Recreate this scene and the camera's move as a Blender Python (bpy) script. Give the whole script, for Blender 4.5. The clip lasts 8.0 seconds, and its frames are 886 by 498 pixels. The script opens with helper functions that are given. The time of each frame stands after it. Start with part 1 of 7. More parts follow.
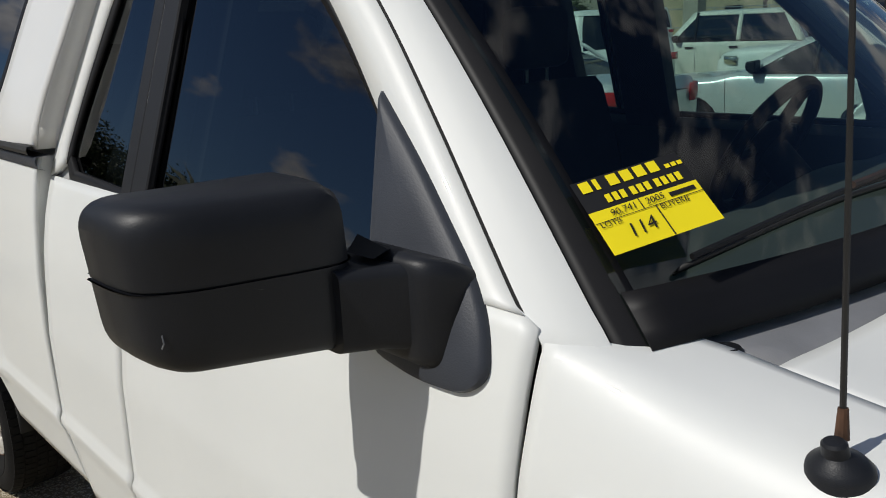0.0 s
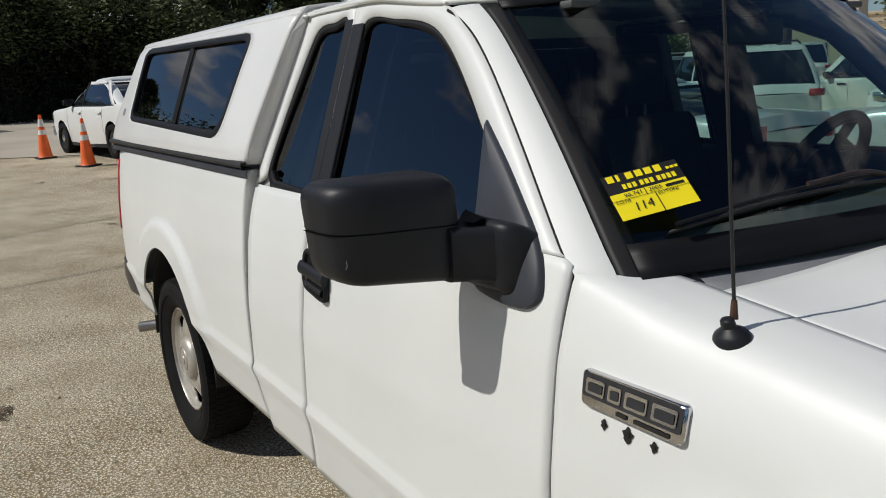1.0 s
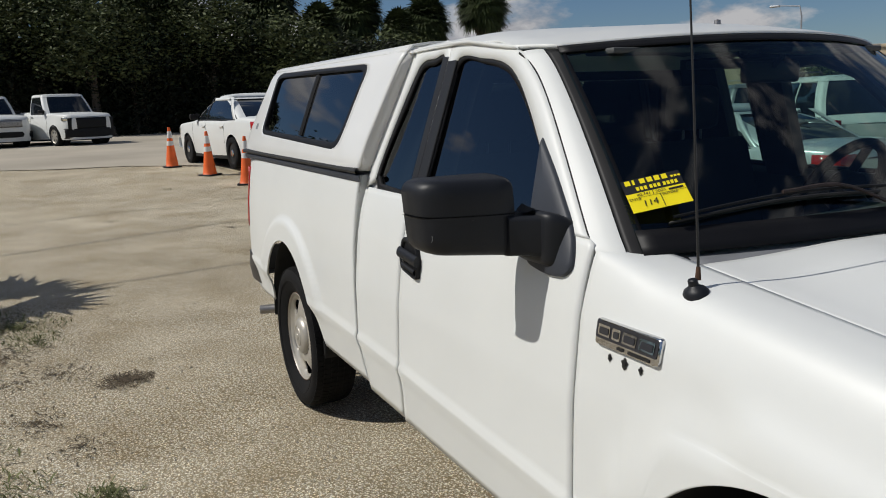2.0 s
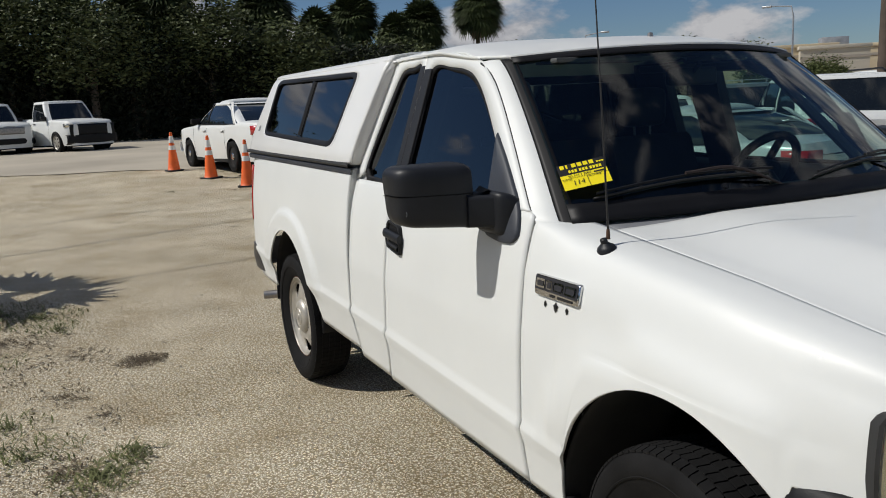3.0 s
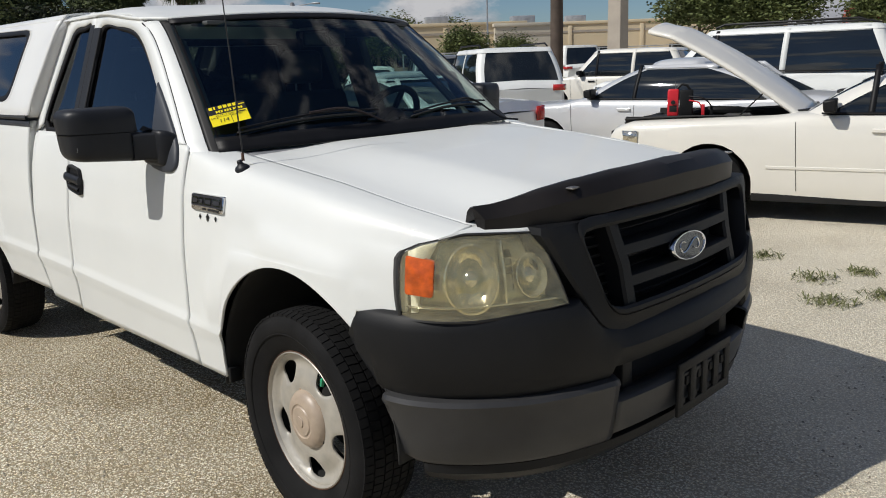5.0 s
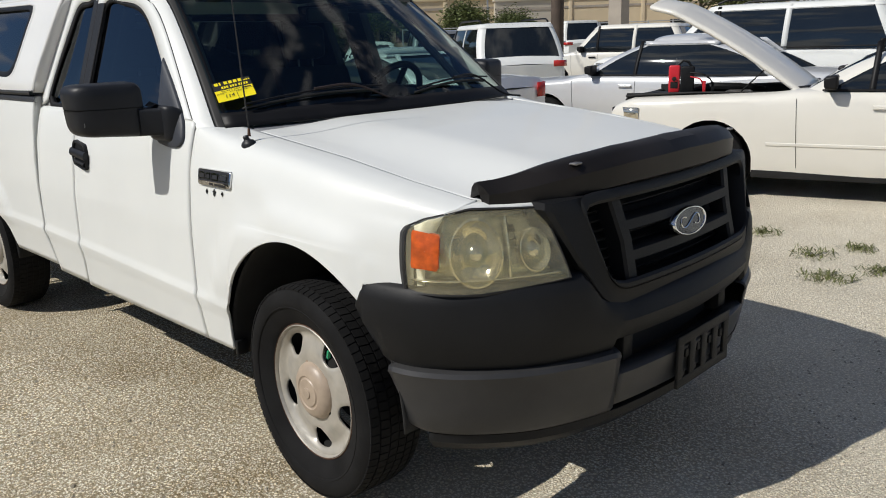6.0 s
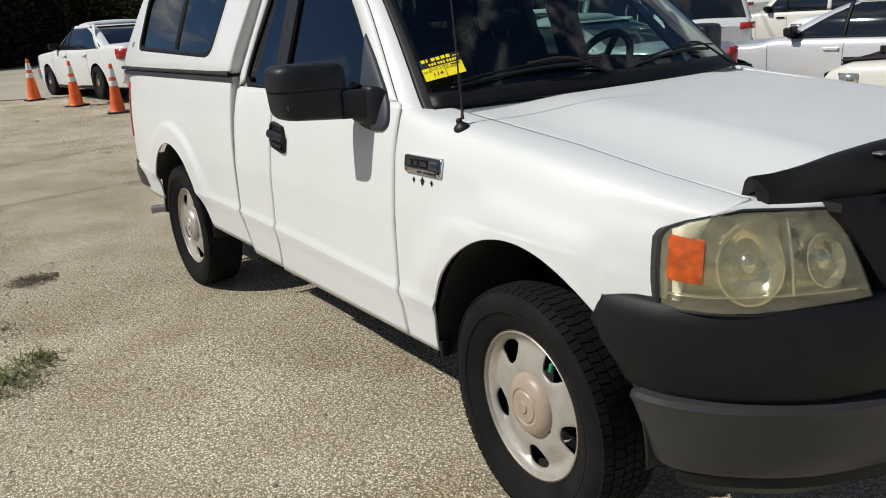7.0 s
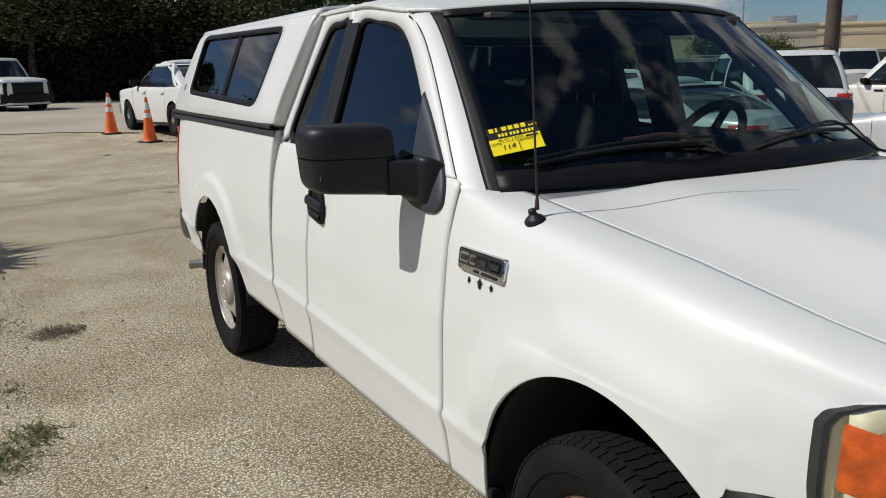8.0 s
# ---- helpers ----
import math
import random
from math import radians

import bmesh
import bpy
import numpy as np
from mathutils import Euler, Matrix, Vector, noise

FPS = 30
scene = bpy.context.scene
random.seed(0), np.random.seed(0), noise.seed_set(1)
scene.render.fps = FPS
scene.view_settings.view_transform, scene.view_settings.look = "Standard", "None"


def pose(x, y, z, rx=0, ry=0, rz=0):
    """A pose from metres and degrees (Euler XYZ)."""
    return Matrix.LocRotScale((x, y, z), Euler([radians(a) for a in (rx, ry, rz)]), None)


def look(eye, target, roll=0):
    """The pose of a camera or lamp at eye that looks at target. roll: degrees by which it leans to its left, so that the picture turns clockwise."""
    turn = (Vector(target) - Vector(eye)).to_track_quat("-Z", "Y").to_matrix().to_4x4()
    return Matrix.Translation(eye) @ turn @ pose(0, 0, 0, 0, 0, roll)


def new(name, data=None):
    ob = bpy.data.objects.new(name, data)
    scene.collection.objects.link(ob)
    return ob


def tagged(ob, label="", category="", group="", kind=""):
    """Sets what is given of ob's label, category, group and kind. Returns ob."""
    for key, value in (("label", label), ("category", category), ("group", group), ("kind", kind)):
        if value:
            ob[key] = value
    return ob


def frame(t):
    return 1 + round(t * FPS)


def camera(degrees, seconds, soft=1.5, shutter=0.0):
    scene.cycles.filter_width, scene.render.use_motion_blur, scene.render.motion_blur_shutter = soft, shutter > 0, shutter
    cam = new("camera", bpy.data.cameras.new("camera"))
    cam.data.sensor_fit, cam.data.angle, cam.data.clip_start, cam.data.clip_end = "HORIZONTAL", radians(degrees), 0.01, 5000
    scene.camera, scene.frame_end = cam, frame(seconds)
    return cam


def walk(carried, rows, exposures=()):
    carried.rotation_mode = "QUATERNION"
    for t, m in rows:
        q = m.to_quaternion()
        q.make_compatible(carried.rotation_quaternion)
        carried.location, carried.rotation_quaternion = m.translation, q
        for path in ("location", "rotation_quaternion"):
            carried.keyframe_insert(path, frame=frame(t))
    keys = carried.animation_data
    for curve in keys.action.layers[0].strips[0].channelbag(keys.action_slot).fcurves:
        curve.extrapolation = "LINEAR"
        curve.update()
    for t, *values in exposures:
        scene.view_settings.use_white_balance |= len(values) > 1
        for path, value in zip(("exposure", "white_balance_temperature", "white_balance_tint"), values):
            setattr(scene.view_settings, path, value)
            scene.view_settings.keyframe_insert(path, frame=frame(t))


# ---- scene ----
cam = camera(58.0, 8.0, soft=1.0)
PATH = [
    (0, (-0.14, -1.541, 1.606), (-1.55, -0.226, 1.074), -2.5),
    (0.5, (0.07, -1.743, 1.6), (-1.409, -0.488, 1.11), 0.2),
    (1, (0.353, -1.836, 1.625), (-1.289, -0.778, 1.197), -3.1),
    (1.5, (0.627, -1.893, 1.641), (-1.087, -0.973, 1.175), -1.7),
    (2, (0.875, -2.06, 1.642), (-0.895, -1.206, 1.273), -2.1),
    (2.2, (0.969, -2.11, 1.641), (-0.798, -1.253, 1.265), -2.3),
    (3.3, (1.49, -2.242, 1.637), (-0.278, -1.377, 1.285), -2.9),
    (3.5, (1.559, -2.277, 1.634), (-0.18, -1.348, 1.3), -2.7),
    (4, (1.723, -2.384, 1.6), (0.072, -1.325, 1.209), -3.1),
    (4.5, (1.891, -2.4, 1.586), (0.382, -1.154, 1.176), -3.4),
    (5, (2.117, -2.399, 1.567), (0.751, -1.012, 1.111), -2.0),
    (5.2, (2.18, -2.395, 1.557), (0.868, -0.961, 1.087), -2.0),
    (6.3, (2.058, -2.451, 1.574), (0.656, -1.123, 1.053), -1.8),
    (6.5, (1.949, -2.451, 1.543), (0.479, -1.189, 1.046), -2.3),
    (7, (1.729, -2.385, 1.581), (0.136, -1.317, 1.016), -4.0),
    (7.5, (1.481, -2.185, 1.61), (-0.196, -1.185, 1.178), -3.6),
    (8, (1.218, -2.026, 1.592), (-0.484, -1.072, 1.154), -1.2),
]
walk(cam, [(t, look(eye, target, roll)) for t, eye, target, roll in PATH], [(0, -0.58), (2.2, -0.56), (3.4, -0.44), (5.2, -0.36), (7.0, -0.40), (8.0, -0.50)])

# ---- world, sun, exposure ----
SUN_WAY = Vector((0.41, 0.95, -1.0)).normalized()
world = bpy.data.worlds.new("sky")
scene.world = world
world.use_nodes = True
wn = world.node_tree.nodes
wl = world.node_tree.links
wn.clear()
w_out = wn.new("ShaderNodeOutputWorld")
w_bg = wn.new("ShaderNodeBackground")
w_sky = wn.new("ShaderNodeTexSky")
w_sky.sky_type = "NISHITA"
w_sky.sun_disc = False
w_sky.sun_elevation = math.asin(-SUN_WAY.z)
w_sky.sun_rotation = math.atan2(-SUN_WAY.x, -SUN_WAY.y)
w_sky.air_density, w_sky.dust_density, w_sky.ozone_density = 1.0, 0.05, 1.6
w_bg.inputs["Strength"].default_value = 0.065
# cumulus clouds: noise over the directions of the sky, their tops lighter than their undersides
w_co = wn.new("ShaderNodeTexCoord")


def sky_noise(lift, scale, detail):
    """Cloud noise, flattened, with its sample lifted by some way."""
    mp = wn.new("ShaderNodeMapping")
    mp.inputs["Location"].default_value = (0.35, 0.1, lift)
    mp.inputs["Scale"].default_value = (1.0, 1.0, 2.1)
    tx = wn.new("ShaderNodeTexNoise")
    tx.inputs["Scale"].default_value, tx.inputs["Detail"].default_value, tx.inputs["Roughness"].default_value = scale, detail, 0.55
    wl.new(w_co.outputs["Generated"], mp.inputs["Vector"])
    wl.new(mp.outputs[0], tx.inputs["Vector"])
    return tx.outputs["Fac"]


w_body = sky_noise(0.0, 4.6, 9.0)
w_ramp = wn.new("ShaderNodeValToRGB")
w_ramp.color_ramp.elements[0].position = 0.50
w_ramp.color_ramp.elements[1].position = 0.575
wl.new(w_body, w_ramp.inputs[0])
w_dif = wn.new("ShaderNodeMath")
w_dif.operation = "SUBTRACT"
wl.new(w_body, w_dif.inputs[0])
wl.new(sky_noise(0.075, 4.6, 9.0), w_dif.inputs[1])
w_lit = wn.new("ShaderNodeMapRange")
w_lit.inputs["From Min"].default_value, w_lit.inputs["From Max"].default_value = -0.10, 0.12
wl.new(w_dif.outputs[0], w_lit.inputs["Value"])
w_cloud = wn.new("ShaderNodeValToRGB")
w_cloud.color_ramp.elements[0].position = 0.15
w_cloud.color_ramp.elements[0].color = (3.6, 3.9, 4.9, 1)
w_cloud.color_ramp.elements[1].position = 0.85
w_cloud.color_ramp.elements[1].color = (10.5, 10.5, 10.8, 1)
wl.new(w_lit.outputs[0], w_cloud.inputs[0])
w_mix = wn.new("ShaderNodeMixRGB")
wl.new(w_ramp.outputs["Color"], w_mix.inputs[0])
w_tint = wn.new("ShaderNodeMixRGB")
w_tint.blend_type = "MULTIPLY"
w_tint.inputs[0].default_value = 1.0
w_tint.inputs[2].default_value = (0.70, 0.88, 1.15, 1)
wl.new(w_sky.outputs[0], w_tint.inputs[1])
wl.new(w_tint.outputs[0], w_mix.inputs[1])
wl.new(w_cloud.outputs["Color"], w_mix.inputs[2])
wl.new(w_mix.outputs[0], w_bg.inputs["Color"])
wl.new(w_bg.outputs[0], w_out.inputs["Surface"])

sun = new("sun", bpy.data.lights.new("sun", "SUN"))
sun.data.energy, sun.data.angle, sun.data.color = 5.0, radians(0.53), (1.0, 0.965, 0.905)
sun.matrix_world = Matrix.Translation((-8, -20, 20)) @ SUN_WAY.to_track_quat("-Z", "Y").to_matrix().to_4x4()


# ---- materials ----
def material(name, color, rough=0.5, metal=0.0, coat=0.0, vary=0.06, vary_scale=3.0, grain=0.0, grain_scale=80.0, spec=0.5, random_each=0.0):
    """A surface with a slow stain, a fine grain in colour and relief, and its own gloss."""
    m = bpy.data.materials.new(name)
    m.use_nodes = True
    n, l = m.node_tree.nodes, m.node_tree.links
    b = n["Principled BSDF"]
    b.inputs["Roughness"].default_value = rough
    b.inputs["Metallic"].default_value = metal
    b.inputs["Specular IOR Level"].default_value = spec
    if coat:
        b.inputs["Coat Weight"].default_value = coat
        b.inputs["Coat Roughness"].default_value = 0.03
    co = n.new("ShaderNodeTexCoord")
    slow = n.new("ShaderNodeTexNoise")
    slow.inputs["Scale"].default_value = vary_scale
    slow.inputs["Detail"].default_value = 6
    l.new(co.outputs["Object"], slow.inputs["Vector"])
    ramp = n.new("ShaderNodeValToRGB")
    ramp.color_ramp.elements[0].position, ramp.color_ramp.elements[1].position = 0.3, 0.7
    c0 = [max(0, c * (1 - vary)) for c in color]
    c1 = [min(1, c * (1 + vary)) for c in color]
    ramp.color_ramp.elements[0].color = (*c0, 1)
    ramp.color_ramp.elements[1].color = (*c1, 1)
    l.new(slow.outputs["Fac"], ramp.inputs[0])
    out = ramp.outputs["Color"]
    if grain:
        fine = n.new("ShaderNodeTexNoise")
        fine.inputs["Scale"].default_value = grain_scale
        fine.inputs["Detail"].default_value = 4
        l.new(co.outputs["Object"], fine.inputs["Vector"])
        bump = n.new("ShaderNodeBump")
        bump.inputs["Strength"].default_value = grain
        bump.inputs["Distance"].default_value = 0.003
        l.new(fine.outputs["Fac"], bump.inputs["Height"])
        l.new(bump.outputs[0], b.inputs["Normal"])
    if random_each:
        info = n.new("ShaderNodeObjectInfo")
        hsv = n.new("ShaderNodeHueSaturation")
        rm = n.new("ShaderNodeMapRange")
        rm.inputs["To Min"].default_value, rm.inputs["To Max"].default_value = 1 - random_each, 1 + random_each
        l.new(info.outputs["Random"], rm.inputs["Value"])
        l.new(rm.outputs[0], hsv.inputs["Value"])
        l.new(out, hsv.inputs["Color"])
        out = hsv.outputs["Color"]
    l.new(out, b.inputs["Base Color"])
    return m


def pane_material(name, tint, gloss_rough=0.0, ior=1.5, haze=None, haze_amount=0.0):
    """A thin pane: it lets tinted light straight through and mirrors by Fresnel."""
    m = bpy.data.materials.new(name)
    m.use_nodes = True
    n, l = m.node_tree.nodes, m.node_tree.links
    n.clear()
    out = n.new("ShaderNodeOutputMaterial")
    clear = n.new("ShaderNodeBsdfTransparent")
    clear.inputs["Color"].default_value = (*tint, 1)
    gloss = n.new("ShaderNodeBsdfGlossy")
    gloss.inputs["Roughness"].default_value = gloss_rough
    # gloss rises towards grazing angles from twice one face's share
    lw = n.new("ShaderNodeLayerWeight")
    lw.inputs["Blend"].default_value = 0.5
    power = n.new("ShaderNodeMath")
    power.operation = "POWER"
    power.inputs[1].default_value = 5.0
    l.new(lw.outputs["Facing"], power.inputs[0])
    f0 = 1.6 * ((ior - 1) / (ior + 1)) ** 2
    fres = n.new("ShaderNodeMath")
    fres.operation = "MULTIPLY_ADD"
    fres.inputs[1].default_value, fres.inputs[2].default_value = 1 - f0, f0
    l.new(power.outputs[0], fres.inputs[0])
    mix = n.new("ShaderNodeMixShader")
    base = clear.outputs[0]
    if haze:
        dif = n.new("ShaderNodeBsdfDiffuse")
        dif.inputs["Color"].default_value = (*haze, 1)
        noise_tex = n.new("ShaderNodeTexNoise")
        noise_tex.inputs["Scale"].default_value = 9.0
        noise_tex.inputs["Detail"].default_value = 5
        rr = n.new("ShaderNodeMapRange")
        rr.inputs["From Min"].default_value, rr.inputs["From Max"].default_value = 0.3, 0.7
        rr.inputs["To Min"].default_value, rr.inputs["To Max"].default_value = haze_amount * 0.6, haze_amount * 1.4
        l.new(noise_tex.outputs["Fac"], rr.inputs["Value"])
        hm = n.new("ShaderNodeMixShader")
        l.new(rr.outputs[0], hm.inputs[0])
        l.new(clear.outputs[0], hm.inputs[1])
        l.new(dif.outputs[0], hm.inputs[2])
        base = hm.outputs[0]
    l.new(fres.outputs[0], mix.inputs[0])
    l.new(base, mix.inputs[1])
    l.new(gloss.outputs[0], mix.inputs[2])
    l.new(mix.outputs[0], out.inputs["Surface"])
    return m


M_WHITE = material("white_paint", (0.715 * 0.985, 0.72, 0.70), 0.46, coat=0.22, vary=0.025, vary_scale=2.0, grain=0.012, grain_scale=160)
M_CAPWHITE = material("cap_white_gelcoat", (0.73, 0.735, 0.715), 0.38, coat=0.4, vary=0.03, vary_scale=3.0)
M_BLACK = material("black_textured_plastic", (0.0072, 0.0076, 0.0085), 0.5, spec=0.25, vary=0.25, vary_scale=5, grain=0.18, grain_scale=420)
M_MIRROR = material("black_mirror_shell", (0.012, 0.0135, 0.017), 0.45, spec=0.28, vary=0.2, vary_scale=6, grain=0.10, grain_scale=500)
M_SAIL = material("faded_dark_grey_plastic", (0.036, 0.041, 0.052), 0.5, spec=0.35, vary=0.12, vary_scale=5, grain=0.12, grain_scale=400)
M_PILLAR = material("dark_pillar_plastic", (0.010, 0.0105, 0.012), 0.5, spec=0.35, vary=0.12, vary_scale=5, grain=0.1, grain_scale=400)
M_TRIM = material("black_window_trim", (0.008, 0.008, 0.009), 0.5, spec=0.22, vary=0.2, vary_scale=8)
M_RUBBER = material("black_rubber_seal", (0.014, 0.014, 0.014), 0.65, vary=0.3, vary_scale=20)
M_TYRE = material("tyre_rubber", (0.0095, 0.0095, 0.0098), 0.8, spec=0.15, vary=0.35, vary_scale=9, grain=0.25, grain_scale=120)
M_RIM = material("aged_silver_wheel_paint", (0.44, 0.415, 0.365), 0.40, metal=0.35, vary=0.14, vary_scale=16, grain=0.03, grain_scale=200)
M_HUBCAP = material("faded_beige_centre_cap", (0.37, 0.295, 0.225), 0.42, vary=0.12, vary_scale=25)
M_CHROME = material("chrome", (0.62, 0.62, 0.62), 0.12, metal=1.0, vary=0.1, vary_scale=20)
M_STEEL = material("dull_steel", (0.30, 0.29, 0.28), 0.4, metal=0.9, vary=0.25, vary_scale=14)
M_BUMPER = material("grey_painted_bumper", (0.042, 0.042, 0.043), 0.36, metal=0.2, spec=0.35, vary=0.15, vary_scale=7, grain=0.03, grain_scale=300)
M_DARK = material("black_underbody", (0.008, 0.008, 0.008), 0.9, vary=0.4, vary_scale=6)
M_LINER = material("wheel_well_liner", (0.012, 0.012, 0.012), 0.85, vary=0.4, vary_scale=8)
# tone of the cab gap strip, with the sunlight inside the gap in it
M_SEAMGREY = material("cab_gap_sunlit_grey", (0.36, 0.36, 0.35), 0.7, vary=0.15, vary_scale=12)
M_DASH = material("dark_grey_dashboard_vinyl", (0.060, 0.064, 0.062), 0.6, vary=0.15, vary_scale=6, grain=0.15, grain_scale=350)
M_SEAT = material("dark_grey_seat_cloth", (0.016, 0.0165, 0.018), 0.85, vary=0.2, vary_scale=9, grain=0.2, grain_scale=260)
M_COWL = material("grey_cowl_plastic", (0.20, 0.205, 0.215), 0.55, vary=0.18, vary_scale=9, grain=0.12, grain_scale=260)
M_AMBER = material("amber_lens", (0.50, 0.085, 0.010), 0.25, coat=0.4, vary=0.45, vary_scale=30)
M_REFLECT = material("lamp_reflector", (0.74, 0.71, 0.60), 0.12, metal=0.9, vary=0.1, vary_scale=18)
M_LAMPBACK = material("lamp_housing", (0.55, 0.51, 0.36), 0.25, metal=0.75, vary=0.2, vary_scale=16)
M_RED = material("red_lens", (0.42, 0.015, 0.012), 0.2, coat=0.5, vary=0.15, vary_scale=20)
M_YELLOW = material("yellow_card", (0.92, 0.76, 0.01), 0.45, vary=0.03, vary_scale=9)
M_INK = material("black_ink", (0.012, 0.012, 0.012), 0.5, vary=0.1)
M_WIPER = material("worn_wiper_arm_paint", (0.030, 0.018, 0.014), 0.55, vary=0.4, vary_scale=30)
M_RUST = material("rusty_mast", (0.09, 0.045, 0.025), 0.7, metal=0.3, vary=0.4, vary_scale=60)
M_SILVERCAR = material("silver_car_paint", (0.66, 0.67, 0.68), 0.28, metal=0.25, coat=0.6, vary=0.03)
M_GREYCAR = material("grey_car_paint", (0.20, 0.21, 0.22), 0.3, metal=0.4, coat=0.6, vary=0.05)
M_CREAM = material("off_white_car_paint", (0.74, 0.72, 0.655), 0.28, coat=0.6, vary=0.025, vary_scale=2)
M_CARGLASS = material("tinted_car_glass", (0.010, 0.013, 0.015), 0.03, vary=0.2, vary_scale=2, spec=0.8)
M_ORANGE = material("orange_cone_plastic", (0.85, 0.14, 0.02), 0.5, vary=0.10, vary_scale=8, random_each=0.08)
M_COLLAR = material("white_reflective_collar", (0.75, 0.75, 0.73), 0.4, vary=0.08, vary_scale=14)
M_REDBOX = material("red_plastic_case", (0.55, 0.02, 0.03), 0.35, vary=0.1, vary_scale=12)
G_WIND = pane_material("windscreen_glass", (0.50, 0.64, 0.59), ior=1.55)
G_TINT = pane_material("dark_tinted_glass", (0.09, 0.125, 0.14), ior=1.75)
G_SIDE = pane_material("green_side_glass", (0.68, 0.86, 0.82), ior=1.75)
G_CAP = pane_material("cap_tinted_glass", (0.06, 0.07, 0.08), ior=1.85)
G_LENS = pane_material("yellowed_headlamp_lens", (0.96, 0.92, 0.72), 0.08, ior=1.45, haze=(0.82, 0.75, 0.48), haze_amount=0.15)


# ---- building helpers ----
def finish(name, bm, mat, smooth=True, angle=35, thick=0.0, bevel=0.0):
    me = bpy.data.meshes.new(name)
    bm.to_mesh(me)
    bm.free()
    me.materials.append(mat)
    if smooth:
        me.polygons.foreach_set("use_smooth", [True] * len(me.polygons))
        me.set_sharp_from_angle(angle=radians(angle))
    ob = new(name, me)
    if thick:
        mod = ob.modifiers.new("thickness", "SOLIDIFY")
        mod.thickness, mod.offset = thick, 0.0
    if bevel:
        mod = ob.modifiers.new("worn_edge", "BEVEL")
        mod.width, mod.segments, mod.limit_method, mod.angle_limit = bevel, 2, "ANGLE", radians(40)
    return ob


def part(name, bm, mat, parent, label="", smooth=True, angle=35, thick=0.0, bevel=0.0):
    ob = finish(name, bm, mat, smooth, angle, thick, bevel)
    ob.parent = parent
    if label:
        ob["label"] = label
    return ob


def thing(name, m, label, category, group="", kind=""):
    ob = new(name)
    ob.empty_display_size = 0.1
    ob.matrix_world = m
    return tagged(ob, label, category, group, kind)


def add_grid(bm, rows, close_u=False, close_v=False):
    vs = [[bm.verts.new(p) for p in r] for r in rows]
    nu, nv = len(vs), len(vs[0])
    for i in range(nu if close_u else nu - 1):
        for j in range(nv if close_v else nv - 1):
            q = [vs[i][j], vs[(i + 1) % nu][j], vs[(i + 1) % nu][(j + 1) % nv], vs[i][(j + 1) % nv]]
            try:
                bm.faces.new(q)
            except ValueError:
                pass
    return vs


def grid(rows, close_u=False, close_v=False, caps=False):
    bm = bmesh.new()
    vs = add_grid(bm, rows, close_u, close_v)
    if caps:
        bm.faces.new(vs[0])
        bm.faces.new(list(reversed(vs[-1])))
    return bm


def add_box(bm, lo, hi):
    x0, y0, z0 = lo
    x1, y1, z1 = hi
    v = [bm.verts.new(p) for p in ((x0, y0, z0), (x1, y0, z0), (x1, y1, z0), (x0, y1, z0), (x0, y0, z1), (x1, y0, z1), (x1, y1, z1), (x0, y1, z1))]
    for f in ((0, 3, 2, 1), (4, 5, 6, 7), (0, 1, 5, 4), (1, 2, 6, 5), (2, 3, 7, 6), (3, 0, 4, 7)):
        bm.faces.new([v[k] for k in f])


def box(lo, hi, bevel=0.0, seg=2):
    bm = bmesh.new()
    add_box(bm, lo, hi)
    if bevel:
        bmesh.ops.bevel(bm, geom=bm.edges[:], offset=bevel, segments=seg, profile=0.5, affect="EDGES")
    return bm


def lathe(profile, axis="y", seg=48, center=(0, 0, 0)):
    """Profile of (radius, along) turned about an axis."""
    rows = []
    for k in range(seg):
        a = 2 * math.pi * k / seg
        c, s = math.cos(a), math.sin(a)
        if axis == "y":
            rows.append([(center[0] + r * c, center[1] + h, center[2] + r * s) for r, h in profile])
        elif axis == "x":
            rows.append([(center[0] + h, center[1] + r * c, center[2] + r * s) for r, h in profile])
        else:
            rows.append([(center[0] + r * c, center[1] + r * s, center[2] + h) for r, h in profile])
    return grid(rows, close_u=True)


def spline(pts, n):
    """n points along a Catmull-Rom curve through pts, evenly by length."""
    p = np.array(pts, float)
    ext = np.vstack([2 * p[0] - p[1], p, 2 * p[-1] - p[-2]])
    out = []
    for i in range(1, len(ext) - 2):
        a, b, c, d = ext[i - 1], ext[i], ext[i + 1], ext[i + 2]
        for t in np.linspace(0, 1, 12, endpoint=False):
            out.append(0.5 * (2 * b + (c - a) * t + (2 * a - 5 * b + 4 * c - d) * t * t + (3 * b - a - 3 * c + d) * t ** 3))
    out.append(ext[-2])
    return even(np.array(out), n)


def even(p, n):
    """n points evenly spaced along a polyline."""
    p = np.array(p, float)
    d = np.r_[0, np.cumsum(np.linalg.norm(np.diff(p, axis=0), axis=1))]
    s = np.linspace(0, d[-1], n)
    return np.stack([np.interp(s, d, p[:, k]) for k in range(p.shape[1])], 1)


def tube(pts, r, seg=10, caps=True):
    """A round bar along points; r a number or one radius each."""
    pts = [Vector(p) for p in pts]
    rs = [float(r)] * len(pts) if isinstance(r, (int, float)) else [float(v) for v in r]
    rows, up = [], None
    for i, p in enumerate(pts):
        d = (pts[min(i + 1, len(pts) - 1)] - pts[max(i - 1, 0)]).normalized()
        if up is None:
            up = d.orthogonal().normalized()
        up = (up - d * up.dot(d)).normalized()
        side = d.cross(up)
        rows.append([p + rs[i] * (math.cos(2 * math.pi * k / seg) * up + math.sin(2 * math.pi * k / seg) * side) for k in range(seg)])
    return grid(rows, close_v=True, caps=caps)


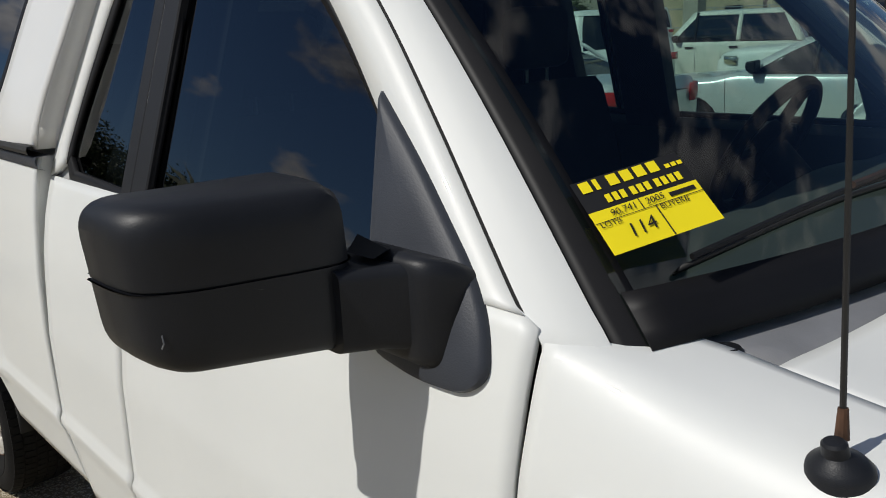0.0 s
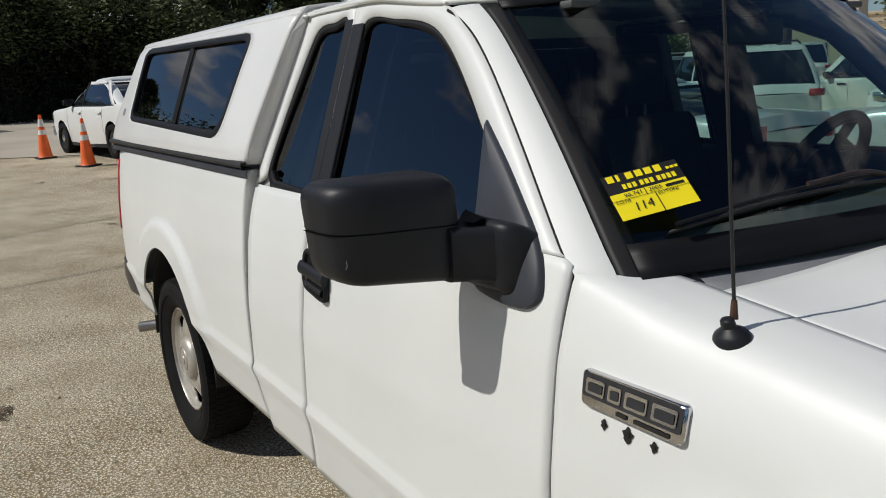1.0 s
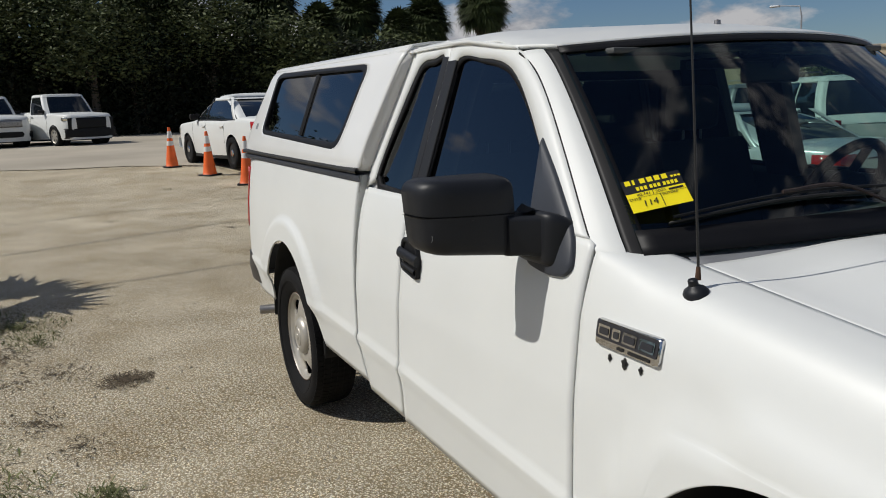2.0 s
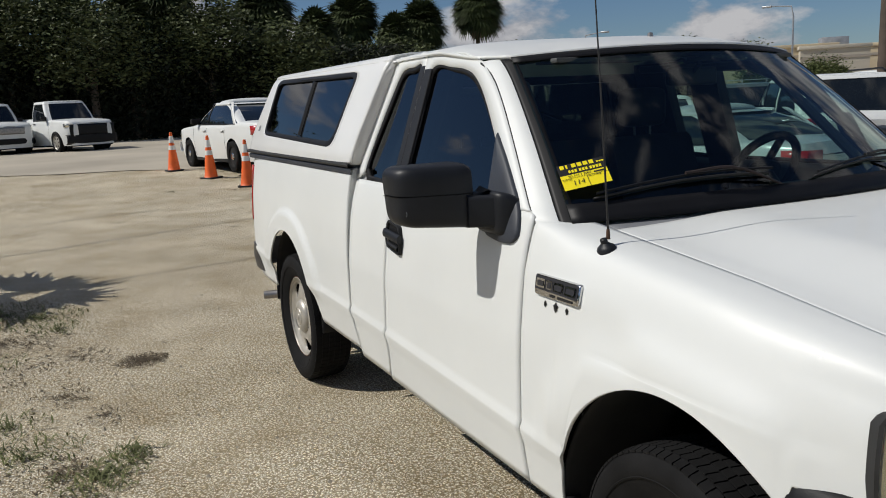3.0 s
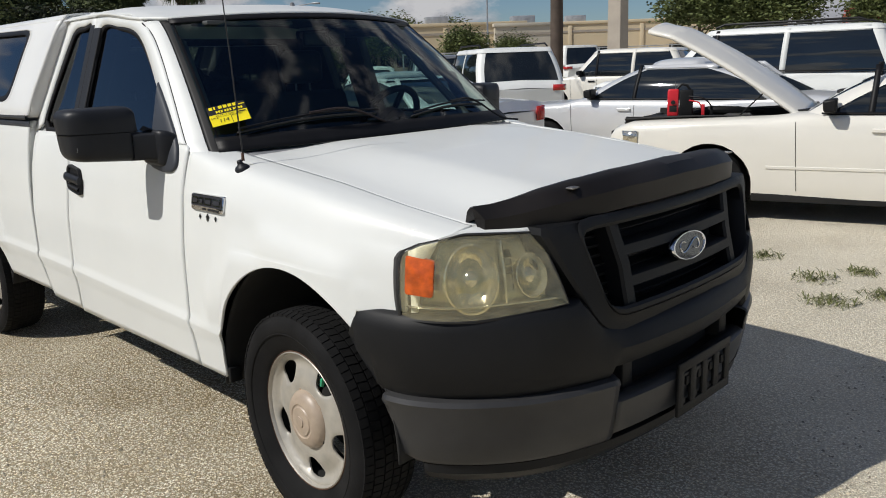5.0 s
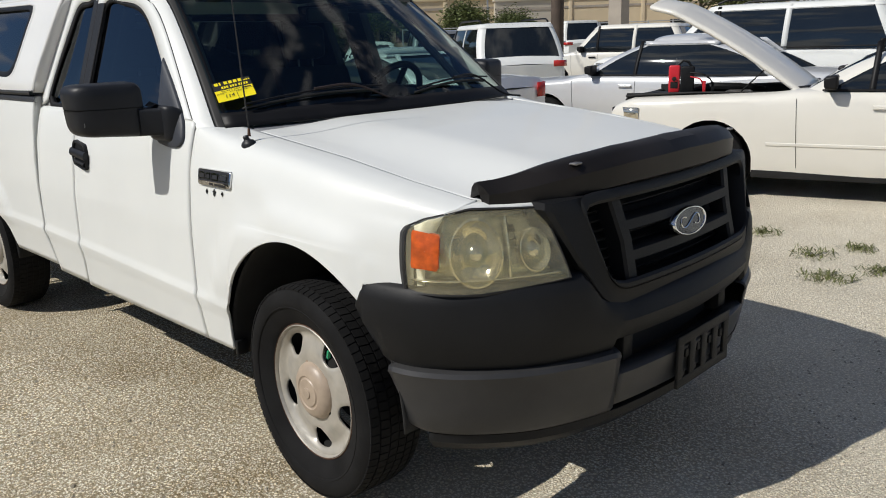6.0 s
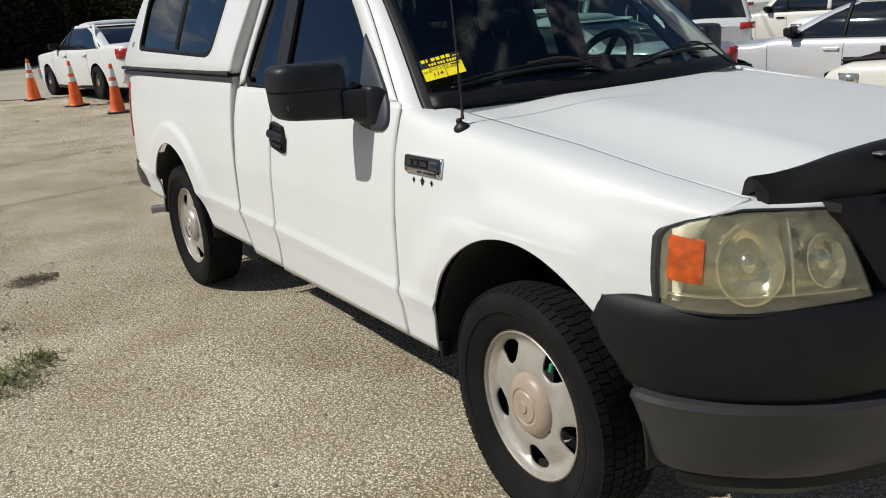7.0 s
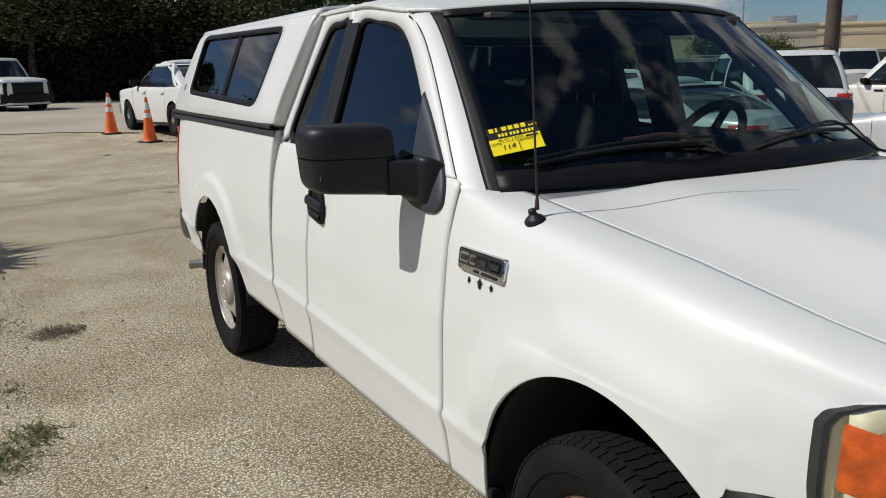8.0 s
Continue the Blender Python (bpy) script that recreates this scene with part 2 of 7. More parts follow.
def rounded(points, r, n=5):
    """A closed polygon (2D) with its corners rounded by r."""
    out, k = [], len(points)
    for i in range(k):
        p0, p1, p2 = (np.array(points[(i + j) % k], float) for j in (-1, 0, 1))
        rr = r[i] if isinstance(r, (list, tuple)) else r
        a, b = p0 - p1, p2 - p1
        la, lb = np.linalg.norm(a), np.linalg.norm(b)
        rr = min(rr, la * 0.49, lb * 0.49)
        s, e = p1 + a / la * rr, p1 + b / lb * rr
        for t in np.linspace(0, 1, n):
            out.append((1 - t) ** 2 * s + 2 * t * (1 - t) * p1 + t * t * e)
    return np.array(out)


def ring(outer, inner, place, steps=2):
    """A strip between two closed loops (2D, matched point by point), laid into space by place(u, v)."""
    rows = []
    for k in range(steps + 1):
        t = k / steps
        rows.append([place(*(o * (1 - t) + i * t)) for o, i in zip(outer, inner)])
    return grid(rows, close_v=True)


def match(loop, n=96):
    """A closed loop resampled by angle about its middle, so that two loops match."""
    c = (loop.max(0) + loop.min(0)) / 2
    span = loop.max(0) - loop.min(0)
    ang = np.arctan2((loop[:, 1] - c[1]) / span[1], (loop[:, 0] - c[0]) / span[0])
    o = np.argsort(ang)
    ang, lp = ang[o], loop[o]
    ang = np.r_[ang - 2 * np.pi, ang, ang + 2 * np.pi]
    lp = np.vstack([lp, lp, lp])
    t = np.linspace(-np.pi, np.pi, n, endpoint=False)
    return np.stack([np.interp(t, ang, lp[:, 0]), np.interp(t, ang, lp[:, 1])], 1)


def plate(loop, place, depth=None):
    """A flat face from a closed 2D loop, laid by place(u, v); with a depth vector it becomes a slab."""
    bm = bmesh.new()
    vs = [bm.verts.new(place(*p)) for p in loop]
    f = bm.faces.new(vs)
    if depth is not None:
        r = bmesh.ops.extrude_face_region(bm, geom=[f])
        bmesh.ops.translate(bm, vec=depth, verts=[v for v in r["geom"] if isinstance(v, bmesh.types.BMVert)])
        bmesh.ops.recalc_face_normals(bm, faces=bm.faces)
    return bm


def face_out(bm, centre):
    """Turns every face of a bmesh away from a point."""
    c = Vector(centre)
    bm.normal_update()
    for f in bm.faces:
        if (f.calc_center_median() - c).dot(f.normal) < 0:
            f.normal_flip()
    return bm


def smoothstep(a, b, x):
    t = min(1.0, max(0.0, (x - a) / (b - a)))
    return t * t * (3 - 2 * t)


def lerp(x, xs, ys):
    return float(np.interp(x, xs, ys))


def lettering(text, size, m, mat, parent, name="lettering", shear=0.0):
    """Built-in-font writing as a flat mesh."""
    cu = bpy.data.curves.new(name, "FONT")
    cu.body, cu.size, cu.shear = text, size, shear
    tmp = new("temporary", cu)
    me = bpy.data.meshes.new_from_object(tmp.evaluated_get(bpy.context.evaluated_depsgraph_get()))
    bpy.data.objects.remove(tmp)
    bpy.data.curves.remove(cu)
    me.materials.clear()
    me.materials.append(mat)
    ob = new(name, me)
    ob.parent = parent
    ob.matrix_local = m
    return ob


# ---- the white pickup truck: front axle at x = 0, facing +x, right side at y < 0 ----
WB = 3.3
truck = thing("pickup_truck", pose(0, 0, 0), "white two-door pickup truck with a white bed cap, parked on gravel", "pickup truck")


def crease_drop(x):
    """How far the side crease lies below its level at the middle of the door: the body sits nose down."""
    return lerp(x, [-4.3, -2.2, -1.76, -0.67, 0.5], [-0.042, -0.020, -0.010, 0.026, 0.055])


def half_width(x, z, bed=False):
    """Half the body's width on its sides."""
    z_level = z
    z = z + crease_drop(x) * smoothstep(1.0, 0.75, z)
    if bed:
        a = lerp(z, [0.40, 0.45, 0.60, 0.640, 0.652, 0.668, 0.9, 1.05, 1.2, 1.30, 1.345], [0.935, 0.945, 0.972, 0.984, 0.984, 0.977, 0.976, 0.968, 0.950, 0.932, 0.918])
    else:
        a = lerp(z, [0.40, 0.43, 0.60, 0.640, 0.652, 0.668, 0.9, 1.05, 1.12, 1.2, 1.26, 1.30, 1.80, 1.84], [0.938, 0.945, 0.970, 0.983, 0.983, 0.976, 0.972, 0.957, 0.948, 0.931, 0.913, 0.898, 0.728, 0.714])
    if x > 0.05:
        a -= 0.055 * ((x - 0.05) / 0.45) ** 2
    if x < -3.9:
        a -= 0.03 * ((-3.9 - x) / 0.4) ** 2
    for xc in (0.0, -WB):
        r = math.hypot(x - xc - 0.01, z_level - 0.40)
        a += 0.024 * smoothstep(0.66, 0.62, r) * smoothstep(0.58, 0.74, z_level) * smoothstep(0.46, 0.20, x)
    return a


def arch(x, xc, a, b):
    d = (x - xc) / a
    return 0.40 + b * math.sqrt(1 - d * d) if abs(d) < 1 else 0.0


def columns(x0, x1, n, marks=()):
    """x stations, denser where an arch's sides stand upright."""
    xs = list(np.linspace(x0, x1, n))
    for c, w in marks:
        for k in np.linspace(0, 1, 10):
            for s in (-1, 1):
                for q in (-1, 1):
                    v = c + s * w * (1 - q * 0.09 * k ** 2)
                    if x0 < v < x1:
                        xs.append(v)
    xs = sorted(xs)
    kept = [xs[0]]
    for v in xs[1:-1]:
        if v - kept[-1] > 0.003 and xs[-1] - v > 0.003:
            kept.append(v)
    return kept + [xs[-1]]


def seam_a(x):
    return lerp(x, [-0.667, -0.52, -0.44, 0.08, 0.39, 0.6], [0.80, 0.772, 0.772, 0.785, 0.79, 0.755])


def seam_z(x):
    return lerp(x, [-0.667, -0.44, 0.08, 0.39, 0.6], [1.276, 1.247, 1.192, 1.147, 1.108])


import functools


@functools.lru_cache(None)
def fender_curve(x):
    a, z = seam_a(x), seam_z(x)
    side = min(half_width(x, z - 0.14), 0.975)
    k = smoothstep(-0.667, -0.35, x)
    pts = [(a, z), (a + 0.35 * (side - a), z - 0.002 - 0.004 * k), (a + 0.70 * (side - a), z - 0.008 - 0.018 * k), (half_width(x, z - 0.03 - 0.05 * k) - 0.004 - 0.008 * k, z - 0.030 - 0.048 * k)]
    drop = crease_drop(x)
    for zz in (z - 0.14, z - 0.2, 0.92, 0.84, 0.76, 0.668 - drop, 0.652 - drop, 0.640 - drop, 0.60 - drop, 0.50, 0.43):
        if zz < pts[-1][1] - 0.01:
            pts.append((half_width(x, zz), zz))
    top = spline(pts[:7], 40)
    return np.vstack([top, even(np.array(pts[6:]), 120)[1:]])


def lamp_back(a):
    """How far forward the body reaches over the headlamp, by half-width."""
    return lerp(a, [0.755, 0.80, 0.835, 0.865, 0.895, 0.915, 0.93], [0.618, 0.616, 0.609, 0.592, 0.561, 0.532, 0.503])


@functools.lru_cache(None)
def fender_front(q):
    c = fender_curve(0.55)
    d = np.r_[0, np.cumsum(np.linalg.norm(np.diff(c, axis=0), axis=1))]
    d_mid = float(np.interp(0.955, c[::-1, 1], d[::-1]))
    a = float(np.interp(min(q, 0.6) / 0.6 * d_mid, d, c[:, 0]))
    return min(lamp_back(a), 0.618 - 0.115 * smoothstep(0.20, 0.38, q))


def fender(s):
    rows, nq = [], 28
    us = columns(0, 1, 70, [((-0.005 + 0.667) / 1.142, 0.475 / 1.142)])
    for u in us:
        row = []
        for j in range(nq + 22):
            q = min(0.6, 0.6 * j / nq) if j <= nq else 0.6 + 0.4 * (j - nq) / 21
            xe = fender_front(q)
            x = -0.664 + u * (xe + 0.664)
            k = math.floor(x * 100)
            c0, c1 = fender_curve(k / 100), fender_curve((k + 1) / 100)
            c = c0 + (c1 - c0) * (x * 100 - k)
            low = max(0.43, arch(x, -0.005, 0.475, 0.536), 0.855 if x > 0.325 else 0.0)
            d = np.r_[0, np.cumsum(np.linalg.norm(np.diff(c, axis=0), axis=1))]
            zr = c[::-1, 1]
            d_mid = float(np.interp(0.955, zr, d[::-1]))
            d_low = float(np.interp(low, zr, d[::-1]))
            if j <= nq:
                t = d_mid * q / 0.6
            else:
                # rows below the waist run along the crease
                mark = [e - crease_drop(x) for e in (0.668, 0.652, 0.640, 0.60)]
                levels = [*np.linspace(0.955, mark[0], 12)[1:], *mark[1:], *np.linspace(mark[3], 0.43, 8)[1:]]
                z = max(levels[j - nq - 1], low + 0.0005 * (nq + 21 - j))
                z += (0.955 + (low - 0.955) * (j - nq) / 21 - z) * smoothstep(0.66, 0.82, low)
                t = min(float(np.interp(z, zr, d[::-1])), d_low)
            row.append((x, s * np.interp(t, d, c[:, 0]), np.interp(t, d, c[:, 1])))
        rows.append(row)
    # even out the skin above the crease
    p = np.array(rows)
    step = np.diff(np.array(us))
    back = (step[1:] / (step[1:] + step[:-1]))[:, None]
    for _ in range(14):
        y = p[:, :, 1].copy()
        y[1:-1, 1:-1] = 0.5 * y[1:-1, 1:-1] + 0.25 * (back * y[:-2, 1:-1] + (1 - back) * y[2:, 1:-1]) + 0.125 * (y[1:-1, :-2] + y[1:-1, 2:])
        keep = smooth_keep(p[:, :, 2])
        p[:, :, 1] += (y - p[:, :, 1]) * keep
    return grid(p.tolist())


def smooth_keep(z):
    return np.clip((z - 0.70) / 0.06, 0, 1)


def side_panel(s, xa, xb, zlow, ztop, bed=False, n=40, marks=()):
    """A body side between two seams (x as functions of z)."""
    rows = []
    for u in columns(0, 1, n, marks):
        row = []
        xm = xa(0.7) + u * (xb(0.7) - xa(0.7))
        z0, z1 = zlow(xm), ztop(xm)
        extra = [e - crease_drop(xm) for e in (0.60, 0.640, 0.652, 0.668)]
        levels = [*np.linspace(z0, max(z0, extra[0]), 7)[:-1], *extra, *np.linspace(max(z0, extra[3]), z1, 27)[1:]]
        for j, level in enumerate(levels):
            z = max(level, z0 + 0.0005 * j)
            x = xa(z) + u * (xb(z) - xa(z))
            row.append((x, s * half_width(x, z, bed), z))
        rows.append(row)
    return grid(rows)


def x_door_rear(z):
    return lerp(z, [0.43, 0.55, 0.66, 0.8, 1.3], [-1.824, -1.789, -1.776, -1.770, -1.752])


def x_cab_rear(z):
    return lerp(z, [0.43, 0.65, 1.3], [-2.178, -2.213, -2.225])


def x_bed_front(z):
    return x_cab_rear(z) - 0.015


for s in (-1, 1):
    fen = part("front_fender", fender(s), M_WHITE, truck, thick=0.010)
    part("door_skin", side_panel(s, lambda z: x_door_rear(z) + 0.004, lambda z: -0.672, lambda x: 0.43, lambda x: 1.297 - 0.014 * smoothstep(-0.705, -0.678, x)), M_WHITE, truck, thick=0.010)
    part("rear_door_skin", side_panel(s, x_cab_rear, lambda z: x_door_rear(z) - 0.004, lambda x: 0.44, lambda x: 1.297, n=14), M_WHITE, truck, thick=0.010)
    part("bed_side", side_panel(s, lambda z: -4.30, x_bed_front, lambda x: max(0.47 if x > -3.2 else 0.50, arch(x, 0.01 - WB, 0.475, 0.525)), lambda x: 1.345, bed=True, n=80, marks=[((4.31 - WB) / 2.105, 0.475 / 2.105)]), M_WHITE, truck, thick=0.010)
    # strip added in the gap; its pale grey stands for the sunlit inside
    part("cab_gap_strip", grid([[(x, s * (half_width(x, z) - 0.012), z) for z in np.linspace(0.45, 1.34, 20)] for x in (-2.24, -2.15)]), M_SEAMGREY, truck, "grey strip closing the gap between cab and bed, toned as sunlit")
    part("bed_front_wall", grid([[(x_bed_front(z) - 0.004, s * a, z) for z in np.linspace(0.48, 1.343, 16)] for a in (0.0, 0.5, 0.86)] + [[(x_bed_front(z) - 0.004, s * (half_width(-2.25, z, True) - 0.004), z) for z in np.linspace(0.48, 1.343, 16)]]), M_WHITE, truck)
    # wheel housings
    for xc, b in ((-0.005, 0.544), (0.01 - WB, 0.53)):
        rows = []
        for th in np.linspace(0.0, math.pi, 40):
            x, z = xc + 0.485 * math.cos(th), 0.40 + (b + 0.004) * math.sin(th)
            rows.append([(x, s * y, z) for y in (0.955, 0.93, 0.80, 0.60, 0.50)])
        part("wheel_housing", grid(rows), M_LINER, truck, "black wheel well liner", thick=0.006)

# door window frames and glass; the upper cab sides lean inwards
def cab_side(s, inset=0.0):
    return lambda x, z: (x, s * (half_width(-1.0, z) - inset), z)


F_OUT = [(-1.748, 1.292), (-1.745, 1.55), (-1.745, 1.824), (-1.50, 1.822), (-1.30, 1.790), (-1.18, 1.728), (-1.06, 1.640), (-0.90, 1.490), (-0.712, 1.303), (-0.692, 1.292)]
F_IN = [(-1.700, 1.292), (-1.700, 1.55), (-1.690, 1.768), (-1.50, 1.768), (-1.34, 1.744), (-1.235, 1.694), (-1.12, 1.600), (-0.97, 1.455), (-0.815, 1.305), (-0.79, 1.292)]
R_OUT = [(-1.756, 1.292), (-1.753, 1.55), (-1.753, 1.826), (-1.90, 1.832), (-2.062, 1.834), (-2.105, 1.765), (-2.180, 1.56), (-2.222, 1.37), (-2.228, 1.292)]
R_IN = [(-1.785, 1.292), (-1.785, 1.55), (-1.785, 1.782), (-1.88, 1.788), (-1.970, 1.782), (-2.020, 1.73), (-2.096, 1.54), (-2.145, 1.38), (-2.148, 1.330)]


def strip2(outer, inner, place, n=60):
    a, b = spline(outer, n), spline(inner, n)
    return grid([[place(*(o * (1 - t) + i * t)) for t in (0, 0.5, 1)] for o, i in zip(a, b)])


for s in (-1, 1):
    on, deep = cab_side(s), cab_side(s, 0.006)
    seal = cab_side(s, 0.001)
    part("door_window_frame", strip2(F_OUT, F_IN, on), M_WHITE, truck, thick=0.014)
    part("rear_window_frame", strip2(R_OUT, R_IN, on), M_WHITE, truck, thick=0.014)
    # black seals just inside the painted frames
    fi, ri = spline(F_IN, 60), spline(R_IN, 60)
    fc, rc = fi.mean(0), ri.mean(0)
    f2 = np.array([p + (fc - p) / np.linalg.norm(fc - p) * 0.022 for p in fi])
    f2[:, 1] = np.maximum(f2[:, 1], 1.304)
    part("window_seal", grid([[seal(*o), deep(*i)] for o, i in zip(fi, f2)]), M_TRIM, truck, "black window seal", thick=0.008)
    r2 = np.array([p + (rc - p) / np.linalg.norm(rc - p) * 0.024 for p in ri])
    part("window_seal", grid([[seal(*o), deep(*i)] for o, i in zip(ri, r2)]), M_TRIM, truck, "black window seal", thick=0.008)
    for x0, x1, zt_ in ((-1.802, -1.7522, 1.790), (-1.7528, -1.684, 1.774)):
        part("pillar_trim", grid([[(x, s * (half_width(-1, z) + o), z) for z in np.linspace(1.298, zt_, 12)] for x, o in ((x0, -0.012), (x0, 0.006), (x0 + 0.003, 0.009), (x1 - 0.003, 0.009), (x1, 0.006), (x1, -0.012))]), M_PILLAR, truck, "dark grey window pillar cover")
    # belt strips
    part("belt_strip", box((-1.745, s * 0.886 - 0.014, 1.288), (-0.80, s * 0.886 + 0.014, 1.306), 0.004), M_TRIM, truck, "black belt strip")
    part("belt_strip", grid([[deep(*ri[-1]), deep(*r2[-1])], [deep(-2.115, 1.296), deep(-2.090, 1.318)], [deep(-1.80, 1.282), deep(-1.80, 1.306)], [deep(-1.756, 1.282), deep(-1.756, 1.306)]]), M_TRIM, truck, "black belt strip", thick=0.012)
    glass = G_TINT if s < 0 else G_SIDE
    rows = [[cab_side(s, 0.010)(xf + (xr - xf) * q, z) for q in np.linspace(0, 1, 10)] for z, xf, xr in [(z, lerp(z, [1.292, 1.305, 1.455, 1.60, 1.694, 1.744, 1.770], [-0.775, -0.80, -0.955, -1.105, -1.215, -1.31, -1.45]), -1.708) for z in np.linspace(1.288, 1.770, 40)]]
    pane = part("door_glass", face_out(grid(rows), (-1.5, 0, 1.4)), glass, truck, "dark tinted door window" if s < 0 else "clear green door window")
    pane.visible_shadow = False
    rows = [[cab_side(s, 0.010)(xf + (xr - xf) * q, z) for q in np.linspace(0, 1, 8)] for z, xf, xr in [(z, -1.778, lerp(z, [1.292, 1.325, 1.38, 1.54, 1.73, 1.782, 1.792], [-2.135, -2.155, -2.155, -2.106, -2.030, -1.978, -1.92])) for z in np.linspace(1.288, 1.792, 30)]]
    pane = part("rear_door_glass", face_out(grid(rows), (-1.5, 0, 1.4)), glass, truck, "dark tinted rear window")
    pane.visible_shadow = False

# roof
def roof_point(x, a):
    zc = lerp(x, [-2.2, -2.0, -1.6, -1.25, -1.05, -0.94], [1.868, 1.876, 1.877, 1.852, 1.820, 1.792])
    w = lerp(x, [-2.2, -1.9, -1.3, -1.1, -0.94], [0.728, 0.732, 0.735, 0.722, 0.70])
    t = abs(a) / w
    return zc - 0.030 * t ** 2 - 0.014 * max(0, (t - 0.82) / 0.18) ** 2


# windscreen
def screen(u, v):
    """u from -1 (right) to 1 (left), v from 0 (foot) to 1 (top)."""
    foot = Vector((-0.425 - 0.150 * abs(u) ** 2.1, 0.842 * u, 1.276 - 0.008 * u * u))
    head = Vector((-0.965 - 0.175 * abs(u) ** 2.2, 0.692 * u, 1.798 - 0.024 * u * u))
    p = foot.lerp(head, v)
    return p + Vector((0.55, 0, 0.45)) * 0.035 * math.sin(math.pi * v) * (1 - 0.5 * u * u)


def roof_front(t):
    """The roof's front edge: along the windscreen's head, then down to the door frame's corner."""
    s = 1 if t >= 0 else -1
    if abs(t) <= 0.9:
        return screen(t / 0.9, 1.0) + Vector((-0.004, 0, 0.006))
    a = screen(s, 1.0) + Vector((-0.004, 0, 0.006))
    return a.lerp(Vector((-1.290, s * 0.744, 1.790)), (abs(t) - 0.9) / 0.1)


rows = []
for q in np.linspace(0, 1, 40):
    row = []
    for t in np.sin(np.linspace(-math.pi / 2, math.pi / 2, 49)):
        f = roof_front(t)
        x = -2.085 + q * (f.x + 2.085)
        w = lerp(x, [-2.2, -1.9, -1.3, -1.1], [0.730, 0.734, 0.742, 0.735])
        k = smoothstep(0.45, 1.0, q)
        y = w * t + k * (f.y - lerp(f.x, [-2.2, -1.9, -1.3, -1.1], [0.730, 0.734, 0.742, 0.735]) * t)
        z = roof_point(x, w * t) + k * (f.z - roof_point(f.x, lerp(f.x, [-2.2, -1.9, -1.3, -1.1], [0.730, 0.734, 0.742, 0.735]) * t))
        row.append((x, y, z))
    rows.append(row)
part("roof", grid(rows), M_WHITE, truck, thick=0.014)
for s in (-1, 1):
    # drip rail and A pillars between the door frame and the windscreen
    part("drip_rail", tube([(x, s * 0.732, roof_point(x, 0.725) - 0.006) for x in np.linspace(-2.06, -1.40, 16)] + [(-1.27, s * 0.744, 1.786)], 0.0035, 8), M_WHITE, truck)
    p_out = spline([(-1.30, s * 0.742, 1.790), *[(x, s * (half_width(-1.0, z) + 0.001), z) for x, z in ((-1.172, 1.728), (-1.053, 1.640), (-0.893, 1.490), (-0.706, 1.304))], (-0.669, s * 0.906, 1.279), (-0.662, s * 0.910, 1.250)], 60)[::-1]
    white, black = [], []
    for v in np.linspace(-0.03, 1.0, 37):
        i = screen(s, v)
        o = Vector([float(np.interp(i.z, p_out[:, 2], p_out[:, k])) for k in range(3)])
        e = o.lerp(i, 0.64)
        out = Vector((0.5, s * 0.6, 0.5)) * 0.006
        white.append([o - out * 1.2, o, o.lerp(e, 0.4) + out * 0.6, o.lerp(e, 0.8) + out * 0.7, e + out * 0.2, e - out * 1.5])
        j = screen(s * 0.978, v)
        black.append([e - out * 0.6, e.lerp(j, 0.3) + out * 0.05, e.lerp(j, 0.7) + out * 0.15, j + out * 0.2])
    part("pillar_gap", tube([Vector(q) + Vector((-0.003, 0, -0.002)) for q in p_out[4:-3]], 0.0042, 6), M_DARK, truck, "dark gap beside the door")
    part("a_pillar", grid(white), M_WHITE, truck, thick=0.004)
    part("windscreen_moulding", grid(black), M_TRIM, truck, "black windscreen moulding", thick=0.003)


ws = part("windscreen", face_out(grid([[screen(u, v) for v in np.linspace(0, 1, 20)] for u in np.linspace(-1, 1, 40)]), (-1.6, 0, 1.2)), G_WIND, truck, "clear windscreen with a dark shaded top")
ws.visible_shadow = False
# black ceramic border, foot and head
for v0, v1, nm in ((-0.01, 0.085, "screen_border"), (0.965, 1.01, "screen_border")):
    part(nm, grid([[screen(u, v) + Vector((0.002, 0, 0.003)) for v in np.linspace(v0, v1, 4)] for u in np.linspace(-1, 1, 40)]), M_TRIM, ws, "black printed border", thick=0.002)


# hood
def hood_z(x, a):
    zc = lerp(x, [-0.56, -0.3, 0.08, 0.39, 0.62, 0.75, 0.84], [1.268, 1.272, 1.252, 1.216, 1.184, 1.162, 1.132])
    edge = seam_z(min(0.6, max(-0.44, x))) - max(0, x - 0.6) * 0.16
    a = abs(a)
    dome = (1 - 0.06 * (a / 0.5) ** 2) * (1 - smoothstep(lerp(x, [-0.5, 0.0], [0.34, 0.44]), 0.76, a))
    return edge + (zc - edge) * max(0.0, dome) - (0.004 * smoothstep(0.73, 0.785, a))


def hood_front(t):
    return 0.835 - 0.235 * abs(t) ** 2.6


def hood_rear(t):
    a = abs(t) * 0.772
    return -0.385 - 0.075 * (a / 0.73) ** 2


rows = []
ts = np.sin(np.linspace(-math.pi / 2, math.pi / 2, 61)) * 0.5 + np.linspace(-1, 1, 61) * 0.5
for q in np.linspace(0, 1, 60):
    row = []
    for t in ts:
        x = hood_rear(t) + q * (hood_front(t) - hood_rear(t))
        a = (seam_a(max(x, -0.44)) - 0.0025) if abs(t) == 1 else abs(t) * (seam_a(max(x, -0.44)) - 0.0025)
        row.append((x, math.copysign(a, t), hood_z(x, a)))
    rows.append(row)
part("hood", grid(rows), M_WHITE, truck, thick=0.012)

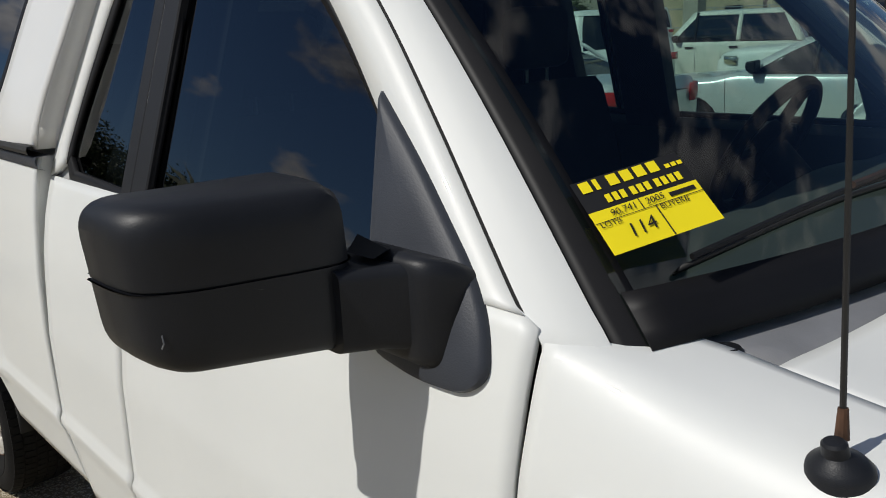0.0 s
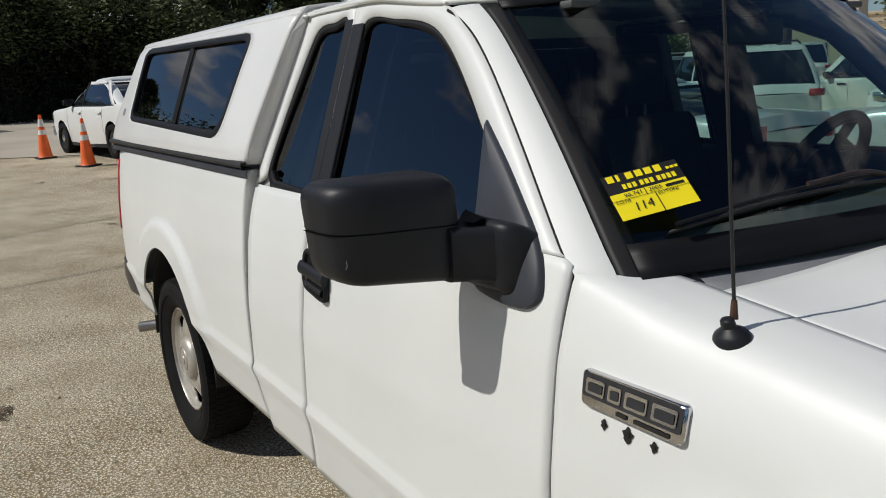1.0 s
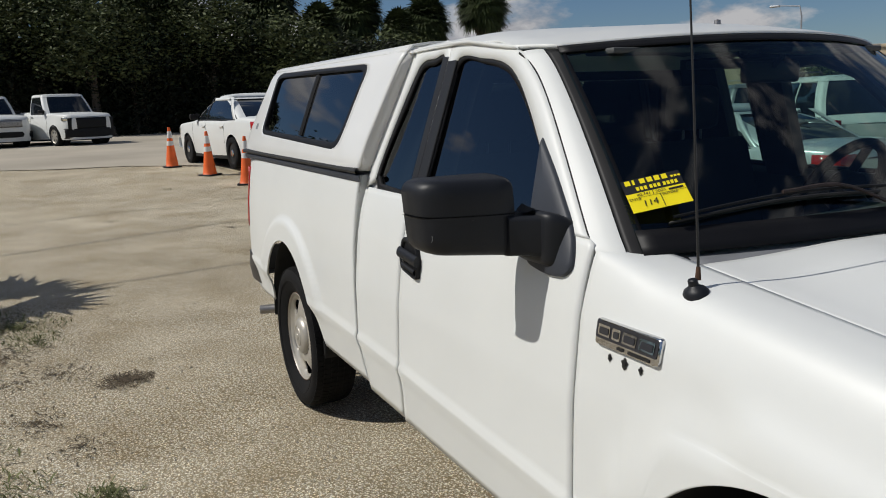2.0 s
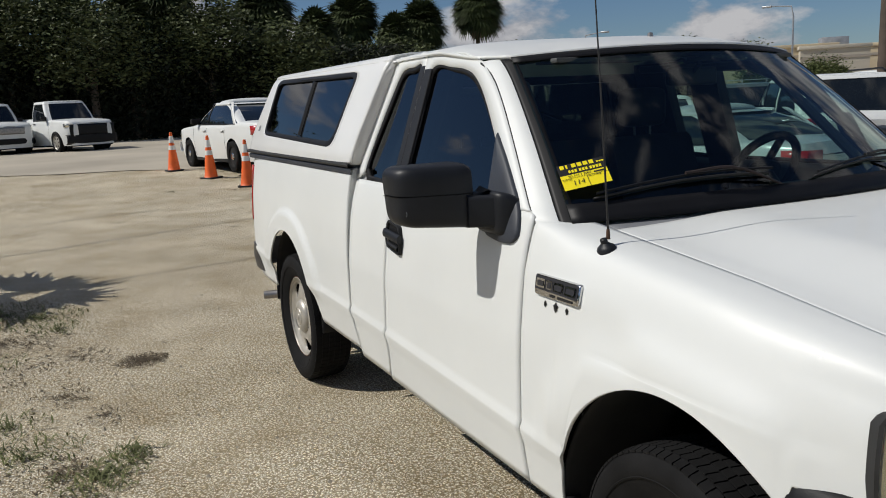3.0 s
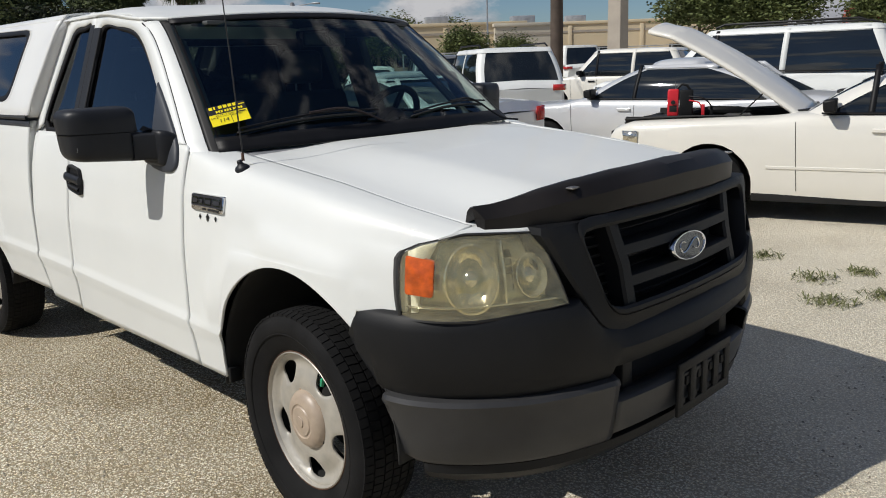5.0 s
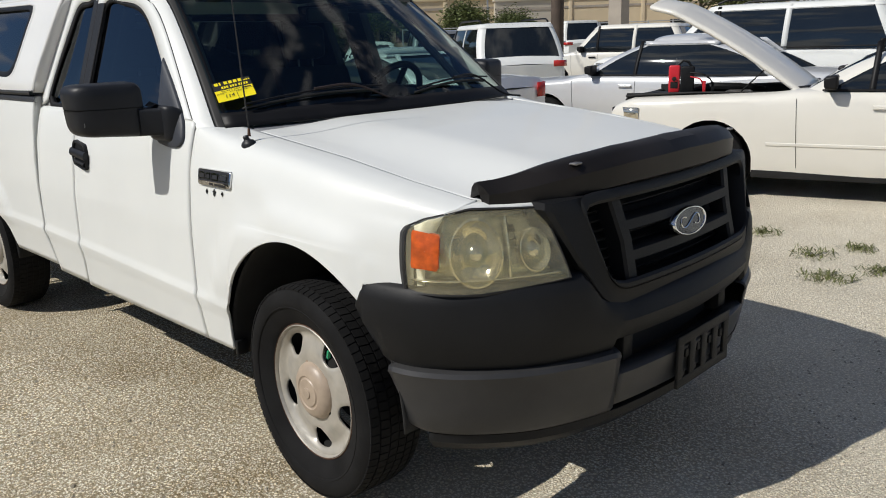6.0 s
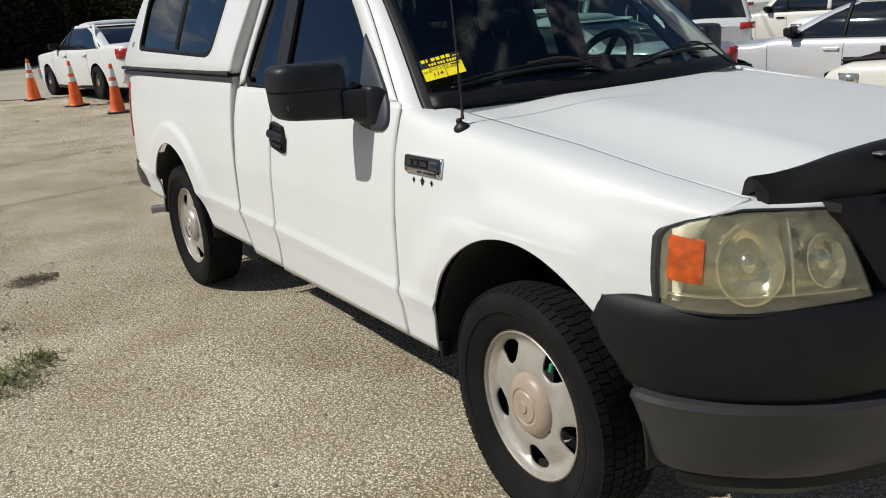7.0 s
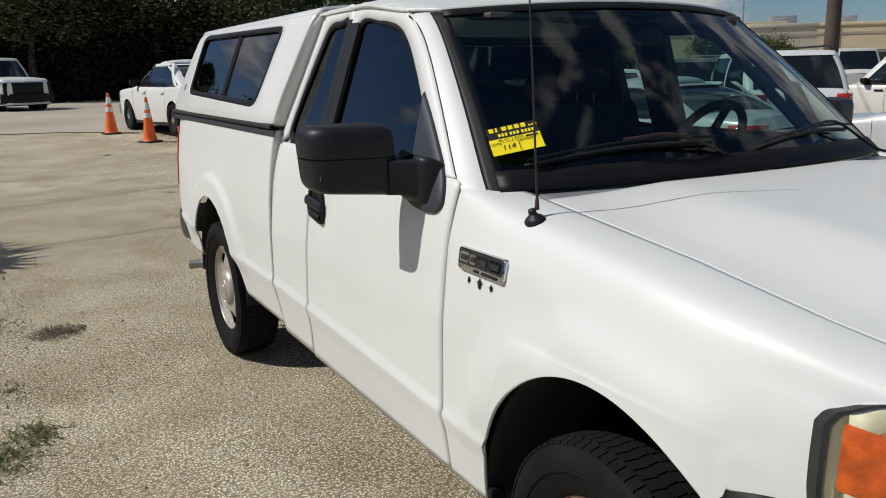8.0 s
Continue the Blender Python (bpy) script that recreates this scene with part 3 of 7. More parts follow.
# cowl, wipers
rows = []
for t in np.linspace(-0.955, 0.955, 41):
    xf = -0.43 - 0.140 * abs(t) ** 2.1
    xh = hood_rear(min(1.0, abs(t) * 0.95))
    rows.append([(xf - 0.03, 0.815 * t, 1.266 - 0.012 * t * t), (xf + 0.012, 0.815 * t, 1.258 - 0.008 * t * t), (xf * 0.4 + xh * 0.6, 0.80 * t, 1.252), (xh - 0.006, 0.785 * t, 1.240), (xh + 0.07, 0.765 * t, 1.215)])
cowl = part("cowl_panel", grid(rows), M_COWL, truck, "weathered grey plastic cowl below the windscreen", thick=0.008)
part("cowl_plug", lathe([(0.0, 0.004), (0.013, 0.004), (0.016, 0.0), (0.016, -0.006)], "z", 16, (-0.520, -0.770, 1.257)), M_BLACK, cowl, "black rubber plug")
for y0, y1, nm in ((-0.72, -0.12, 0), (0.06, 0.66, 1)):
    ua, ub = y0 / 0.80, y1 / 0.80
    lift = Vector((0.018, 0, 0.019))
    blade = [screen(ua + (ub - ua) * t, 0.105 + 0.030 * math.sin(math.pi * t) + 0.045 * t) + lift for t in np.linspace(0, 1, 14)]
    wiper = part("wiper_blade", tube(blade, 0.0042, 6), M_BLACK, truck, "black wiper blade")
    arm = [Vector((-0.425 - 0.06 * nm, y1 + 0.26 - 0.10 * nm, 1.268)), Vector((-0.455 - 0.06 * nm, y1 + 0.12 - 0.06 * nm, 1.288)), blade[10] + Vector((0.010, 0, 0.006)), blade[6] + Vector((0.008, 0, 0.008))]
    part("wiper_arm", tube(spline(arm, 16), 0.005, 6), M_WIPER if nm == 0 else M_BLACK, wiper, "wiper arm with worn paint")
    rub = [p - Vector((0.012, 0, 0.014)) for p in blade]
    part("wiper_rubber", grid([[p, p - Vector((0.012, 0, 0.012))] for p in rub]), M_RUBBER, wiper, thick=0.004)

# cab inner walls, floor and bulkhead
part("cab_floor", box((-2.17, -0.88, 0.46), (-0.50, 0.88, 0.52)), M_DARK, truck, "dark cab floor")
for s in (-1, 1):
    part("door_lining", grid([[(x, s * a, z) for a, z in ((0.86, 0.50), (0.86, 0.9), (0.845, 1.26), (0.862, 1.284))] for x in np.linspace(-2.12, -0.80, 8)]), M_DASH, truck, "dark grey door lining", thick=0.02)
    for x0, x1 in ((-1.715, -1.545), (-2.16, -1.895)):
        part("pillar_lining", grid([[(x, s * (half_width(-1.0, z) - o), z) for z in np.linspace(1.26, 1.78, 8)] for x, o in ((x0, 0.03), (x0, 0.085), (x1, 0.085), (x1, 0.03))]), M_SEAT, truck, "dark pillar lining", thick=0.006)
    part("headliner_rail", tube([(-2.05, s * 0.66, 1.755), (-1.32, s * 0.66, 1.735), (-1.15, s * 0.635, 1.68), (-0.76, s * 0.735, 1.29)], 0.022, 8), M_DASH, truck)
part("headliner", grid([[(x, y, roof_point(x, y) - 0.045) for y in np.linspace(-0.66, 0.66, 12)] for x in np.linspace(-2.15, -1.12, 10)]), M_DASH, truck, "dark grey headliner", thick=0.01)
# cab back wall with its window
bw_out = match(rounded([(-0.82, 0.50), (0.82, 0.50), (0.80, 1.30), (0.66, 1.79), (-0.66, 1.79), (-0.80, 1.30)], 0.04))
bw_in = match(rounded([(-0.60, 1.32), (0.60, 1.32), (0.56, 1.70), (-0.56, 1.70)], 0.05))
part("cab_back_wall", ring(bw_out, bw_in, lambda y, z: (-2.17 + 0.10 * max(0, z - 1.3), y, z)), M_TRIM, truck, "dark cab back wall", thick=0.03)
bg = part("back_window", face_out(plate(rounded([(-0.60, 1.32), (0.60, 1.32), (0.56, 1.70), (-0.56, 1.70)], 0.05), lambda y, z: (-2.165 + 0.10 * max(0, z - 1.3), y, z)), (-1.5, 0, 1.4)), G_TINT, truck, "tinted back window")
bg.visible_shadow = False
# dashboard
prof = [(-0.47, 1.245), (-0.62, 1.255), (-0.80, 1.250), (-0.90, 1.215), (-0.95, 1.15), (-0.94, 1.02), (-0.88, 0.90), (-0.78, 0.82)]
pr = spline(prof, 26)
part("dashboard", grid([[(x - 0.05 * (1 - abs(t) ** 3) * 0 + (-0.10 * abs(t) ** 3 if x > -0.7 else 0), (0.745 if x > -0.72 else 0.83) * t, z + 0.022 * math.exp(-((t - 0.42) / 0.2) ** 2) * (1 if x < -0.66 else 0.3)) for x, z in pr] for t in np.linspace(-1, 1, 31)]), M_DASH, truck, "dark grey vinyl dashboard", thick=0.01)
# steering wheel
swm = pose(-1.055, 0.455, 1.278, 0, -62, 0)
ring_pts = [[swm @ Vector(((0.185 + 0.018 * math.cos(b)) * math.cos(a), (0.185 + 0.018 * math.cos(b)) * math.sin(a), 0.018 * math.sin(b))) for b in np.linspace(0, 2 * math.pi, 10, endpoint=False)] for a in np.linspace(0, 2 * math.pi, 48, endpoint=False)]
wheel_rim = part("steering_wheel", grid(ring_pts, True, True), M_BLACK, truck, "black steering wheel")
part("steering_hub", lathe([(0.0, 0.035), (0.05, 0.035), (0.075, 0.015), (0.08, -0.03), (0.0, -0.04)], "z", 24), M_BLACK, wheel_rim).matrix_local = swm
for a in (0.15, math.pi - 0.15, -math.pi / 2):
    part("steering_spoke", tube([swm @ Vector((0.06 * math.cos(a), 0.06 * math.sin(a), 0.0)), swm @ Vector((0.18 * math.cos(a), 0.18 * math.sin(a), 0.0))], 0.016, 8), M_BLACK, wheel_rim)
part("steering_column", tube([swm @ Vector((0, 0, -0.02)), (-0.80, 0.40, 1.06)], 0.045, 12), M_BLACK, truck)
# bench seat in three sections with headrests
for y0, y1, hr in ((-0.74, -0.26, True), (-0.24, 0.20, False), (0.22, 0.74, True)):
    seat = part("seat_back", grid([[(x + 0.03 * math.cos(5 * (y - y0) / (y1 - y0)), y, z) for x, z in ((-1.62, 0.92), (-1.66, 1.05), (-1.72, 1.25), (-1.77, 1.40), (-1.80, 1.43), (-1.85, 1.42), (-1.86, 1.2), (-1.80, 0.9))] for y in np.linspace(y0, y1, 9)], close_v=True, caps=True), M_SEAT, truck, "dark grey cloth seat back")
    part("seat_cushion", box((-1.72, y0, 0.72), (-1.20, y1, 0.93), 0.05, 3), M_SEAT, truck, "dark grey cloth seat cushion")
    if hr:
        yc = (y0 + y1) / 2
        part("headrest", box((-1.88, yc - 0.13, 1.47), (-1.78, yc + 0.13, 1.66), 0.04, 3), M_SEAT, seat, "dark grey headrest")
        for d in (-0.05, 0.05):
            part("headrest_post", tube([(-1.83, yc + d, 1.38), (-1.83, yc + d, 1.50)], 0.006, 6), M_STEEL, seat)
rm = part("rear_view_mirror", box((-0.995, -0.12, 1.655), (-0.965, 0.12, 1.722), 0.012, 3), M_BLACK, truck, "black rear-view mirror")
part("mirror_stalk", tube([(-0.975, 0, 1.70), (-0.935, 0, 1.735)], 0.009, 8), M_BLACK, rm)
for s in (-1, 1):
    part("sun_visor", box((-1.16, s * 0.36 - 0.22, 1.752), (-1.02, s * 0.36 + 0.22, 1.770), 0.006), M_DASH, truck, "dark grey sun visor")

# dark core below and frame rails
part("underbody", box((-4.20, -0.62, 0.44), (0.55, 0.62, 0.56), 0.02), M_DARK, truck, "black underbody")
part("bed_floor", box((-4.26, -0.88, 0.86), (-2.22, 0.88, 0.92)), M_DARK, truck)
for s in (-1, 1):
    part("inner_sill", box((-2.16, s * 0.90 - 0.03, 0.45), (-0.52, s * 0.90 + 0.03, 0.60)), M_DARK, truck)
    part("frame_rail", box((-4.2, s * 0.45 - 0.04, 0.36), (0.7, s * 0.45 + 0.04, 0.50), 0.008), M_DARK, truck)
part("radiator", box((0.70, -0.60, 0.42), (0.74, 0.60, 1.06)), M_DARK, truck)
part("engine_bay", box((-0.45, -0.45, 0.55), (0.62, 0.45, 1.02)), M_DARK, truck)
part("firewall", box((-0.60, -0.80, 0.46), (-0.56, 0.80, 1.20)), M_DARK, truck)
part("rear_axle", tube([(-WB, -0.80, 0.37), (-WB, 0.80, 0.37)], 0.055, 12), M_DARK, truck)
part("differential", lathe([(0, -0.14), (0.10, -0.10), (0.15, 0), (0.10, 0.10), (0, 0.14)], "y", 20, (-WB, 0, 0.37)), M_DARK, truck)
part("front_axle", tube([(0, -0.80, 0.37), (0, 0.80, 0.37)], 0.045, 12), M_DARK, truck)


# wheels: tyre with tread blocks, steel rim with five slots, centre cap
def rim_profile(r):
    """How far the wheel's face lies outwards at a radius."""
    return lerp(r, [0.0, 0.100, 0.112, 0.128, 0.148, 0.172, 0.190, 0.204, 0.214, 0.221, 0.230], [0.064, 0.064, 0.066, 0.067, 0.066, 0.058, 0.052, 0.054, 0.062, 0.068, 0.070])


def wheel(x, s, turn, cap_mat):
    hub = part("wheel", lathe([(0.02, 0.05), (0.10, 0.06), (0.16, 0.09), (0.16, 0.11), (0.03, 0.10)], "y", 32), M_DARK, truck, "brake drum behind the wheel")
    # local frame: wheel in xz plane, outwards is -y
    tyre_prof = [(0.226, -0.058), (0.236, -0.074), (0.254, -0.090), (0.288, -0.102), (0.308, -0.112), (0.328, -0.115), (0.345, -0.111), (0.360, -0.104), (0.371, -0.094), (0.374, -0.06), (0.375, 0.0), (0.374, 0.06), (0.371, 0.098), (0.362, 0.112), (0.32, 0.128), (0.25, 0.118), (0.215, 0.10)]
    tyre = part("tyre", lathe(tyre_prof, "y", 72), M_TYRE, hub, "black tyre with worn block tread")
    bm = bmesh.new()
    n = 78
    for k in range(n):
        for y0, y1, sk in ((-0.103, -0.074, 0.25), (-0.068, -0.034, -0.3), (-0.028, 0.0, 0.3), (0.006, 0.034, -0.3), (0.040, 0.068, 0.3), (0.074, 0.103, -0.25)):
            a0 = 2 * math.pi * (k + 0.5 * (int(abs(y0) * 1000) % 2)) / n
            a1 = a0 + 2 * math.pi / n * 0.85
            vs = []
            for r_add in (0.0, 0.0075):
                for a, y in ((a0, y0), (a1, y0), (a1, y1), (a0, y1)):
                    aa = a + sk * (y - y0)
                    rb = lerp(abs(y), [0.06, 0.098, 0.114], [0.3725, 0.3685, 0.357])
                    rr = rb + r_add * (0.9 if abs(y) < 0.1 else 0.8)
                    vs.append(bm.verts.new((rr * math.cos(aa), y, rr * math.sin(aa))))
            for f in ((4, 5, 6, 7), (0, 1, 5, 4), (1, 2, 6, 5), (2, 3, 7, 6), (3, 0, 4, 7)):
                bm.faces.new([vs[q] for q in f])
    part("tread", bm, M_TYRE, tyre, smooth=False)
    # raised rings on the sidewall
    part("sidewall_band", lathe([(0.300, -0.1075), (0.302, -0.1115), (0.306, -0.1135), (0.308, -0.1115)], "y", 72), M_TYRE, tyre)
    # rim face
    bm = bmesh.new()
    for k in range(5):
        mid = 2 * math.pi * k / 5
        outer, inner = [], []
        for j in range(48):
            t = 2 * math.pi * j / 48
            c, d = math.cos(t), math.sin(t)
            e = (abs(c) ** 2.6 + abs(d) ** 2.6) ** (-1 / 2.6)
            inner.append((0.176 + 0.036 * c * e, (0.245 + 0.05 * c * e) * d * e))
            m = max(abs(c), abs(d))
            rr = 0.170 + (0.060 if c > 0 else 0.072) * c / m
            outer.append((rr, math.pi / 5 * d / m))
        rows = []
        for f in (0, 0.04, 0.1, 0.2, 0.35, 0.5, 0.7, 0.85, 1.0):
            row = []
            for (r0, a0), (r1, a1) in zip(inner, outer):
                r, a = r0 + f * (r1 - r0), mid + a0 + f * (a1 - a0)
                dip = 0.004 * max(0, 1 - f / 0.2) ** 2
                row.append((r * math.cos(a), -rim_profile(r) + dip, r * math.sin(a)))
            rows.append(row)
        # slot wall
        rows.insert(0, [(p[0], p[1] + 0.005, p[2]) for p in rows[0]])
        add_grid(bm, rows, close_v=True)
    part("rim", bm, M_RIM, hub, "aged silver steel wheel with five slots")
    part("rim_lip", lathe([(0.227, -0.060), (0.229, -0.074), (0.234, -0.082), (0.239, -0.078), (0.238, -0.050), (0.228, -0.02)], "y", 72), M_RIM, hub)
    part("rim_edge", lathe([(0.2375, -0.0785), (0.239, -0.082), (0.2412, -0.080), (0.2412, -0.073)], "y", 72), M_RUST, hub, "rusty rim edge")
    part("rim_barrel", lathe([(0.230, -0.05), (0.218, -0.01), (0.210, 0.06), (0.222, 0.10)], "y", 48), M_DARK, hub)
    cap = part("centre_cap", lathe([(0.104, -0.046), (0.105, -0.056), (0.101, -0.070), (0.092, -0.082), (0.078, -0.090), (0.060, -0.094), (0.056, -0.091), (0.052, -0.091), (0.048, -0.095), (0.0, -0.098)], "y", 44), cap_mat, hub, "faded beige centre cap" if cap_mat is M_HUBCAP else "silver centre cap")
    part("cap_emblem", lathe([(0.0, -0.1005), (0.018, -0.1005), (0.020, -0.097)], "y", 20), cap_mat, cap)
    for k in range(5):
        part("cap_notch", box((-0.008, -0.066, 0.094), (0.008, -0.050, 0.108), 0.002), M_DARK if k == 1 else cap_mat, cap).matrix_local = pose(0, 0, 0, 0, 36 + 72 * k, 0)
    if x > -1 and s < 0:
        part("balance_clip", box((0.056, -0.072, 0.170), (0.066, -0.060, 0.200), 0.002), material("green_plastic", (0.02, 0.30, 0.14), 0.4), hub, "small green plastic clip")
    hub.matrix_local = pose(x, s * 0.858, 0.386, 0, 0, (0 if s < 0 else 180) + (-4 if x > -1 else 0)) @ pose(0, 0, 0, 0, turn, 0) @ Matrix.Diagonal((1.02, 1, 1.02, 1))
    return hub


wheel(-0.012, -1, 15, M_HUBCAP)
wheel(-WB, -1, 12, M_RIM)
wheel(-0.012, 1, 50, M_HUBCAP)
wheel(-WB, 1, 77, M_RIM)


# bumper: plan curve of half-width against x
PLAN = spline([(0.305, -0.968), (0.43, -0.957), (0.54, -0.932), (0.665, -0.852), (0.795, -0.70), (0.88, -0.50), (0.922, -0.30), (0.945, 0.0), (0.922, 0.30), (0.88, 0.50), (0.795, 0.70), (0.665, 0.852), (0.54, 0.932), (0.43, 0.957), (0.305, 0.968)], 121)


def plan_normal(i):
    a, b = PLAN[max(0, i - 1)], PLAN[min(len(PLAN) - 1, i + 1)]
    d = (b - a) / np.linalg.norm(b - a)
    return np.array((d[1], -d[0]))


def opening_x(z):
    """The front edge of the wheel opening at a height."""
    d = 0.485 ** 2 - (z - 0.40) ** 2
    return -0.005 + math.sqrt(d) if d > 0 else -1.0


def plan_y(x):
    half = PLAN[: len(PLAN) // 2 + 1]
    return abs(float(np.interp(x, half[:, 0], half[:, 1])))


def wrap(profile, keep=None):
    """Sweep a profile of (out, z) along the bumper's plan curve."""
    rows = []
    for i, p in enumerate(PLAN):
        if keep and not keep(p):
            continue
        n = plan_normal(i)
        prof = profile(p) if callable(profile) else profile
        row = []
        for o, z in prof:
            # the ends are cut along the round wheel opening
            x = max(p[0], opening_x(z))
            y = p[1] if x == p[0] else math.copysign(plan_y(x), p[1])
            row.append((x + n[0] * o, y + n[1] * o, z))
        rows.append(row)
    return grid(rows)


def pad_profile(p):
    a = abs(p[1])
    top = lerp(p[0], [0.305, 0.320, 0.350, 0.60, 0.84], [0.832, 0.860, 0.869, 0.872, 0.885]) if a > 0.55 else lerp(a, [0.40, 0.49, 0.55], [0.775, 0.80, 0.880])
    low = 0.622 if a > 0.44 else 0.655
    return [(-0.055, top + 0.004), (-0.02, top), (-0.004, top - 0.014), (0.006, top - 0.05), (0.012, (top + low) / 2), (0.004, low + 0.025), (-0.012, low), (-0.05, low - 0.004)]


bumper = part("bumper_pad", wrap(pad_profile), M_BLACK, truck, "black textured plastic bumper cover", thick=0.006)


def low_prof(p):
    """The painted bumper's section; its outer ends are cut short below."""
    k = smoothstep(0.42, 0.56, p[0])
    return [(-0.05 * k, 0.628), (-0.012, 0.626), (0.010, 0.618), (0.016, 0.606), (0.010, 0.590), (-0.004, 0.512 - 0.012 * k), (-0.010 - 0.008 * k, 0.455 - 0.03 * k), (-0.014 - 0.016 * k, 0.447 - 0.039 * k), (-0.016 - 0.054 * k, 0.446 - 0.041 * k)]


for s in (-1, 1):
    part("bumper_face", wrap(low_prof, lambda p: p[0] > 0.425 and s * p[1] > 0.42), M_BUMPER, truck, "dark grey painted steel bumper", thick=0.005)
part("bumper_centre", wrap([(-0.05, 0.555), (-0.012, 0.552), (0.004, 0.540), (-0.006, 0.48), (-0.02, 0.432), (-0.06, 0.425)], lambda p: abs(p[1]) < 0.435), M_BUMPER, truck, "dark grey painted steel bumper", thick=0.005)
part("bumper_opening", wrap([(-0.10, 0.665), (-0.11, 0.60), (-0.10, 0.54)], lambda p: abs(p[1]) < 0.45), M_DARK, truck, "black bumper air opening")
for s in (-1, 1):
    part("opening_bar", box((0.80, s * 0.33 - 0.03, 0.54), (0.875, s * 0.33 + 0.03, 0.66), 0.012), M_BLACK, truck)
part("air_dam", wrap([(-0.06, 0.412), (-0.035, 0.40), (-0.035, 0.375), (-0.075, 0.335), (-0.09, 0.33)], lambda p: p[0] > 0.54), M_BLACK, truck, "black plastic air dam", thick=0.005)
# number plate bracket without a plate, with four cut-outs
bracket = part("plate_bracket", box((0.945, -0.155, 0.405), (0.958, 0.215, 0.440), 0.004), M_BLACK, truck, "empty black licence plate bracket")
part("bracket_rail", box((0.945, -0.155, 0.555), (0.958, 0.215, 0.590), 0.004), M_BLACK, bracket)
for k in range(5):
    y = -0.155 + 0.083 * k
    part("bracket_post", box((0.945, y, 0.430), (0.9575, y + 0.038, 0.560), 0.004), M_BLACK, bracket)
for k in range(4):
    y = -0.117 + 0.083 * k
    part("bracket_tab", box((0.943, y - 0.002, 0.435), (0.952, y + 0.022, 0.462), 0.003), M_BLACK, bracket)
    part("bracket_tab", box((0.943, y + 0.024, 0.50), (0.952, y + 0.047, 0.53), 0.003), M_BLACK, bracket)

# grille
def grille_place(y, z, out=0.0):
    return (0.872 - (z - 0.95) * 0.22 - (abs(y) / 0.6) ** 2 * 0.055 + out, y, z)


g_out = match(rounded([(-0.475, 0.752), (0.475, 0.752), (0.66, 1.105), (-0.66, 1.105)], [0.09, 0.09, 0.03, 0.03]), 96)
g_in = match(rounded([(-0.452, 0.812), (0.452, 0.812), (0.528, 1.082), (-0.528, 1.082)], [0.07, 0.07, 0.05, 0.05]), 96)
rows = []
for f, o in ((0, -0.05), (0.0, 0.0), (0.12, 0.012), (0.5, 0.014), (0.85, 0.022), (0.95, 0.026), (1.0, 0.018), (1.0, -0.06)):
    rows.append([grille_place(*(a * (1 - f) + b * f), o) for a, b in zip(g_out, g_in)])
grille = part("grille_surround", grid(rows, close_v=True), M_BLACK, truck, "black plastic grille surround")
part("grille_edge", grid([[grille_place(*(b * q), o) for b in g_in] for q, o in ((1.03, 0.024), (1.02, 0.031), (1.005, 0.030), (0.995, 0.022))], close_v=True), M_BLACK, grille)
part("grille_backing", plate(g_in, lambda y, z: grille_place(y, z, -0.075)), M_DARK, truck, "black mesh behind the grille")


def bar(pts, w, d=0.03, name="grille_bar"):
    """A bar in the grille with a bevelled front, along points (y, z)."""
    rows = []
    for k, (y, z) in enumerate(pts):
        a, b = np.array(pts[max(0, k - 1)]), np.array(pts[min(len(pts) - 1, k + 1)])
        t = (b - a) / np.linalg.norm(b - a)
        n = np.array((-t[1], t[0]))
        rows.append([grille_place(*(np.array((y, z)) + n * w * q), o) for q, o in ((-0.5, -0.05), (-0.5, 0.004), (-0.36, 0.013), (0.36, 0.013), (0.5, 0.004), (0.5, -0.05))])
    return part(name, grid(rows), M_BLACK, grille)


for s in (-1, 1):
    bar([(s * 0.345, 0.805), (s * 0.342, 0.95), (s * 0.372, 1.09)], 0.052)
for z in (0.898, 0.992):
    bar([(y, z) for y in np.linspace(-0.345, 0.345, 15)], 0.040)
for k in range(9):
    z = 0.826 + 0.029 * k
    part("grille_slat", grid([[grille_place(y, z, -0.058), grille_place(y, z + 0.012, -0.04)] for y in np.linspace(-0.50, 0.50, 15)]), M_BLACK, grille, thick=0.003)
# oval badge, plain
badge_o = part("oval_badge", grid([[grille_place(0.112 * q * math.cos(t), 0.952 + 0.046 * q * math.sin(t), o) for t in np.linspace(0, 2 * math.pi, 48, endpoint=False)] for q, o in ((1.0, 0.01), (1.0, 0.024), (0.96, 0.030), (0.90, 0.030), (0.87, 0.025))], close_v=True), M_CHROME, grille, "chrome oval badge ring")
part("badge_field", plate([(0.098 * math.cos(t), 0.952 + 0.040 * math.sin(t)) for t in np.linspace(0, 2 * math.pi, 40, endpoint=False)], lambda y, z: grille_place(y, z, 0.0262)), material("dark_badge_enamel", (0.025, 0.03, 0.035), 0.25, coat=0.4, vary=0.1), grille)
part("badge_mark", tube([Vector(grille_place(0.062 * math.cos(t), 0.952 + 0.017 * math.sin(2 * t), 0.027)) for t in np.linspace(-1.2, 4.3, 40)], 0.0025, 5), M_CHROME, grille, "plain looping mark")

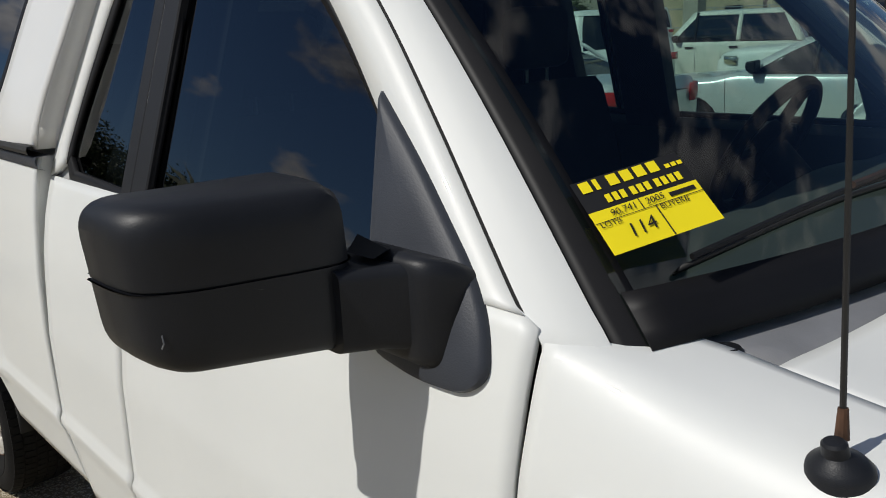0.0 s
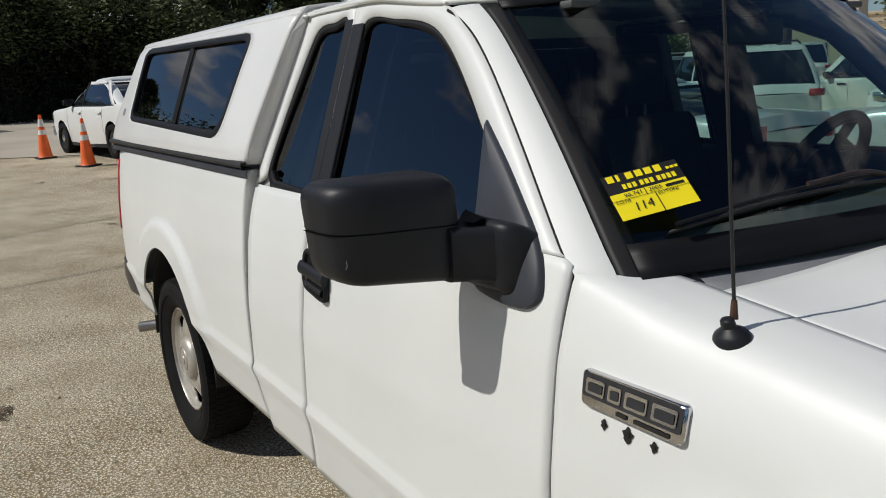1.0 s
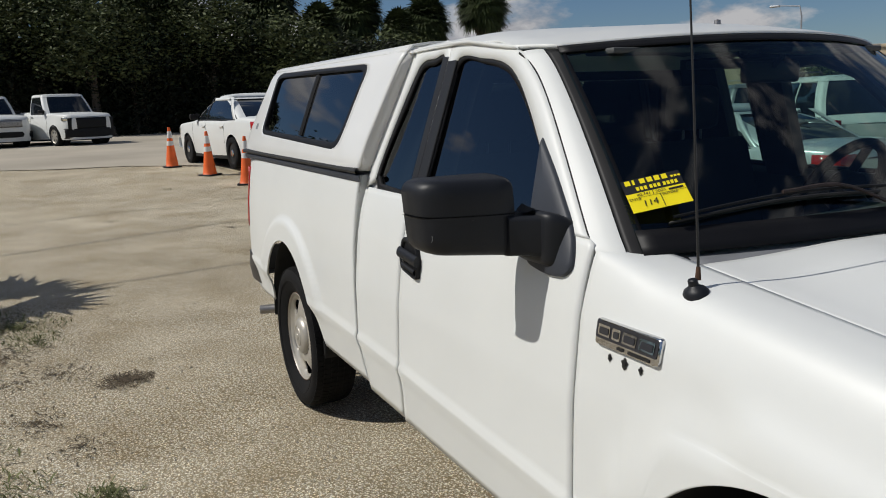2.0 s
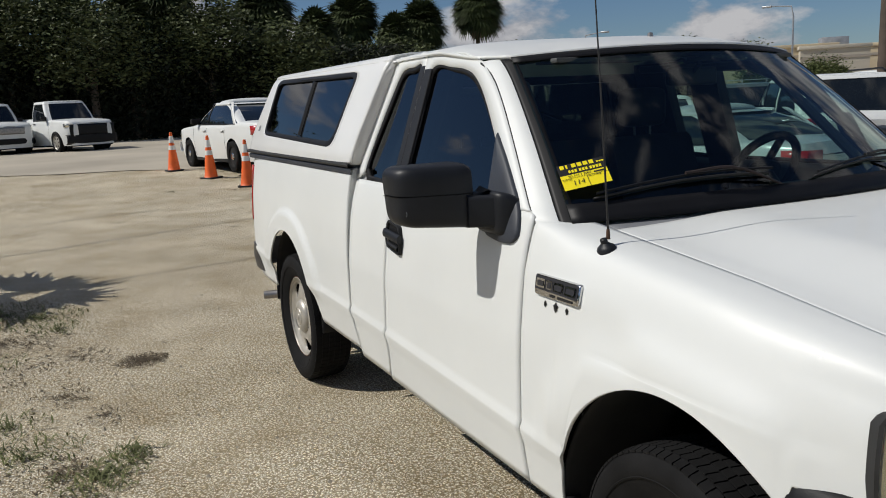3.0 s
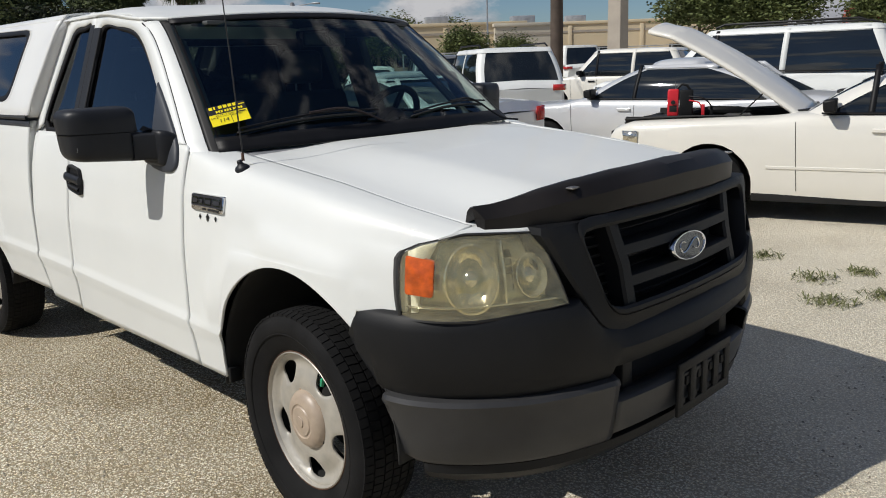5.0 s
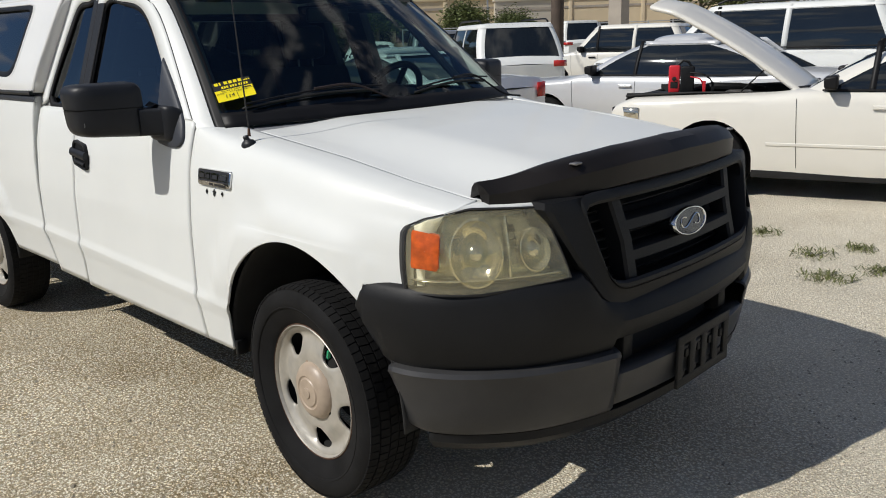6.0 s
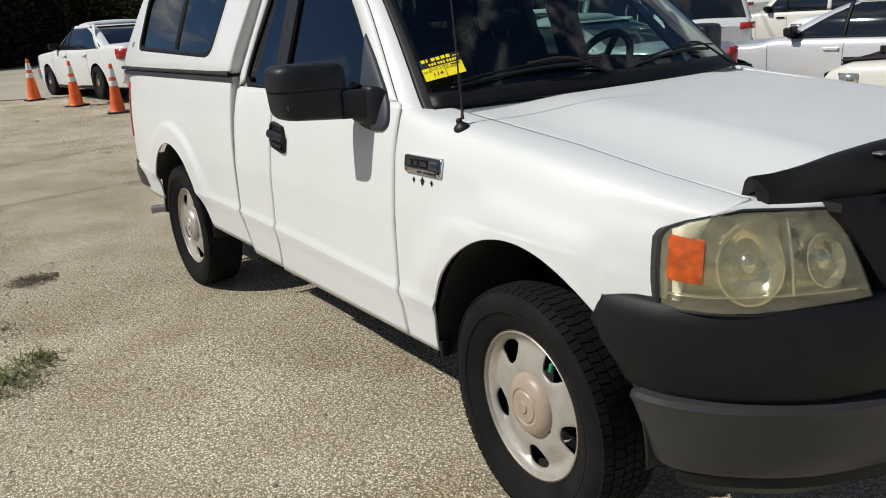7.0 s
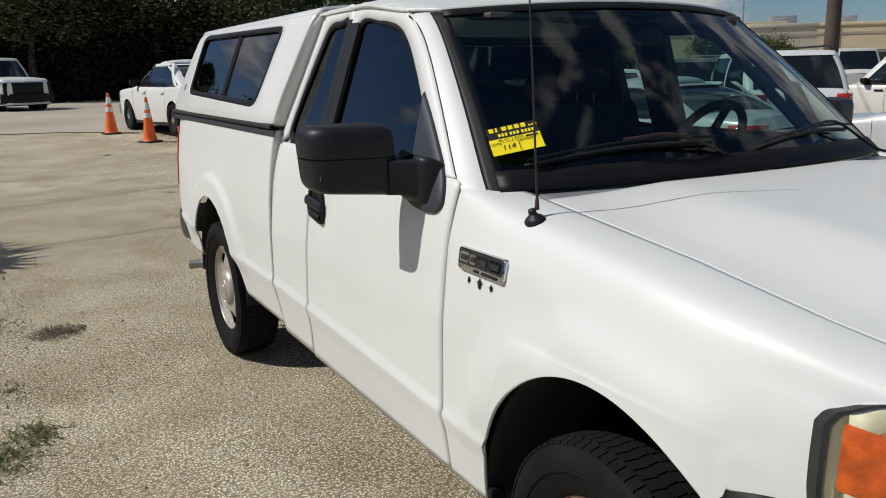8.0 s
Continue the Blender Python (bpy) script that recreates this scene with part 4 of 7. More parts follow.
# bug deflector over the hood's front edge
rows = []
for y in np.linspace(-0.742, 0.742, 77):
    a = abs(y)
    t = a / 0.765
    xf = hood_front(t) if t <= 1 else hood_front(1)
    zt = lerp(a, [0.0, 0.30, 0.45, 0.56, 0.64, 0.70, 0.742], [1.238, 1.230, 1.215, 1.198, 1.178, 1.166, 1.162])
    zb = lerp(a, [0.0, 0.3, 0.50, 0.60, 0.66, 0.765], [1.118, 1.114, 1.098, 1.090, 1.086, 1.078])
    back = lerp(a, [0, 0.5, 0.66, 0.765], [0.085, 0.08, 0.045, 0.03])
    zh = hood_z(xf - back, min(a, 0.75))
    rows.append([(xf - back, y, zh + 0.003), (xf - back * 0.8, y, max(zh + 0.008, zt - 0.014)), (xf - back * 0.55, y, zt - 0.004), (xf - back * 0.2, y, zt), (xf + 0.018, y, zt - 0.012), (xf + 0.042, y, zt * 0.62 + zb * 0.38), (xf + 0.040, y, zb + 0.012), (xf + 0.022, y, zb)])
for k in (0, -1):
    mid = sum((Vector(p) for p in rows[k]), Vector()) / len(rows[k])
    rows.insert(0 if k == 0 else len(rows), [Vector(p).lerp(mid, 0.06) + Vector((0, math.copysign(0.004, p[1]), 0)) for p in rows[k]])
    rows.insert(0 if k == 0 else len(rows), [mid + Vector((0, math.copysign(0.005, mid.y), 0)) for p in rows[k]])
M_GUARD = material("black_acrylic_deflector", (0.0095, 0.0078, 0.0072), 0.46, spec=0.3, vary=0.45, vary_scale=6, grain=0.03, grain_scale=90)
guard = part("bug_deflector", grid(rows), M_GUARD, truck, "scuffed black acrylic bug deflector on the hood edge", thick=0.005)
for y in (-0.50, 0.50):
    part("deflector_clip", box((hood_front(abs(y) / 0.765) + 0.012, y - 0.018, 1.196), (hood_front(abs(y) / 0.765) + 0.036, y + 0.018, 1.202), 0.002), M_STEEL, guard)
part("nose_panel", grid([[(hood_front(min(1, abs(y) / 0.765)) + o, y, z - 0.012 * (abs(y) / 0.7) ** 2) for o, z in ((-0.05, 1.12), (0.0, 1.115), (0.005, 1.09), (-0.03, 1.06))] for y in np.linspace(-0.60, 0.60, 31)]), M_BLACK, truck, thick=0.006)


# headlamps
def lamp_place(s, out=0.0):
    """Maps (u, z) onto the lamp face; u from 0 at the outer edge to 1 at the grille."""
    curve = spline([(0.500, -0.926), (0.552, -0.912), (0.622, -0.868), (0.705, -0.775), (0.775, -0.665), (0.812, -0.590)], 60)

    def f(u, z):
        u = min(1.0, max(0.0, u))
        k = u * 59
        i = min(58, int(k))
        p = curve[i] + (curve[i + 1] - curve[i]) * (k - i)
        d = curve[i + 1] - curve[i]
        n = np.array((-d[1], d[0])) / np.linalg.norm(d)
        n = -n if n[0] < 0 and n[1] > 0 else n
        n = np.array((abs(n[0]), -abs(n[1])))
        lean = (0.965 - z) * lerp(u, [0, 0.3, 1], [0.06, 0.22, 0.34])
        bulge = 0.012 * math.sin(math.pi * min(1, max(0, (z - 0.86) / 0.21)))
        o = lean + bulge + out
        return (p[0] + n[0] * o, -s * (p[1] + n[1] * o), z)
    return f


for s in (-1, 1):
    face, deep, mid = lamp_place(s), lamp_place(s, -0.055), lamp_place(s, -0.03)
    loop = rounded([(0.0, 0.868), (0.06, 0.862), (0.45, 0.862), (1.0, 0.887), (0.865, 1.078), (0.42, 1.078), (0.16, 1.066), (0.012, 1.040)], [0.01, 0.02, 0.05, 0.01, 0.01, 0.03, 0.05, 0.02])
    # lens as a grid between lower and upper edges
    rows = []
    for q in np.linspace(0, 1, 15):
        row = []
        for t in np.linspace(0, 1, 46):
            lo = (t, lerp(t, [0, 0.1, 0.45, 1.0], [0.868, 0.862, 0.863, 0.887]))
            hi = (t * 0.868, lerp(t, [0, 0.03, 0.15, 0.45, 1.0], [1.030, 1.052, 1.072, 1.092, 1.085]))
            row.append(face(lo[0] + q * (hi[0] - lo[0]), lo[1] + q * (hi[1] - lo[1])))
        rows.append(row)
    edge = rows[0] + [r[-1] for r in rows[1:-1]] + rows[-1][::-1] + [r[0] for r in rows[-2:0:-1]]
    top_edge = sorted([(abs(p[1]), p[0], p[2]) for p in rows[-1]])
    ya, xa, za = (np.array([q[k] for q in top_edge]) for k in range(3))
    lip = []
    for a in np.linspace(0.56, 0.915, 40):
        low = Vector((float(np.interp(a, ya, xa)) - 0.006, a, float(np.interp(a, ya, za)) + 0.004))
        if a < 0.755:
            xh = hood_front(a / 0.765)
            up = Vector((xh - 0.012, a, hood_z(xh, a)))
        else:
            c = fender_curve(0.55)
            k = int(np.argmin(abs(c[:60, 0] - a)))
            up = Vector((lamp_back(a) - 0.003, a, float(c[k, 1]) - 0.16 * max(0, lamp_back(a) - 0.55)))
        up.x = min(up.x, low.x - 0.004)
        lip.append([(p.x, s * p.y, p.z) for p in (up + Vector((-0.03, 0, -0.004)), up, up.lerp(low, 0.4) + Vector((0.006, 0, 0.006)), up.lerp(low, 0.8) + Vector((0.004, 0, 0.003)), low)])
    part("fender_lip", grid(lip), M_WHITE, truck, thick=0.003)
    lens = part("headlamp_lens", grid(rows), G_LENS, truck, "yellowed hazy headlamp lens")
    lens.visible_shadow = False
    rows_b = []
    for q in np.linspace(0, 1, 9):
        rows_b.append([deep(t * (1 - 0.132 * q), 0.862 + q * 0.216) for t in np.linspace(0, 1, 30)])
    lamp = part("headlamp_housing", grid(rows_b), M_LAMPBACK, truck, "tarnished silver headlamp housing")
    bm = bmesh.new()
    e2 = [Vector(p) for p in edge]
    c = sum(e2, Vector()) / len(e2)
    add_grid(bm, [[p + (p - c).normalized() * 0.004 for p in e2], [p + (p - c).normalized() * 0.009 + Vector((-0.004, 0, 0)) for p in e2], [p - (p - c).normalized() * 0.015 - Vector((0.05, 0, 0)) for p in e2]], close_v=True)
    part("headlamp_seal", bm, M_RUBBER, truck, "black gap round the headlamp")
    # amber side reflector behind the lens
    al = rounded([(0.040, 0.935), (0.205, 0.930), (0.212, 1.030), (0.036, 1.044)], 0.012)
    am = part("turn_signal", ring(al, np.array([(p - al.mean(0)) * 0.9 + al.mean(0) for p in al]), lambda u, z: lamp_place(s, -0.010)(u, z)), M_AMBER, lamp, "amber turn signal")
    part("signal_face", grid([[lamp_place(s, 0.0035)(*((p - al.mean(0)) * f + al.mean(0))) for p in al] for f in (1.0, 0.97, 0.8, 0.6, 0.4, 0.2, 0.01)], close_v=True), M_AMBER, am, "amber plastic")
    # round main reflector with its rim, and the small inner lamp
    for uc, zc, ru, rz, nm in ((0.43, 0.972, 0.165, 0.098, "main_reflector"), (0.80, 0.972, 0.10, 0.062, "inner_reflector")):
        rows_r = []
        for q, o in ((1.0, -0.012), (0.94, -0.010), (0.90, -0.022), (0.7, -0.045), (0.45, -0.058), (0.2, -0.064), (0.02, -0.066)):
            rows_r.append([lamp_place(s, o)(uc + ru * q * math.cos(t), zc + rz * q * math.sin(t)) for t in np.linspace(0, 2 * math.pi, 36, endpoint=False)])
        rf = part(nm, grid(rows_r, close_v=True), M_REFLECT, lamp, "silver bowl reflector")
    for uc, zc in ((0.43, 0.972), (0.80, 0.972)):
        part("bulb_shield", grid([[lamp_place(s, o)(uc + 0.055 * q * math.cos(t), zc + 0.030 * q * math.sin(t)) for t in np.linspace(0, 2 * math.pi, 16, endpoint=False)] for q, o in ((1.0, -0.060), (0.95, -0.040), (0.75, -0.028), (0.4, -0.022), (0.02, -0.020))], close_v=True), M_CHROME, lamp, "small domed bulb shield")
    part("lamp_divider", grid([[lamp_place(s, o)(0.625 + 0.004 * k, z) for z in np.linspace(0.895, 1.070, 10)] for k, o in ((0, -0.05), (0, -0.014), (2, -0.011), (4, -0.014), (4, -0.05))]), M_REFLECT, lamp, "silver divider between the lamp bowls")
    for k in range(5):
        part("lamp_step", grid([[lamp_place(s, o)(u, 0.930 + 0.022 * k + dz) for u in np.linspace(0.64, 0.70, 6)] for o, dz in ((-0.050, 0.0), (-0.030, 0.004), (-0.050, 0.020))]), M_REFLECT, lamp)
    part("reflector_shelf", grid([[lamp_place(s, o)(t, 0.893 + 0.01 * t) for t in np.linspace(0.02, 0.97, 24)] for o in (-0.008, -0.05)]), M_REFLECT, lamp, thick=0.003)

# door mirrors: sail, arm and two-piece shell
for s in (-1, 1):
    def sail_at(x, z, o=0.0):
        return (x, s * (half_width(-1.0, z) + o), z)
    sl = rounded([(-1.015, 1.530), (-0.905, 1.442), (-0.775, 1.325), (-0.735, 1.27), (-0.722, 1.215), (-0.755, 1.190), (-0.83, 1.185), (-0.93, 1.20), (-0.965, 1.30)], [0.01, 0.05, 0.05, 0.04, 0.03, 0.03, 0.04, 0.03, 0.05])
    c = sl.mean(0)
    rows = [[sail_at(*p, -0.004) for p in sl], [sail_at(*p, 0.010) for p in sl]]
    for f, o in ((0.97, 0.016), (0.90, 0.020), (0.6, 0.022), (0.3, 0.022), (0.02, 0.022)):
        rows.append([sail_at(*(c + (p - c) * f), o) for p in sl])
    sail = part("mirror_sail", grid(rows, close_v=True), M_SAIL, truck, "faded dark grey mirror mounting plate")
    # arm: swept from the sail outwards
    def arm_rows(stations, r):
        out = []
        for y, x0, x1, z0, z1 in stations:
            lp = rounded([(x0, z0), (x1, z0), (x1, z1), (x0, z1)], r, 6)
            out.append([(x, s * y, z) for x, z in lp])
        return out
    secs = arm_rows(((0.895, -0.975, -0.792, 1.188, 1.322), (0.925, -0.975, -0.800, 1.194, 1.336), (0.948, -0.975, -0.812, 1.200, 1.340), (0.958, -0.973, -0.824, 1.206, 1.336), (0.962, -0.970, -0.836, 1.214, 1.330)), 0.026)
    arm = part("mirror_arm", grid(secs, close_v=True, caps=True), M_MIRROR, truck, "black plastic mirror arm")
    arm.location = (0.022, 0, 0.010)
    part("mirror_knuckle", grid(arm_rows(((0.958, -0.975, -0.842, 1.222, 1.330), (0.985, -0.985, -0.862, 1.226, 1.330), (1.03, -1.0, -0.888, 1.226, 1.330)), 0.016), close_v=True, caps=True), M_MIRROR, arm, "black folding mirror knuckle")
    part("hinge_cap", grid([[(-0.955 + k * 0.03, s * 0.945, 1.342), (-0.93 + k * 0.025, s * 0.985, 1.338), (-0.94 + k * 0.03, s * 0.96, 1.354 - 0.005 * k)] for k in range(3)], close_v=True, caps=True), M_DARK, arm, "black hinge cover")
    # shell: rounded loft from the glass side forwards, its outer end swept back
    def shell(z0, z1, y0=0.985, y1=1.244):
        rows = []
        for d, f in ((-0.075, 0.97), (-0.066, 1.0), (-0.02, 1.0), (0.015, 0.985), (0.038, 0.955), (0.052, 0.90), (0.060, 0.78), (0.064, 0.55), (0.065, 0.3), (0.065, 0.001)):
            lp = rounded([(y0, 1.216), (y1 - 0.014, 1.232), (y1, 1.428), (y0 + 0.012, 1.432)], [0.025, 0.05, 0.045, 0.035], 9)
            lp = even(np.vstack([lp, lp[:1]]), 161)[:-1]
            c = np.array((1.11, 1.322))
            lp = c + (lp - c) * np.array((f, f if f > 0.9 else 0.9 * (f / 0.9) ** 0.8))
            rows.append([(-0.957 - 0.24 * (y - 0.985) + d * lerp(y, [1.0, 1.22], [1.0, 0.88]) - 0.8 * max(0, y - 1.17) ** 1.5, s * y, min(z1, max(z0, z))) for (y, z) in lp])
        return rows
    head = part("mirror_shell_lower", grid(shell(1.20, 1.333), close_v=True), M_MIRROR, truck, "black two-piece door mirror shell")
    head.location = (0.028, 0, 0.012)
    part("mirror_shell_upper", grid(shell(1.336, 1.45), close_v=True), M_MIRROR, truck, "black two-piece door mirror shell, upper half").location = (0.028, 0, 0.012)
    part("shell_seam", grid([[(p[0] - 0.004, s * (1.11 + (abs(p[1]) - 1.11) * 0.975), p[2]) for p in r] for r in shell(1.330, 1.339)], close_v=True), M_DARK, head)
    mg = part("mirror_glass", plate(rounded([(1.005, 1.24), (1.185, 1.24), (1.195, 1.395), (1.01, 1.41)], 0.03), lambda y, z: (-1.030 - 0.24 * (y - 0.985), s * y, z)), M_CHROME, head, "mirror glass")
    part("mirror_back", plate(rounded([(0.99, 1.23), (1.19, 1.23), (1.20, 1.40), (0.995, 1.42)], 0.03), lambda y, z: (-1.024 - 0.24 * (y - 0.985), s * y, z)), M_DARK, head)
    if s < 0:
        part("shell_scratch", tube([(-0.968, -1.214, 1.288), (-0.967, -1.2135, 1.278), (-0.970, -1.2150, 1.272)], 0.0009, 5), M_COWL, head, "pale scrape")

# door handles
for s in (-1, 1):
    def hp(x, z, o=0.0):
        return (x, s * (half_width(-1.0, z) + o), z)
    lp = rounded([(-1.725, 1.142), (-1.60, 1.122), (-1.575, 1.07), (-1.575, 1.010), (-1.60, 1.006), (-1.715, 1.026), (-1.735, 1.07)], [0.02, 0.02, 0.02, 0.012, 0.012, 0.02, 0.02], 6)
    c = lp.mean(0)
    rows = [[hp(*p, 0.0) for p in lp], [hp(*p, 0.014) for p in lp]]
    for f, o in ((0.95, 0.019), (0.85, 0.017), (0.80, 0.009), (0.4, 0.0075), (0.01, 0.0075)):
        rows.append([hp(*(c + (p - c) * f), o) for p in lp])
    hb = part("door_handle", grid(rows, close_v=True), M_BLACK, truck, "black plastic door handle bezel")
    hb.location = (-0.012, 0, 0.022)
    part("handle_grip", grid([[hp(x, zc + 0.019 * math.sin(t), 0.020 + 0.011 * math.cos(t)) for t in np.linspace(0, 2 * math.pi, 12, endpoint=False)] for x, zc in ((-1.732, 1.086), (-1.70, 1.083), (-1.64, 1.078), (-1.600, 1.074), (-1.575, 1.072))], close_v=True, caps=True), M_MIRROR, hb, "black pull handle")
    part("handle_shelf", grid([[hp(x, zc + 0.010 * math.sin(t), 0.010 + 0.011 * math.cos(t)) for t in np.linspace(0, 2 * math.pi, 10, endpoint=False)] for x, zc in ((-1.71, 1.043), (-1.60, 1.030))], close_v=True, caps=True), M_BLACK, hb)
    part("key_lock", lathe([(0.0, -0.001), (0.009, -0.001), (0.009, 0.004)], "y", 14, hp(-1.712, 1.058, 0.013)), M_STEEL, hb)

# fender badges, drilled holes
M_BADGE = material("smoked_badge_field", (0.03, 0.03, 0.034), 0.3, vary=0.15, vary_scale=40)
for s in (-1, 1):
    def bp(x, z, o=0.0):
        c = fender_curve(round(x, 2))
        k = np.argsort(c[:, 1])
        return (x, s * (float(np.interp(z, c[k, 1], c[k, 0])) + 0.005 + o), z)
    def bl(x0, x1, z0, z1, r=0.006):
        return rounded([(x0, z0), (x1, z0), (x1, z1), (x0, z1)], r, 4)
    lp = bl(-0.591, -0.373, 1.070, 1.130, 0.010)
    c = lp.mean(0)
    bd = part("fender_badge", grid([[bp(*p, -0.004) for p in lp], [bp(*p, 0.007) for p in lp], [bp(*(c + (p - c) * 0.96), 0.010) for p in lp], [bp(*(c + (p - c) * 0.02), 0.010) for p in lp]], close_v=True), M_CHROME, truck, "chrome and smoked fender nameplate")
    part("badge_panel", plate(bl(-0.586, -0.378, 1.087, 1.127), lambda x, z: bp(x, z, 0.0108)), M_BADGE, bd, "smoked dark field")
    segs = [(-0.577, -0.535, 1.094, 1.120), (-0.527, -0.499, 1.094, 1.120), (-0.491, -0.445, 1.094, 1.120), (-0.435, -0.387, 1.094, 1.120)]
    for x0, x1, z0, z1 in segs:
        part("badge_stroke", plate(bl(x0, x1, z0, z1, 0.004), lambda x, z: bp(x, z, 0.0125)), M_CHROME, bd)
        part("badge_inlay", plate(bl(x0 + 0.006, x1 - 0.004, z0 + 0.005, z1 - 0.006, 0.003), lambda x, z: bp(x, z, 0.0136)), M_BADGE, bd)
    for x0, x1 in ((-0.507, -0.483), (-0.469, -0.397)):
        part("badge_caption", plate(bl(x0, x1, 1.075, 1.082, 0.001), lambda x, z: bp(x, z, 0.0115)), M_INK, bd)
    if s < 0:
        for x, r in ((-0.540, 0.0075), (-0.487, 0.011), (-0.432, 0.0075)):
            lp = np.array([(x + r * (1 + 0.25 * math.sin(5 * t + x * 90)) * math.cos(t), 1.046 + r * 1.15 * (1 + 0.2 * math.cos(4 * t)) * math.sin(t)) for t in np.linspace(0, 2 * math.pi, 20, endpoint=False)])
            part("drilled_hole", plate(lp, lambda u, z: bp(u, z, 0.0015)), M_INK, truck, "ragged drilled hole")
            part("hole_core", lathe([(0, 0), (r * 0.5, 0), (r * 0.5, 0.003)], "y", 12, bp(x, 1.046, 0.003)), M_DARK, truck)

# aerial on the right fender
ant = part("aerial_base", lathe([(0.036, -0.010), (0.035, 0.002), (0.029, 0.010), (0.018, 0.016), (0.014, 0.019), (0.013, 0.031), (0.010, 0.034), (0.0, 0.035)], "z", 28), M_MIRROR, truck, "black rubber aerial base")
ant.matrix_local = pose(-0.360, -0.880, 1.224, 16, -6, 0) @ Matrix.Diagonal((0.86, 0.72, 0.92, 1))
part("aerial_ferrule", tube([(-0.362, -0.873, 1.250), (-0.364, -0.871, 1.278)], [0.0065, 0.0045], 10), M_RUST, ant.parent, "rusty aerial ferrule")
part("aerial_mast", tube([(-0.364, -0.871, 1.274), (-0.385, -0.872, 1.60), (-0.415, -0.872, 1.98)], [0.0030, 0.0026, 0.0018], 8), M_INK, truck, "thin black aerial mast")

# tail lamps, rear bumper, tailgate, exhaust
for s in (-1, 1):
    tl = grid([[(x, s * (half_width(x, z, True) + 0.006 - (0.03 if x < -4.31 else 0)), z) for z in np.linspace(0.885, 1.262, 10)] for x in (-4.34, -4.31, -4.285, -4.262)])
    part("tail_lamp", tl, M_RED, truck, "red tail lamp", thick=0.012)
    part("tail_corner", grid([[(x, s * y, z) for z in (0.885, 1.262)] for x, y in ((-4.30, 0.925), (-4.335, 0.90), (-4.345, 0.80), (-4.34, 0.74))]), M_RED, truck, "red tail lamp, rear face", thick=0.01)
part("tailgate", box((-4.335, -0.73, 0.60), (-4.28, 0.73, 1.335), 0.012), M_WHITE, truck)
rb = [(-4.04, 0.955), (-4.25, 0.965), (-4.40, 0.93), (-4.46, 0.82), (-4.48, 0.5), (-4.485, 0.0)]
rbp = spline([(x, -y) for x, y in rb] + [(x, y) for x, y in rb[-2::-1]], 60)
rows = []
for x, y in rbp:
    rows.append([(x + 0.03, y * 0.97, 0.715), (x, y, 0.705), (x - 0.006, y * 1.005, 0.62), (x + 0.012, y * 0.995, 0.54), (x + 0.05, y * 0.97, 0.525)])
part("rear_bumper", grid(rows), M_BUMPER, truck, "dark grey rear bumper", thick=0.006)
part("exhaust_pipe", tube([(-3.75, -0.70, 0.42), (-3.90, -0.88, 0.405), (-3.955, -1.00, 0.398)], 0.028, 14, caps=False), M_STEEL, truck, "exhaust tail pipe")
for s in (-1, 1):
    part("arch_trim", box((-0.472, s * 0.935 - 0.02, 0.41), (-0.452, s * 0.935 + 0.03, 0.47), 0.006), M_BLACK, truck)

# bed cap: lofted shell with a window each side
def cap_half(x, z):
    a = lerp(z, [1.36, 1.40, 1.50, 1.70, 1.80, 1.835], [0.938, 0.935, 0.905, 0.830, 0.790, 0.762])
    return a - 0.012 * max(0, (-x - 3.6) / 0.6) ** 2 - 0.016 * smoothstep(-2.45, -2.22, x)


cap_win_out = match(rounded([(-3.935, 1.478), (-2.500, 1.436), (-2.395, 1.800), (-3.925, 1.822)], [0.06, 0.10, 0.06, 0.05], 8), 96)
cap_win_in = cap_win_out.mean(0) + (cap_win_out - cap_win_out.mean(0)) * np.array((0.962, 0.87))


def cap_front(z):
    return lerp(z, [1.36, 1.42, 1.84], [-2.235, -2.225, -2.080])


def cap_rear(z):
    return lerp(z, [1.36, 1.45, 1.84], [-4.335, -4.30, -4.055])


# follow the shell's outline by straight edges between its corners
def cap_edge(n=24):
    lo = [(x, 1.365) for x in np.linspace(cap_rear(1.365), cap_front(1.365), n)]
    fr = [(cap_front(z), z) for z in np.linspace(1.365, 1.835, n)]
    hi = [(x, 1.835) for x in np.linspace(cap_front(1.835), cap_rear(1.835), n)]
    re = [(cap_rear(z), z) for z in np.linspace(1.835, 1.365, n)]
    return np.array(lo[:-1] + fr[:-1] + hi[:-1] + re[:-1])


